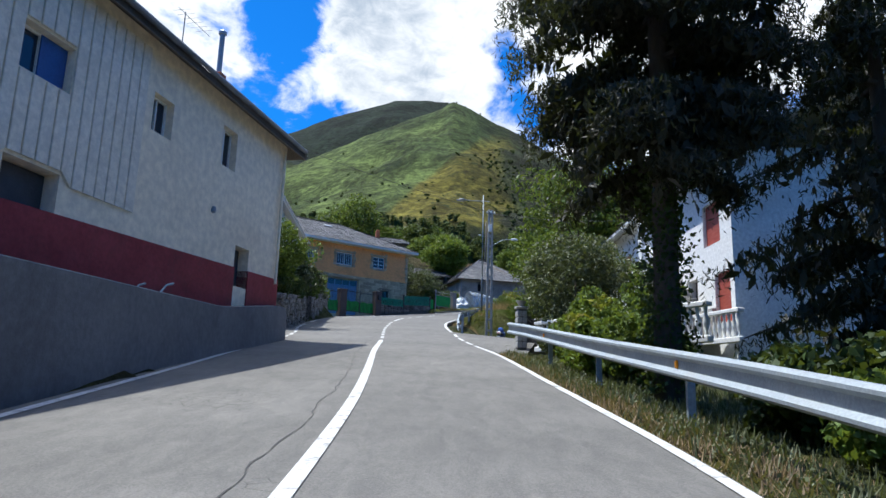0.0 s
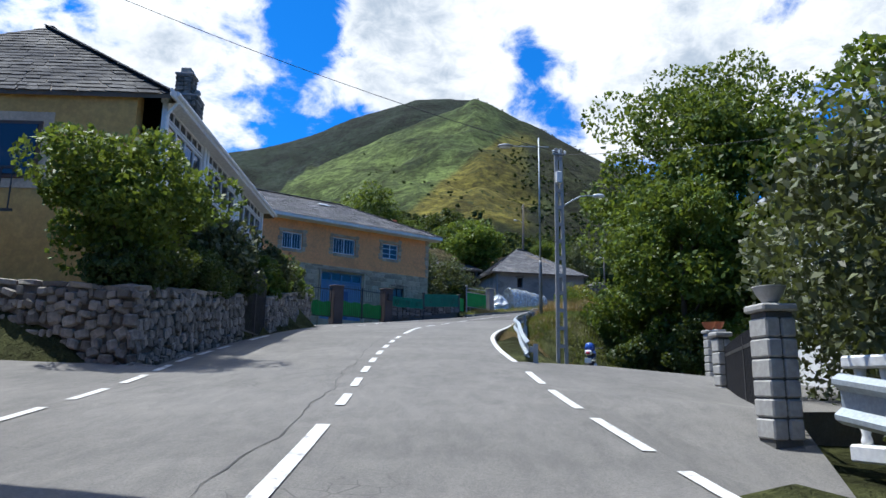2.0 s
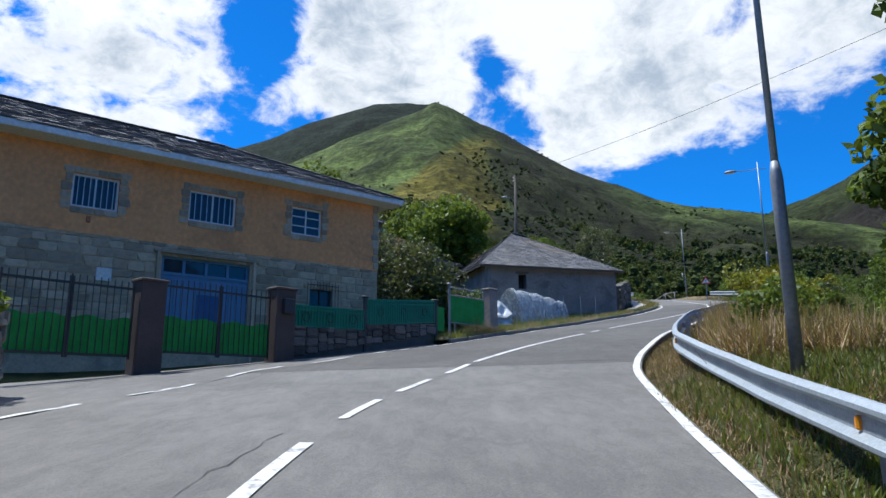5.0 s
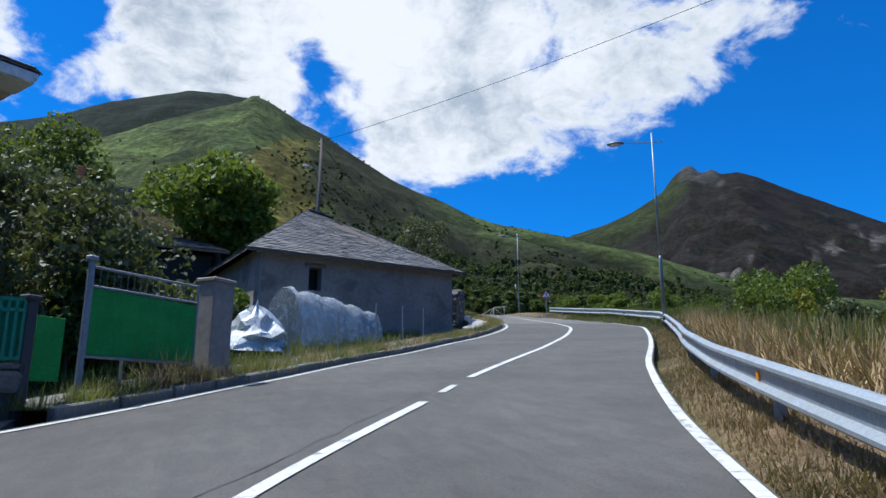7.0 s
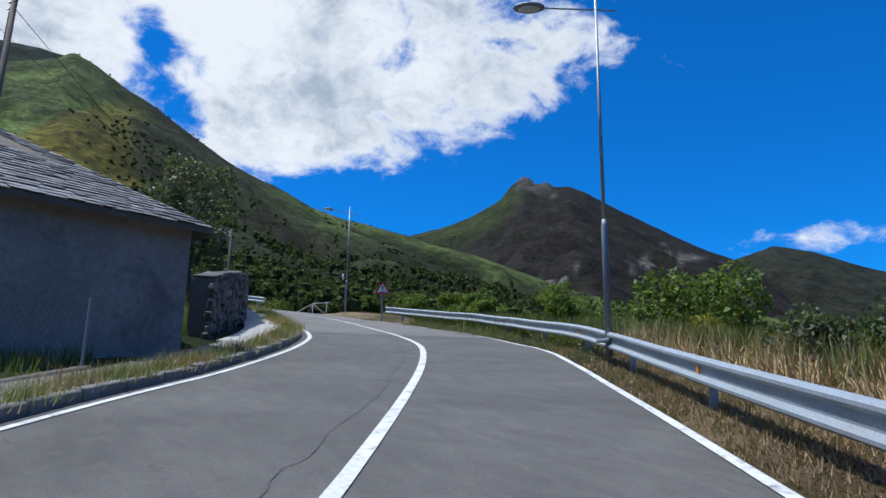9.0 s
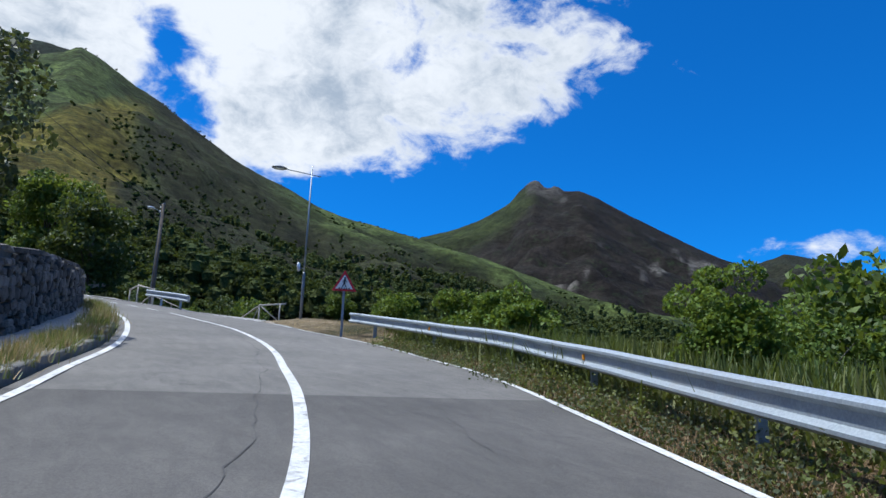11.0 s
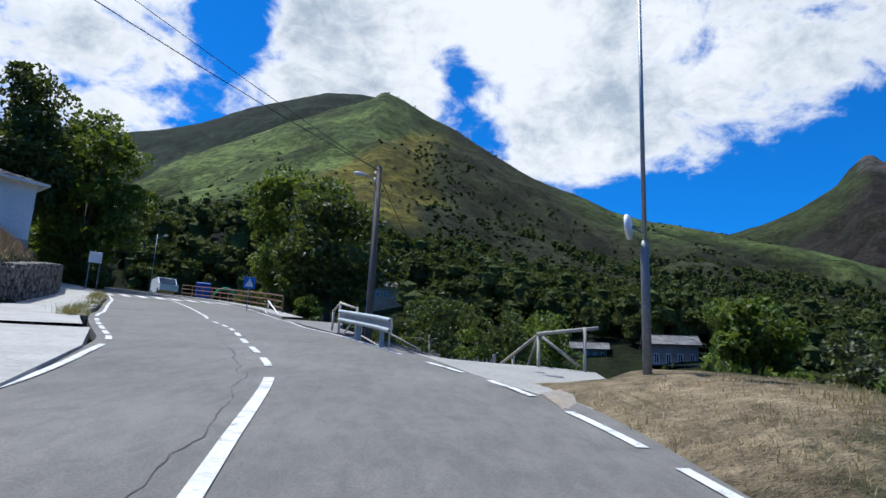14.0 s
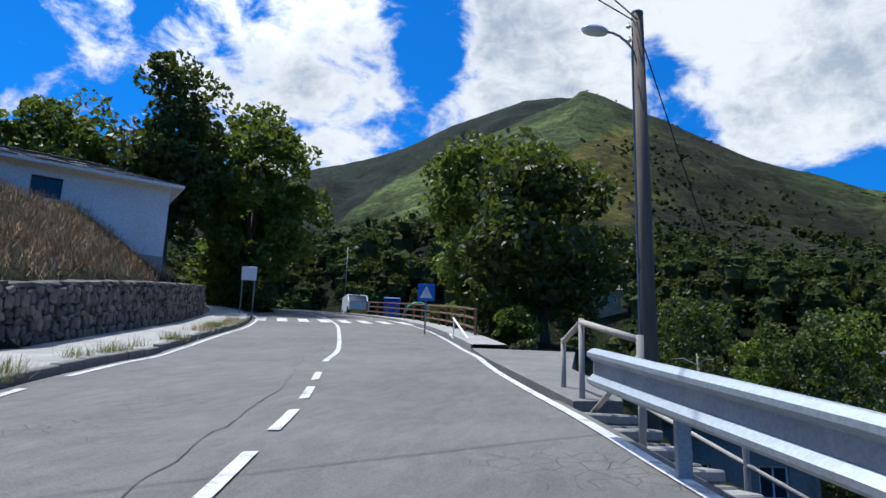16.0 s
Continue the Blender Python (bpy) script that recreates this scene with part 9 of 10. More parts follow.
def woods():
    rng = np.random.default_rng(77)
    blobs = [blob(rng) for _ in range(14)]
    fs0 = np.array(blobs[0][1])
    nv = len(blobs[0][0])

    def scattered(n, a0, a1, r0, r1, bias):
        az = rng.uniform(a0, a1, n)
        r = r0 * np.exp(rng.uniform(0, 1, n) ** bias * math.log(r1 / r0))
        return LAND_O[0] + r * np.sin(np.radians(az)), LAND_O[1] + r * np.cos(np.radians(az))
    x, y = scattered(17000, -44, 74, 92, 620, 0.62)
    z, kind, az, r, s, d, w = hill_z(x, y)
    el = np.degrees(np.arctan2(z - LAND_O[2], r))
    dens = np.array([noise.fractal((a * 0.012, b * 0.012, 3.1), 0.9, 2.0, 4) for a, b in zip(x, y)])
    edge = np.interp(az, [-44, -20, -10, 0, 4, 10, 20, 28, 36, 74], [11.5, 13.0, 14.2, 14.0, 12.8, 11.8, 11.3, 10.6, 10.2, 8.5]) + dens * 3.0
    top = np.interp(az, *MAIN)
    deep = el < edge
    p = np.where(deep, 0.95, np.where(az > 2.5, 0.38, 0.05) * (el < top - 1.0))
    p = np.where(kind == 1, 0.0, p)
    p = np.where(kind == 2, np.where(el < 10.8 + dens * 2, 0.9, 0.01), p)
    p = p * np.where(deep, 1.0, np.clip(0.35 + 2.4 * dens, 0.03, 1.8))
    ok = (rng.uniform(0, 1, len(x)) < p) & (np.abs(d) > 15) & ~((y < 150) & (d < 42) & (d > -34)) & (w > 0.1)
    # mown fields, the houses and the road's end stay clear
    ok &= ~((x > -30) & (x < 12) & (y > 130) & (y < 224))
    for hx, hy, hr in ((61, 191, 9), (51, 199, 7), (50, 182, 9), (46, 190, 7), (56, 178, 8), (19, 222, 7), (55, 181, 7), (46, 188, 7), (46, 204, 4), (58, 183, 7)):
        ok &= np.hypot(x - hx, y - hy) > hr
    ok &= s < 178
    # no two crowns in one place
    cell, keep = {}, np.zeros(len(x), bool)
    for i in np.flatnonzero(ok):
        g = (4.2 if r[i] < 260 else 5.4) if deep[i] else 3.4
        k = (int(x[i] // g), int(y[i] // g), deep[i])
        if k not in cell:
            cell[k] = i
            keep[i] = True
    V, F, C, S, base = [], [], [], [], 0
    for px, py, pz, pr, low, an in zip(x[keep], y[keep], z[keep], r[keep], deep[keep], dens[keep]):
        h = rng.uniform(5.0, 9.5) * (0.85 if pr > 260 else 1.0) if low else rng.uniform(0.9, 2.6)
        rad = h * (rng.uniform(0.36, 0.5) if low else rng.uniform(0.8, 1.3))
        lumps, cards = (5, 30) if pr < 190 else (3, 20) if pr < 320 else (2, 13)
        if not low:
            lumps, cards = 1, 14
        V.append(blobs[rng.integers(0, 14)][0] * np.array([rad * 0.6, rad * 0.6, h * 0.36]) + np.array([px, py, pz + h * 0.42]))
        F.append(fs0 + base)
        base += nv
        for k in range(lumps):
            q = rad * rng.uniform(0.42, 0.66)
            a, f = rng.uniform(0, 6.28), rng.uniform(0.15, 0.7) * rad
            o = np.array([px + f * math.cos(a), py + f * math.sin(a), pz + h * rng.uniform(0.35, 0.86)])
            V.append(blobs[rng.integers(0, 14)][0] * q * 0.66 + o)
            F.append(fs0 + base)
            base += nv
            u = rng.normal(size=(cards, 3))
            u[:, 2] = np.abs(u[:, 2]) * 0.9 - 0.25
            u /= np.linalg.norm(u, axis=1)[:, None]
            C.append(o + u * q * rng.uniform(0.6, 1.12, cards)[:, None])
            S.append(np.full(cards, min(1.2, 0.26 + 0.0018 * pr)))
    mesh_object("woodland", np.concatenate(V), [tuple(f) for f in np.concatenate(F)], L_WOODS, False, label="dense woodland and scrub covering the lower hillsides", category="woodland", kind="stuff")
    C, S = np.concatenate(C), np.concatenate(S)
    quads_object("woodland_leaves", leaf_cards(C, rng, S, aspect=1.25), L_WOODS, None, "leafy outer twigs of the hillside woodland", "woodland", "stuff")
    # gorse and broom on the open slopes
    x, y = scattered(15000, -26, 44, 200, 1000, 0.7)
    z, kind, az, r, s, d, w = hill_z(x, y)
    el = np.degrees(np.arctan2(z - LAND_O[2], r))
    dens = np.array([noise.fractal((a * 0.010, b * 0.010, 9.1), 0.9, 2.0, 4) for a, b in zip(x, y)])
    ok = rng.uniform(0, 1, len(x)) < np.clip(2.2 * (dens - 0.12), 0.004, 1) * np.where(az < 3, 0.35, 0.8) * (kind != 1)
    ok &= ~((kind == 2) & (rng.uniform(0, 1, len(x)) < 0.85))
    V, F, base = [], [], 0
    for px, py, pz in zip(x[ok], y[ok], z[ok]):
        b = blobs[rng.integers(0, len(blobs))][0]
        q = rng.uniform(0.4, 1.3)
        V.append(b * np.array([q * 1.3, q * 1.3, q * 0.9]) + np.array([px, py, pz + q * 0.1]))
        F.append(fs0 + base)
        base += nv
    mesh_object("gorse", np.concatenate(V), [tuple(f) for f in np.concatenate(F)], L_GORSE, True, label="dark gorse bushes dotted over the open hillside", category="gorse", kind="stuff")


woods()


# ---- grass ----
def blades(name, pts, rng, h, lean, mat, label, width=0.012, kind="stuff"):
    """Thin tapering blades, each a bent strip."""
    n = len(pts)
    a = rng.uniform(0, 2 * math.pi, n)
    H = h * rng.uniform(0.45, 1.3, n)
    dx, dy = np.cos(a), np.sin(a)
    tilt = lean * rng.uniform(0.1, 1, n)
    w = width * rng.uniform(0.6, 1.5, n)
    side = np.stack([-dy, dx, np.zeros(n)], 1) * w[:, None]
    tip = pts + np.stack([dx * tilt * H, dy * tilt * H, H * (1 - 0.3 * tilt)], 1)
    v = np.stack([pts - side, pts + side, tip + side * 0.2, tip - side * 0.2], 1).reshape(-1, 3)
    return quads_object(name, v, mat, None, label, "grass" if kind else "weeds", kind, "" if kind else "weeds along the kerb")


def scatter(rng, n, s0, s1, d0, d1, tuft=0.0):
    """Places beside the road by stretch and distance across, in tufts."""
    m = n if not tuft else max(1, n // 14)
    s = rng.uniform(s0, s1, m)
    d = d0 + (d1 - d0) * rng.uniform(0, 1, m)
    i = np.searchsorted(AX_S, s).clip(1, len(AX_S) - 1)
    t = AX_D[i]
    p = AXIS[i] + t * (s - AX_S[i])[:, None] + np.stack([t[:, 1], -t[:, 0]], 1) * d[:, None]
    if tuft:
        p = np.repeat(p, 14, 0) + rng.normal(0, tuft, (m * 14, 2))
    z = land_z(p[:, 0], p[:, 1])[0]
    return np.concatenate([p, z[:, None] - 0.02], 1)


g = np.random.default_rng(99)
blades("dry_grass", np.concatenate([scatter(g, 40000, 39, 58, 3.3, 6.0, 0.10), scatter(g, 40000, 58, 84, 3.35, 5.6, 0.10)]), g, 0.13, 1.2, L_DRYLOW, "dry straw-coloured grass along the verge", 0.008)
blades("dry_grass", np.concatenate([scatter(g, 9000, 47, 60, 4.7, 8.0, 0.22), scatter(g, 7000, 60, 84, 4.6, 8.0, 0.22)]), g, 0.62, 0.95, L_DRY, "tall dry grass beyond the crash barrier", 0.009)
blades("dry_grass", np.concatenate([scatter(g, 6000, 47, 60, 4.6, 6.5, 0.10), scatter(g, 6000, 60, 84, 4.6, 6.5, 0.10)]), g, 0.42, 1.3, L_STRAW, "pale fallen straw beyond the crash barrier", 0.010)
blades("green_grass", np.concatenate([scatter(g, 16000, 84, 101, 4.4, 8.5, 0.16), scatter(g, 9000, 60, 84, 5.2, 9, 0.16)]), g, 0.6, 0.6, L_GRASS, "tall green weeds beyond the crash barrier", 0.02)
blades("green_grass", scatter(g, 16000, -8, 20, 3.6, 6.5, 0.12), g, 0.2, 0.9, L_OLIVE, "green and dry weeds on the verge", 0.013)
blades("dry_grass", scatter(g, 16000, -8, 20, 3.2, 4.6, 0.10), g, 0.14, 1.1, L_DRYLOW, "dry grass under the crash barrier", 0.01)
blades("green_grass", scatter(g, 14000, 41, 48, 3.9, 8, 0.14), g, 0.16, 0.9, L_GRASS, "grass on the bank by the lamp", 0.013)
blades("dry_grass", scatter(g, 5000, 100, 110, 3.9, 8.5, 0.14), g, 0.10, 1.1, L_DRY, "sparse dry grass on bare earth", 0.006)
blades("dry_grass", np.concatenate([scatter(g, 42000, 108, 150, -22, -7.6, 0.2), scatter(g, 16000, 92, 108, -18, -6.6, 0.2)]), g, 0.42, 0.8, material("bank_straw", (0.42, 0.29, 0.145), 0.9, tint=(0.26, 0.16, 0.075), scale=0.5), "tall dry grass covering the bank above the wall", 0.011)
blades("dry_grass", scatter(g, 22000, 83, 101, 3.3, 5.0, 0.13), g, 0.14, 1.2, L_DRYLOW, "short dead grass along the road edge", 0.008)


def creepers(n, s0, s1, d0, d1, height, size, mat, label, seed):
    """Low leafy weeds lying over the road's edge, in uneven patches."""
    rng = np.random.default_rng(seed)
    p = scatter(rng, n, s0, s1, d0, d1, 0.22)
    d = to_road(p[:, 0], p[:, 1])[1]
    k = np.array([noise.fractal((a * 0.8, b * 0.8, seed), 0.9, 2.0, 4) for a, b in p[:, :2]])
    p = p[(k > -0.12 + 0.5 * (d < d0 + 0.35)) & (d > d0 - 0.25)]
    p[:, 2] += np.abs(rng.normal(0, 0.5, len(p))) * height
    quads_object("creeping_weeds", leaf_cards(p, rng, size, aspect=1.6, fold=0.2), mat, None, label, "weeds", "stuff")


creepers(44000, 82, 101, 3.05, 5.0, 0.22, 0.03, L_OLIVE, "grey-green creeping weeds over the road edge", 11)
creepers(20000, 84, 101, 3.3, 5.2, 0.34, 0.034, L_GRASS, "green bramble and weeds under the crash barrier", 12)
creepers(9000, -8, 20, 3.2, 4.6, 0.2, 0.03, L_OLIVE, "low weeds on the verge before the barrier", 13)
blades("green_grass", scatter(g, 16000, 86, 99, -7.3, -5.9, 0.15), g, 0.3, 0.7, L_GRASS, "green grass behind the pavement", 0.014)
blades("green_grass", scatter(g, 16000, 62, 86, -12, -5.9, 0.2), g, 0.3, 0.7, L_GRASS, "weeds in the kitchen garden", 0.014)


def weeds_on_kerb():
    rng = np.random.default_rng(5)
    for mat, label in ((L_DRY, "dry weed tufts growing along the kerb"), (L_GRASS, "green weed tufts growing along the kerb")):
        P = []
        for k in range(150):
            src, i = (seg1, int(rng.integers(0, len(seg1) - 1))) if k < 130 else (seg2, int(rng.integers(8, 50)))
            q = offset_line(src, -0.5 - 0.25 * rng.uniform())[i]
            n = int(rng.integers(40, 120))
            P.append(np.concatenate([q + rng.normal(0, 0.17, (n, 2)), np.full((n, 1), road_z(*q) + 0.1)], 1))
        blades("kerb_weeds", np.concatenate(P), rng, 0.26, 1.0, mat, label, 0.006)


weeds_on_kerb()
for k, (wx, wy, h, mat) in enumerate(((-0.35, 62.6, 0.75, L_DRY), (0.1, 63.1, 0.6, L_DRY), (2.3, 66.7, 0.45, L_DRY), (3.1, 67.9, 0.4, L_GRASS), (-1.2, 61.4, 0.35, L_YELLOW), (4.6, 70.2, 0.4, L_DRY), (6.9, 73.4, 0.35, L_GRASS), (1.2, 64.9, 0.35, L_GRASS))):
    wr = np.random.default_rng(400 + k)
    m = 220
    wp = np.concatenate([np.array([wx, wy]) + wr.normal(0, 0.16, (m, 2)), np.full((m, 1), road_z(wx, wy) + 0.11)], 1)
    blades("roadside_weed", wp, wr, h * 0.8, 1.1, mat, "tall straggling weed growing from the kerb", 0.004, "")


# ---- kitchen garden: plastic sheeting, tunnel, wire fence ----
def plastic_tunnel():
    a, b = Vector((1.95, 72.3)), Vector((5.2, 75.7))
    u = (b - a).normalized()
    L = (b - a).length
    e = thing("plastic_tunnel", facing(a.x, a.y, 9.75, u), "low garden tunnel of crumpled clear plastic sheet", "garden tunnel")
    n, m = 26, 15
    vs = []
    rng = random.Random(8)
    for i in range(n + 1):
        t = i / n
        h = 1.85 - 0.85 * t ** 1.3
        w = 0.75 - 0.15 * t
        sag = 0.10 * (1 - abs(math.cos(t * math.pi * 4)))
        for j in range(m + 1):
            q = math.pi * j / m
            k = 1 + rng.uniform(-0.045, 0.045)
            vs.append((t * L, -math.cos(q) * w * k, max(-0.1, (math.sin(q) ** 0.75) * (h - sag) * k + 0.135 * t * L)))
    N = len(vs)
    vs += [(x, y * 0.985, z - 0.015) for x, y, z in vs]
    f = [(i * (m + 1) + j, i * (m + 1) + j + 1, (i + 1) * (m + 1) + j + 1, (i + 1) * (m + 1) + j) for i in range(n) for j in range(m)]
    part("sheet", Shape().add(vs, f + [tuple(N + q for q in p[::-1]) for p in f]), PLASTIC_CLEAR, e, "crumpled clear plastic sheet", True)
    for k in range(5):
        t = k / 4
        h, w = 1.83 - 0.85 * t ** 1.3, 0.74 - 0.15 * t
        part("hoop", Shape().tube([(t * L, -math.cos(q) * w, math.sin(q) ** 0.75 * h + 0.135 * t * L) for q in np.linspace(0.02, math.pi - 0.02, 13)], 0.018, 5), GALV_POST, e)


def plastic_heap():
    e = thing("plastic_heap", pose(1.15, 71.2, 9.6), "crumpled heap of white plastic sheet behind the wire fence", "plastic sheet")
    vs, n, m = [], 22, 10
    for i in range(m + 1):
        for j in range(n):
            a = 2 * math.pi * j / n
            r = 1.15 * (1 - (i / m) ** 1.6)
            k = 1 + 0.5 * noise.noise(Vector((math.cos(a) * 1.5, math.sin(a) * 1.5, i * 0.35))) + 0.18 * noise.noise(Vector((math.cos(a) * 5, math.sin(a) * 5, i * 1.1)))
            vs.append((math.cos(a) * r * k * 0.95, math.sin(a) * r * k * 0.8, 1.35 * (i / m) * (1 + 0.3 * noise.noise(Vector((math.cos(a) * 3, math.sin(a) * 3, i * 0.7)))) - 0.1))
    f = [(i * n + j, i * n + (j + 1) % n, (i + 1) * n + (j + 1) % n, (i + 1) * n + j) for i in range(m) for j in range(n)]
    part("sheet", Shape().add(vs, f + [tuple(m * n + j for j in range(n))]), PLASTIC, e)


def clear_plastic():
    m = bpy.data.materials.new("clear_crumpled_plastic")
    m.use_nodes = True
    N = Nodes(m.node_tree)
    out = N.add("ShaderNodeOutputMaterial")
    p = N.add("ShaderNodeBsdfPrincipled")
    p.inputs["Base Color"].default_value = (0.62, 0.68, 0.72, 1)
    p.inputs["Roughness"].default_value = 0.25
    t = N.add("ShaderNodeBsdfTransparent")
    co = N.add("ShaderNodeTexCoord").outputs["Object"]
    f = N.ramp(N.noise(N.stretch(co, (1.2, 5, 1.2)), 3.0, 5, 0.7, 1.0), 0.38, 0.72, 0.10, 0.62)
    bn = N.add("ShaderNodeBump")
    bn.inputs["Distance"].default_value = 0.05
    N.put(bn.inputs["Height"], N.noise(co, 7, 4, 0.6))
    N.put(p.inputs["Normal"], bn.outputs[0])
    mx = N.add("ShaderNodeMixShader")
    N.put(mx.inputs[0], f)
    N.put(mx.inputs[1], t.outputs[0])
    N.put(mx.inputs[2], p.outputs[0])
    N.put(out.inputs[0], mx.outputs[0])
    return m


PLASTIC_CLEAR = clear_plastic()
plastic_tunnel()
plastic_heap()


def wire_fence(pts, h, label, mat=GALV_POST, mesh=0.16):
    """Thin posts with a diamond mesh of wire between them."""
    p = [Vector((x, y, road_z(x, y) + 0.05)) for x, y in pts]
    e = thing("wire_fence", Matrix.Translation(p[0]), label, "wire fence")
    o = p[0]
    for q in p:
        part("post", Shape().tube([q - o - Vector((0, 0, 0.3)), q - o + Vector((RNG.uniform(-0.05, 0.05), RNG.uniform(-0.05, 0.05), h + RNG.uniform(-0.05, 0.3)))], 0.025, 6), mat, e)
    for a, b in zip(p[:-1], p[1:]):
        sh = Shape()
        L = (b - a).length
        n = int((L + h) / mesh)
        for k in range(n):
            for sgn in (0, 1):
                x0 = k * mesh - h
                x1 = x0 + h
                t0, t1 = max(0, x0), min(L, x1)
                if t1 <= t0:
                    continue
                z0, z1 = (t0 - x0), (t1 - x0)
                if sgn:
                    z0, z1 = h - z0, h - z1
                q0, q1 = a.lerp(b, t0 / L) - o, a.lerp(b, t1 / L) - o
                q0.z += z0
                q1.z += z1
                sh.tube([q0, q1], 0.0016, 3, False)
        part("wire_mesh", sh, DARK_METAL, e, "diamond wire mesh")
    return e


wire_fence([(-1.1, 63.65), (0.4, 66.05), (1.9, 68.35), (3.4, 70.55), (4.9, 72.75), (6.3, 74.95), (7.6, 77.05)], 1.15, "rusty wire fence along the kitchen garden")
low = thing("garden_footing", pose(0, 0, 0), "low dark stone footing under the wire fence", "stone wall")
for (xa, ya), (xb, yb) in zip([(-1.1, 63.75), (1.9, 68.45), (4.9, 72.85)], [(1.9, 68.45), (4.9, 72.85), (7.7, 77.15)]):
    za, zb = road_z(xa, ya), road_z(xb, yb)
    part("course", Shape().beam((xa, ya, za - 0.06), (xb, yb, zb - 0.06), 0.22, 0.42, 0.03), STONE_DARK, low)

# rail fence and pale hand rail on the far right side
def rail_fence(pts, h, mat, label, name="rail_fence", group=""):
    p = [Vector((x, y, road_z(x, y))) for x, y in pts]
    e = thing(name, Matrix.Translation(p[0]), label, "railing", group)
    o = p[0]
    for q in p:
        part("post", Shape().box(q - o + Vector((0, 0, h / 2 - 0.1)), (0.09, 0.09, h + 0.2), None, 0.01), mat, e)
    for a, b in zip(p[:-1], p[1:]):
        for k in (0.35, 0.68, 0.98):
            part("rail", Shape().beam(a - o + Vector((0, 0, h * k)), b - o + Vector((0, 0, h * k)), 0.05, 0.07, 0.008), mat, e)


BROWN_RAIL = material("red_brown_rail", (0.24, 0.13, 0.085), 0.8, tint=(0.17, 0.09, 0.06), scale=3, bump=0.003)
fr = offset_line(R_LINE, 1.1)
i0, i1 = near_index(fr, (14.0, 131.7)), near_index(fr, (2.0, 154.0))
rail_fence([tuple(q) for q in fr[i0:i1:4]], 1.0, BROWN_RAIL, "red-brown wooden railing along the pavement")
hr = thing("hand_rail", pose(13.55, 131.5, 19.3), "slim white metal hand rail slanting down to the landing", "railing")
part("rail", Shape().tube([(0, 0, 0.9), (1.6, -2.9, -0.75), (1.75, -3.2, -1.0)], 0.035, 8), WHITE_FRAME, hr, "", True)
part("rail", Shape().tube([(-0.1, 0, 0.35), (1.3, -2.9, -0.75)], 0.03, 8), WHITE_FRAME, hr, "", True)
for k in (0.02, 0.5, 0.95):
    part("post", Shape().tube([(1.6 * k, -2.9 * k, -0.9 - 0.6 * k), (1.6 * k, -2.9 * k, 0.9 - 1.65 * k)], 0.025, 8), WHITE_FRAME, hr)
seg4 = cut(R_LINE, (14.62, 127.65), (-10, 161.3))
pavement("pavement", offset_line(seg4, 1.3), offset_line(seg4, 0.3), 0.12, "reddish paved footway behind the railing")


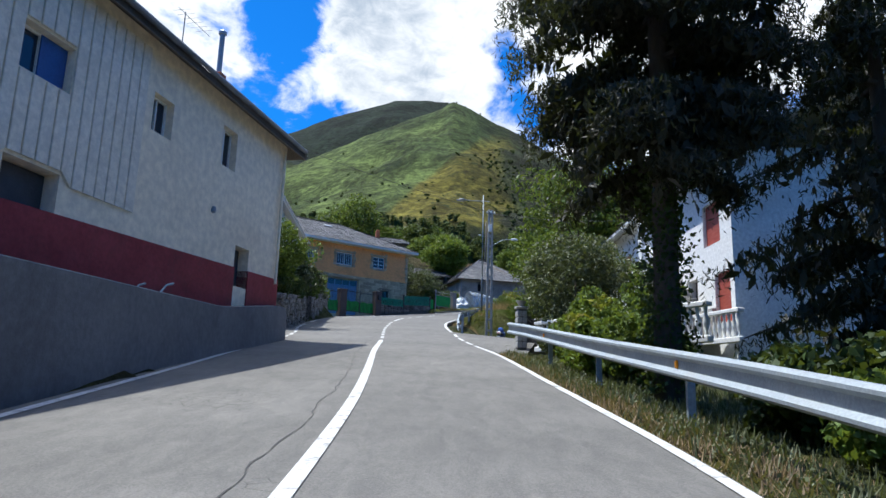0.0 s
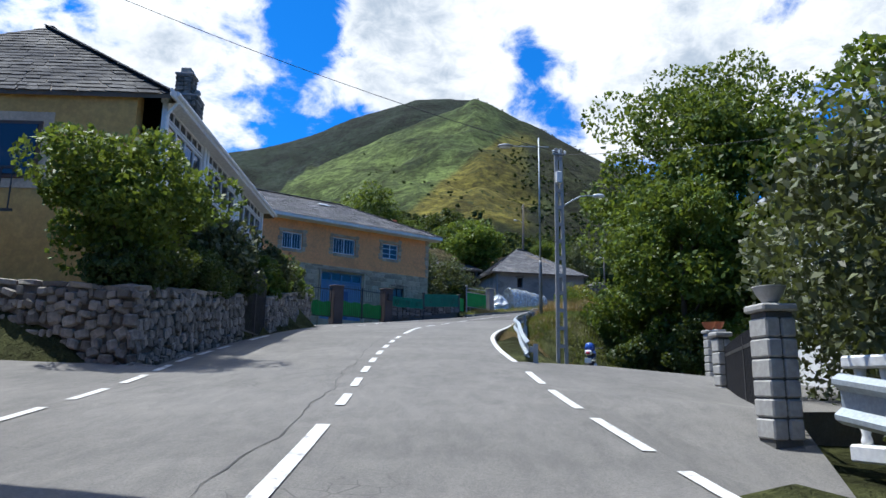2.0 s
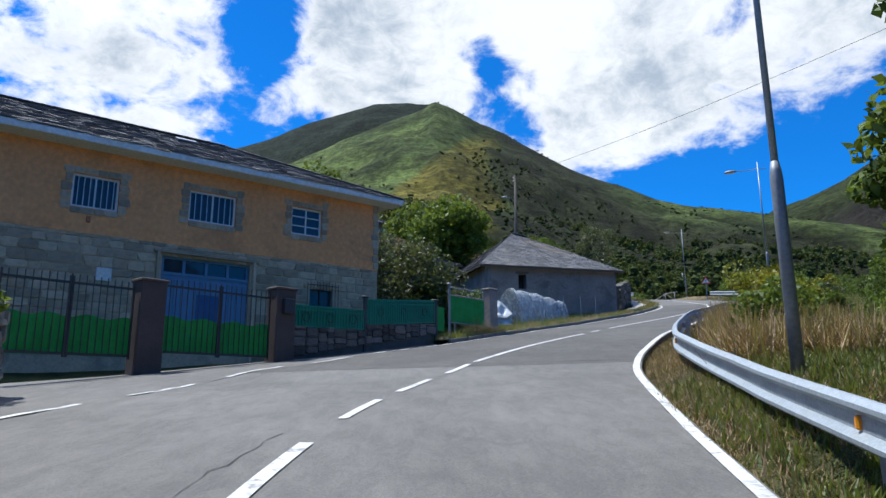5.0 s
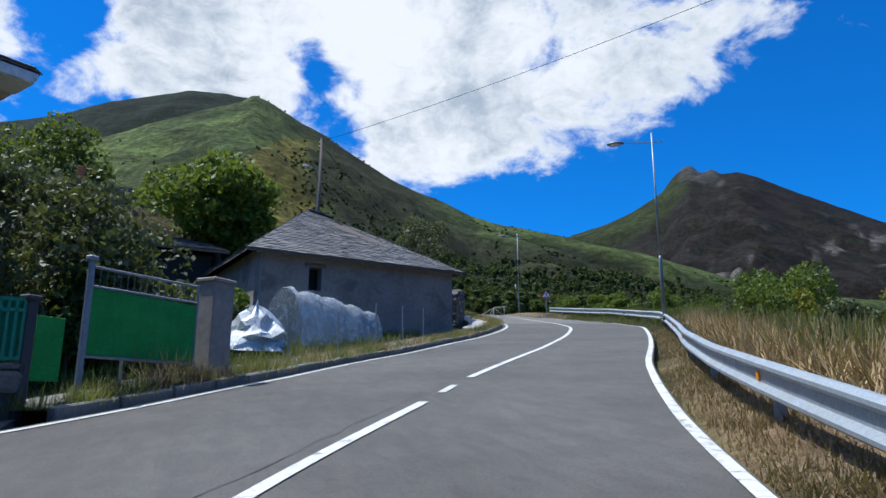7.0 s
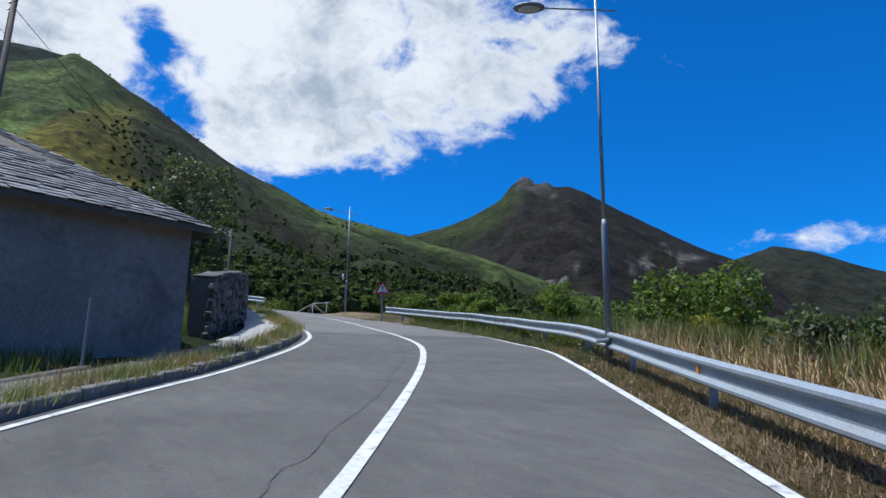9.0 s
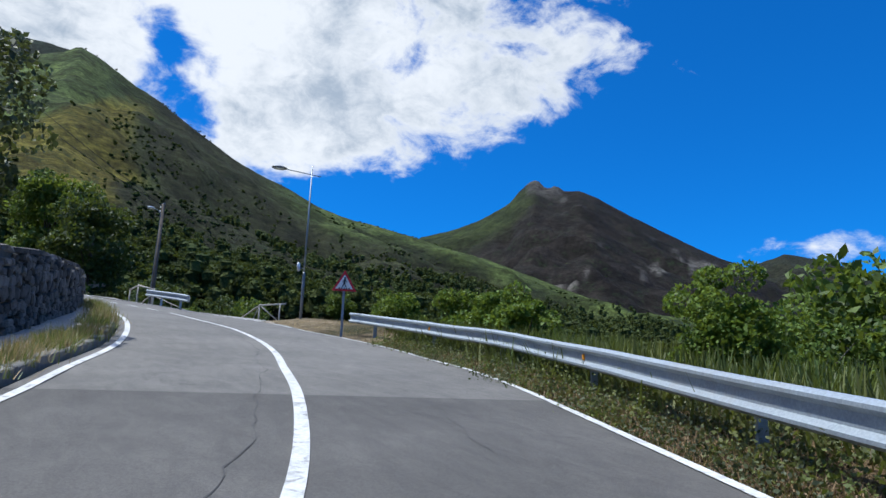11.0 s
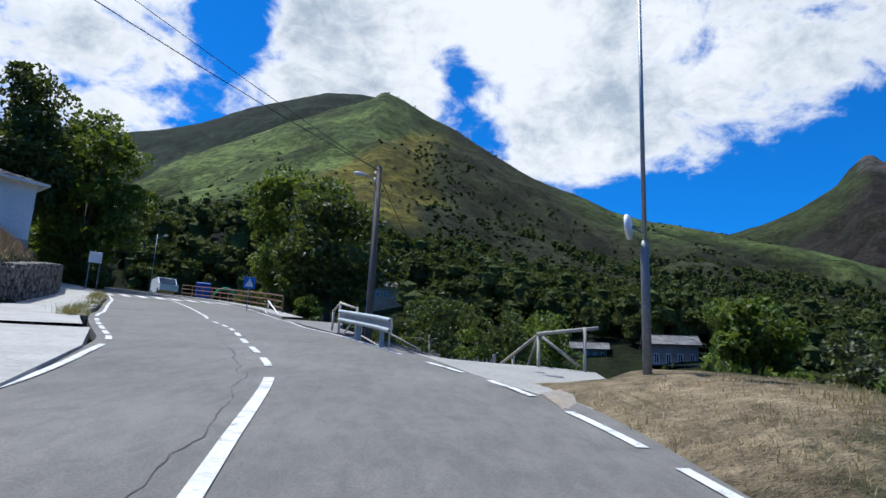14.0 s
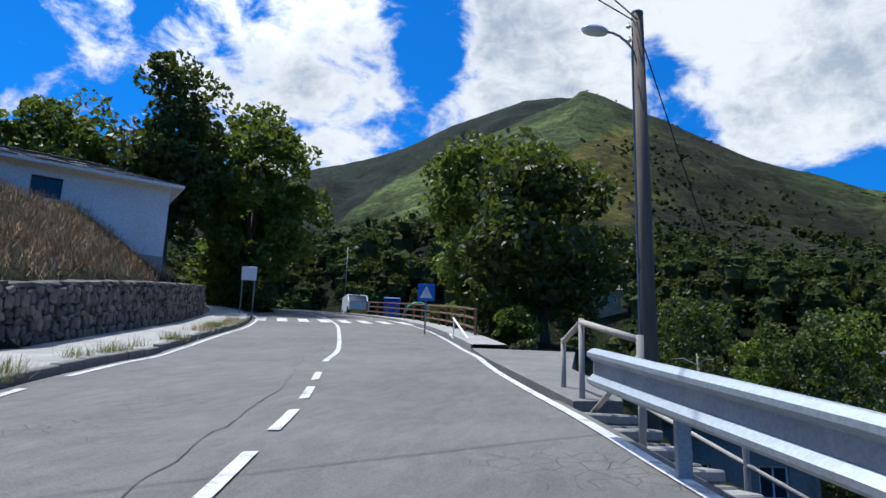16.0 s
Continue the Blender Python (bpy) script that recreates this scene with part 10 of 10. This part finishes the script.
# playground, container and van by the far bend
def far_things():
    e = thing("climbing_arch", facing(5.6, 155.5, road_z(5.6, 155.5) - 0.1, (0.95, 0.3)), "green arched climbing frame by the far bend", "climbing frame")
    GRN = material("green_plastic", (0.05, 0.42, 0.24), 0.45, tint=(0.04, 0.34, 0.2))
    for y in (0, 0.8):
        part("arch", Shape().tube([(1.1 * math.cos(q), y, 1.35 * math.sin(q)) for q in np.linspace(0, math.pi, 15)], 0.09, 7), GRN, e, "green arch", True)
    for q in np.linspace(0.3, math.pi - 0.3, 7):
        part("rung", Shape().tube([(1.1 * math.cos(q), 0, 1.35 * math.sin(q)), (1.1 * math.cos(q), 0.8, 1.35 * math.sin(q))], 0.03, 6), GRN, e)
    c = thing("recycling_container", facing(3.8, 155.0, road_z(3.8, 155.0) - 0.05, (0.95, 0.3)), "blue recycling container by the far bend", "container")
    BL = material("blue_plastic", (0.02, 0.12, 0.5), 0.45, tint=(0.02, 0.09, 0.4))
    part("body", Shape().box((0, 0, 0.65), (1.15, 1.0, 1.25), None, 0.08), BL, c)
    part("lid", Shape().box((0, 0, 1.36), (1.22, 1.08, 0.18), None, 0.08), BL, c)
    for sx in (-0.45, 0.45):
        part("wheel", Shape().lathe([(0.02, -0.04), (0.1, -0.04), (0.1, 0.04), (0.02, 0.04)], (sx, -0.35, 0.08), 10, Matrix.Rotation(math.pi / 2, 4, "Y")), RUBBER, c)
    x, y = -2.2, 163.5
    v = thing("parked_van", facing(x, y, road_z(x, y) + 0.1, (0.5, -0.86)), "small white van parked by the far bend", "van")
    part("body", Shape().add([(p_[0], s * 0.85, p_[1]) for s in (-1, 1) for p_ in ((-2, 0.35), (2, 0.35), (2.05, 0.95), (1.35, 1.05), (0.7, 1.75), (-1.9, 1.8), (-2.05, 1.0))],
                             [(0, 1, 2, 3, 4, 5, 6), (13, 12, 11, 10, 9, 8, 7)] + [(k, k + 7, (k + 1) % 7 + 7, (k + 1) % 7) for k in range(7)]), WHITE_FRAME, v, "white van body")
    part("windscreen", Shape().beam((1.38, 0, 1.1), (0.78, 0, 1.7), 1.5, 0.03), GLASS, v)
    for sx in (-1.3, 1.3):
        for sy in (-0.8, 0.8):
            w = part("wheel", Shape().lathe([(0.05, -0.1), (0.32, -0.1), (0.34, 0), (0.32, 0.1), (0.05, 0.1)], (sx, sy, 0.33), 16, Matrix.Rotation(math.pi / 2, 4, "X")), RUBBER, v, "", True)
            part("rim", Shape().lathe([(0.02, -0.11), (0.2, -0.11), (0.2, 0.11), (0.02, 0.11)], (sx, sy, 0.33), 12, Matrix.Rotation(math.pi / 2, 4, "X")), GALV, w)
    for sy in (-0.6, 0.6):
        part("headlight", Shape().box((2.04, sy, 0.85), (0.06, 0.3, 0.18), None, 0.02), LAMP_GLASS, v)
    # a plain board sign by the wall
    b = thing("board_sign", facing(1.0, 139.9, road_z(1.0, 139.9), (0.93, 0.36)), "small white notice board on two posts", "sign board")
    part("board", Shape().box((0, 0, 2.2), (0.75, 0.03, 0.7), None, 0.01), WHITE_SIGN, b)
    for sx in (-0.3, 0.3):
        part("post", Shape().box((sx, 0.03, 1.0), (0.05, 0.05, 2.3)), GALV_POST, b)


far_things()


# ---- motorcycle parked beside the utility pole ----
def motorcycle():
    x, y = 2.75, 36.6
    e = thing("motorcycle", facing(x, y, ground_at(x, y), (0.25, 0.97)), "blue and white motorcycle parked beside the utility pole", "motorcycle")
    BODY = material("blue_fairing", (0.03, 0.10, 0.42), 0.3, tint=(0.02, 0.07, 0.3))
    for cx in (-0.7, 0.7):
        w = part("wheel", Shape().lathe([(0.22, -0.06), (0.3, -0.06), (0.32, 0), (0.3, 0.06), (0.22, 0.06)], (cx, 0, 0.32), 20, Matrix.Rotation(math.pi / 2, 4, "X")), RUBBER, e, "black tyre", True)
        part("rim", Shape().lathe([(0.03, -0.03), (0.22, -0.03), (0.22, 0.03), (0.03, 0.03)], (cx, 0, 0.32), 14, Matrix.Rotation(math.pi / 2, 4, "X")), GALV_POST, w)
    part("engine", Shape().box((0.05, 0, 0.45), (0.5, 0.3, 0.36), None, 0.05), DARK_METAL, e)
    part("tank", Shape().box((0.2, 0, 0.85), (0.55, 0.3, 0.26), None, 0.09), BODY, e, "blue fuel tank")
    part("seat", Shape().box((-0.35, 0, 0.84), (0.65, 0.27, 0.12), None, 0.05), RUBBER, e, "black seat")
    part("tail", Shape().box((-0.75, 0, 0.86), (0.35, 0.2, 0.14), None, 0.04), WHITE_FRAME, e, "white tail fairing")
    part("tail_light", Shape().box((-0.94, 0, 0.84), (0.03, 0.12, 0.06), None, 0.01), RED_SIGN, e)
    part("number_plate", Shape().box((-0.96, 0, 0.62), (0.015, 0.2, 0.14), None, 0.004), WHITE_SIGN, e, "blank white plate")
    part("mudguard", Shape().box((0.72, 0, 0.68), (0.36, 0.13, 0.05), None, 0.02), WHITE_FRAME, e)
    for sy in (-0.09, 0.09):
        part("fork", Shape().tube([(0.7, sy, 0.32), (0.5, sy, 1.0)], 0.022, 6), GALV, e)
    part("handlebar", Shape().tube([(0.4, -0.36, 1.06), (0.5, -0.12, 1.05), (0.5, 0.12, 1.05), (0.4, 0.36, 1.06)], 0.016, 6), DARK_METAL, e)
    part("headlight", Shape().lathe([(0.02, 0), (0.09, 0.02), (0.09, 0.1), (0.05, 0.14)], (0.62, 0, 0.92), 12, Matrix.Rotation(math.pi / 2, 4, "Y")), LAMP_GLASS, e)
    part("exhaust", Shape().tube([(0.1, -0.17, 0.3), (-0.4, -0.19, 0.32), (-0.85, -0.2, 0.5)], [0.03, 0.045, 0.05], 8), GALV, e)
    h = thing("helmet", e.matrix_world @ pose(-0.3, 0, 1.03), "blue helmet resting on the motorcycle seat", "helmet")
    part("shell", Shape().lathe([(0.1, -0.13), (0.14, -0.08), (0.155, 0.0), (0.13, 0.1), (0.07, 0.15), (0.01, 0.16)], (0, 0, 0), 16), BODY, h, "", True)
    part("visor", Shape().box((0.12, 0, 0.01), (0.07, 0.2, 0.09), None, 0.03), GLASS, h)


motorcycle()


# ---- cracks and joints in the road ----
TAR = material("dark_joint_tar", (0.05, 0.049, 0.047), 0.8)


def crack(line, off, wob, width, seed, lift=0.006):
    rng = np.random.default_rng(seed)
    p = resample(line, max(4, int(len(line) * 2.5)))
    t = np.gradient(p, axis=0)
    t /= np.linalg.norm(t, axis=1)[:, None]
    n = np.stack([t[:, 1], -t[:, 0]], 1)
    w = np.zeros(len(p))
    for i in range(1, len(p)):
        w[i] = w[i - 1] * 0.93 + rng.normal(0, wob)
    p = p + n * (off + w)[:, None]
    wd = np.abs(rng.normal(width, width * 0.6, len(p))).clip(0.003, 0.04)
    ribbon("road_crack", p - n * wd[:, None] / 2, p + n * wd[:, None] / 2, lift, TAR, label="thin dark crack in the asphalt", category="road crack", kind="structure")


crack(cut(AXIS, (-1.0, -12), (-3.1, 44)), -0.32, 0.03, 0.011, 1)
crack(cut(AXIS, (-1.6, 50.5), (8.0, 68)), -0.3, 0.03, 0.01, 2)
crack(cut(AXIS, (8.0, 68), (18.0, 106)), -0.42, 0.03, 0.01, 3)
crack(cut(AXIS, (18.0, 106), (11.0, 127)), -0.45, 0.03, 0.012, 4)
crack(cut(AXIS, (16.4, 82), (17.6, 86)), 1.6, 0.03, 0.008, 5)
crack(np.array([(-6.2, 51.75), (-3.0, 51.2), (0.0, 51.0), (1.9, 50.45)]), 0, 0.015, 0.03, 8)
crack(np.array([(18.0, 107.5), (19.4, 108.6), (20.9, 109.0)]), 0, 0.02, 0.012, 9)
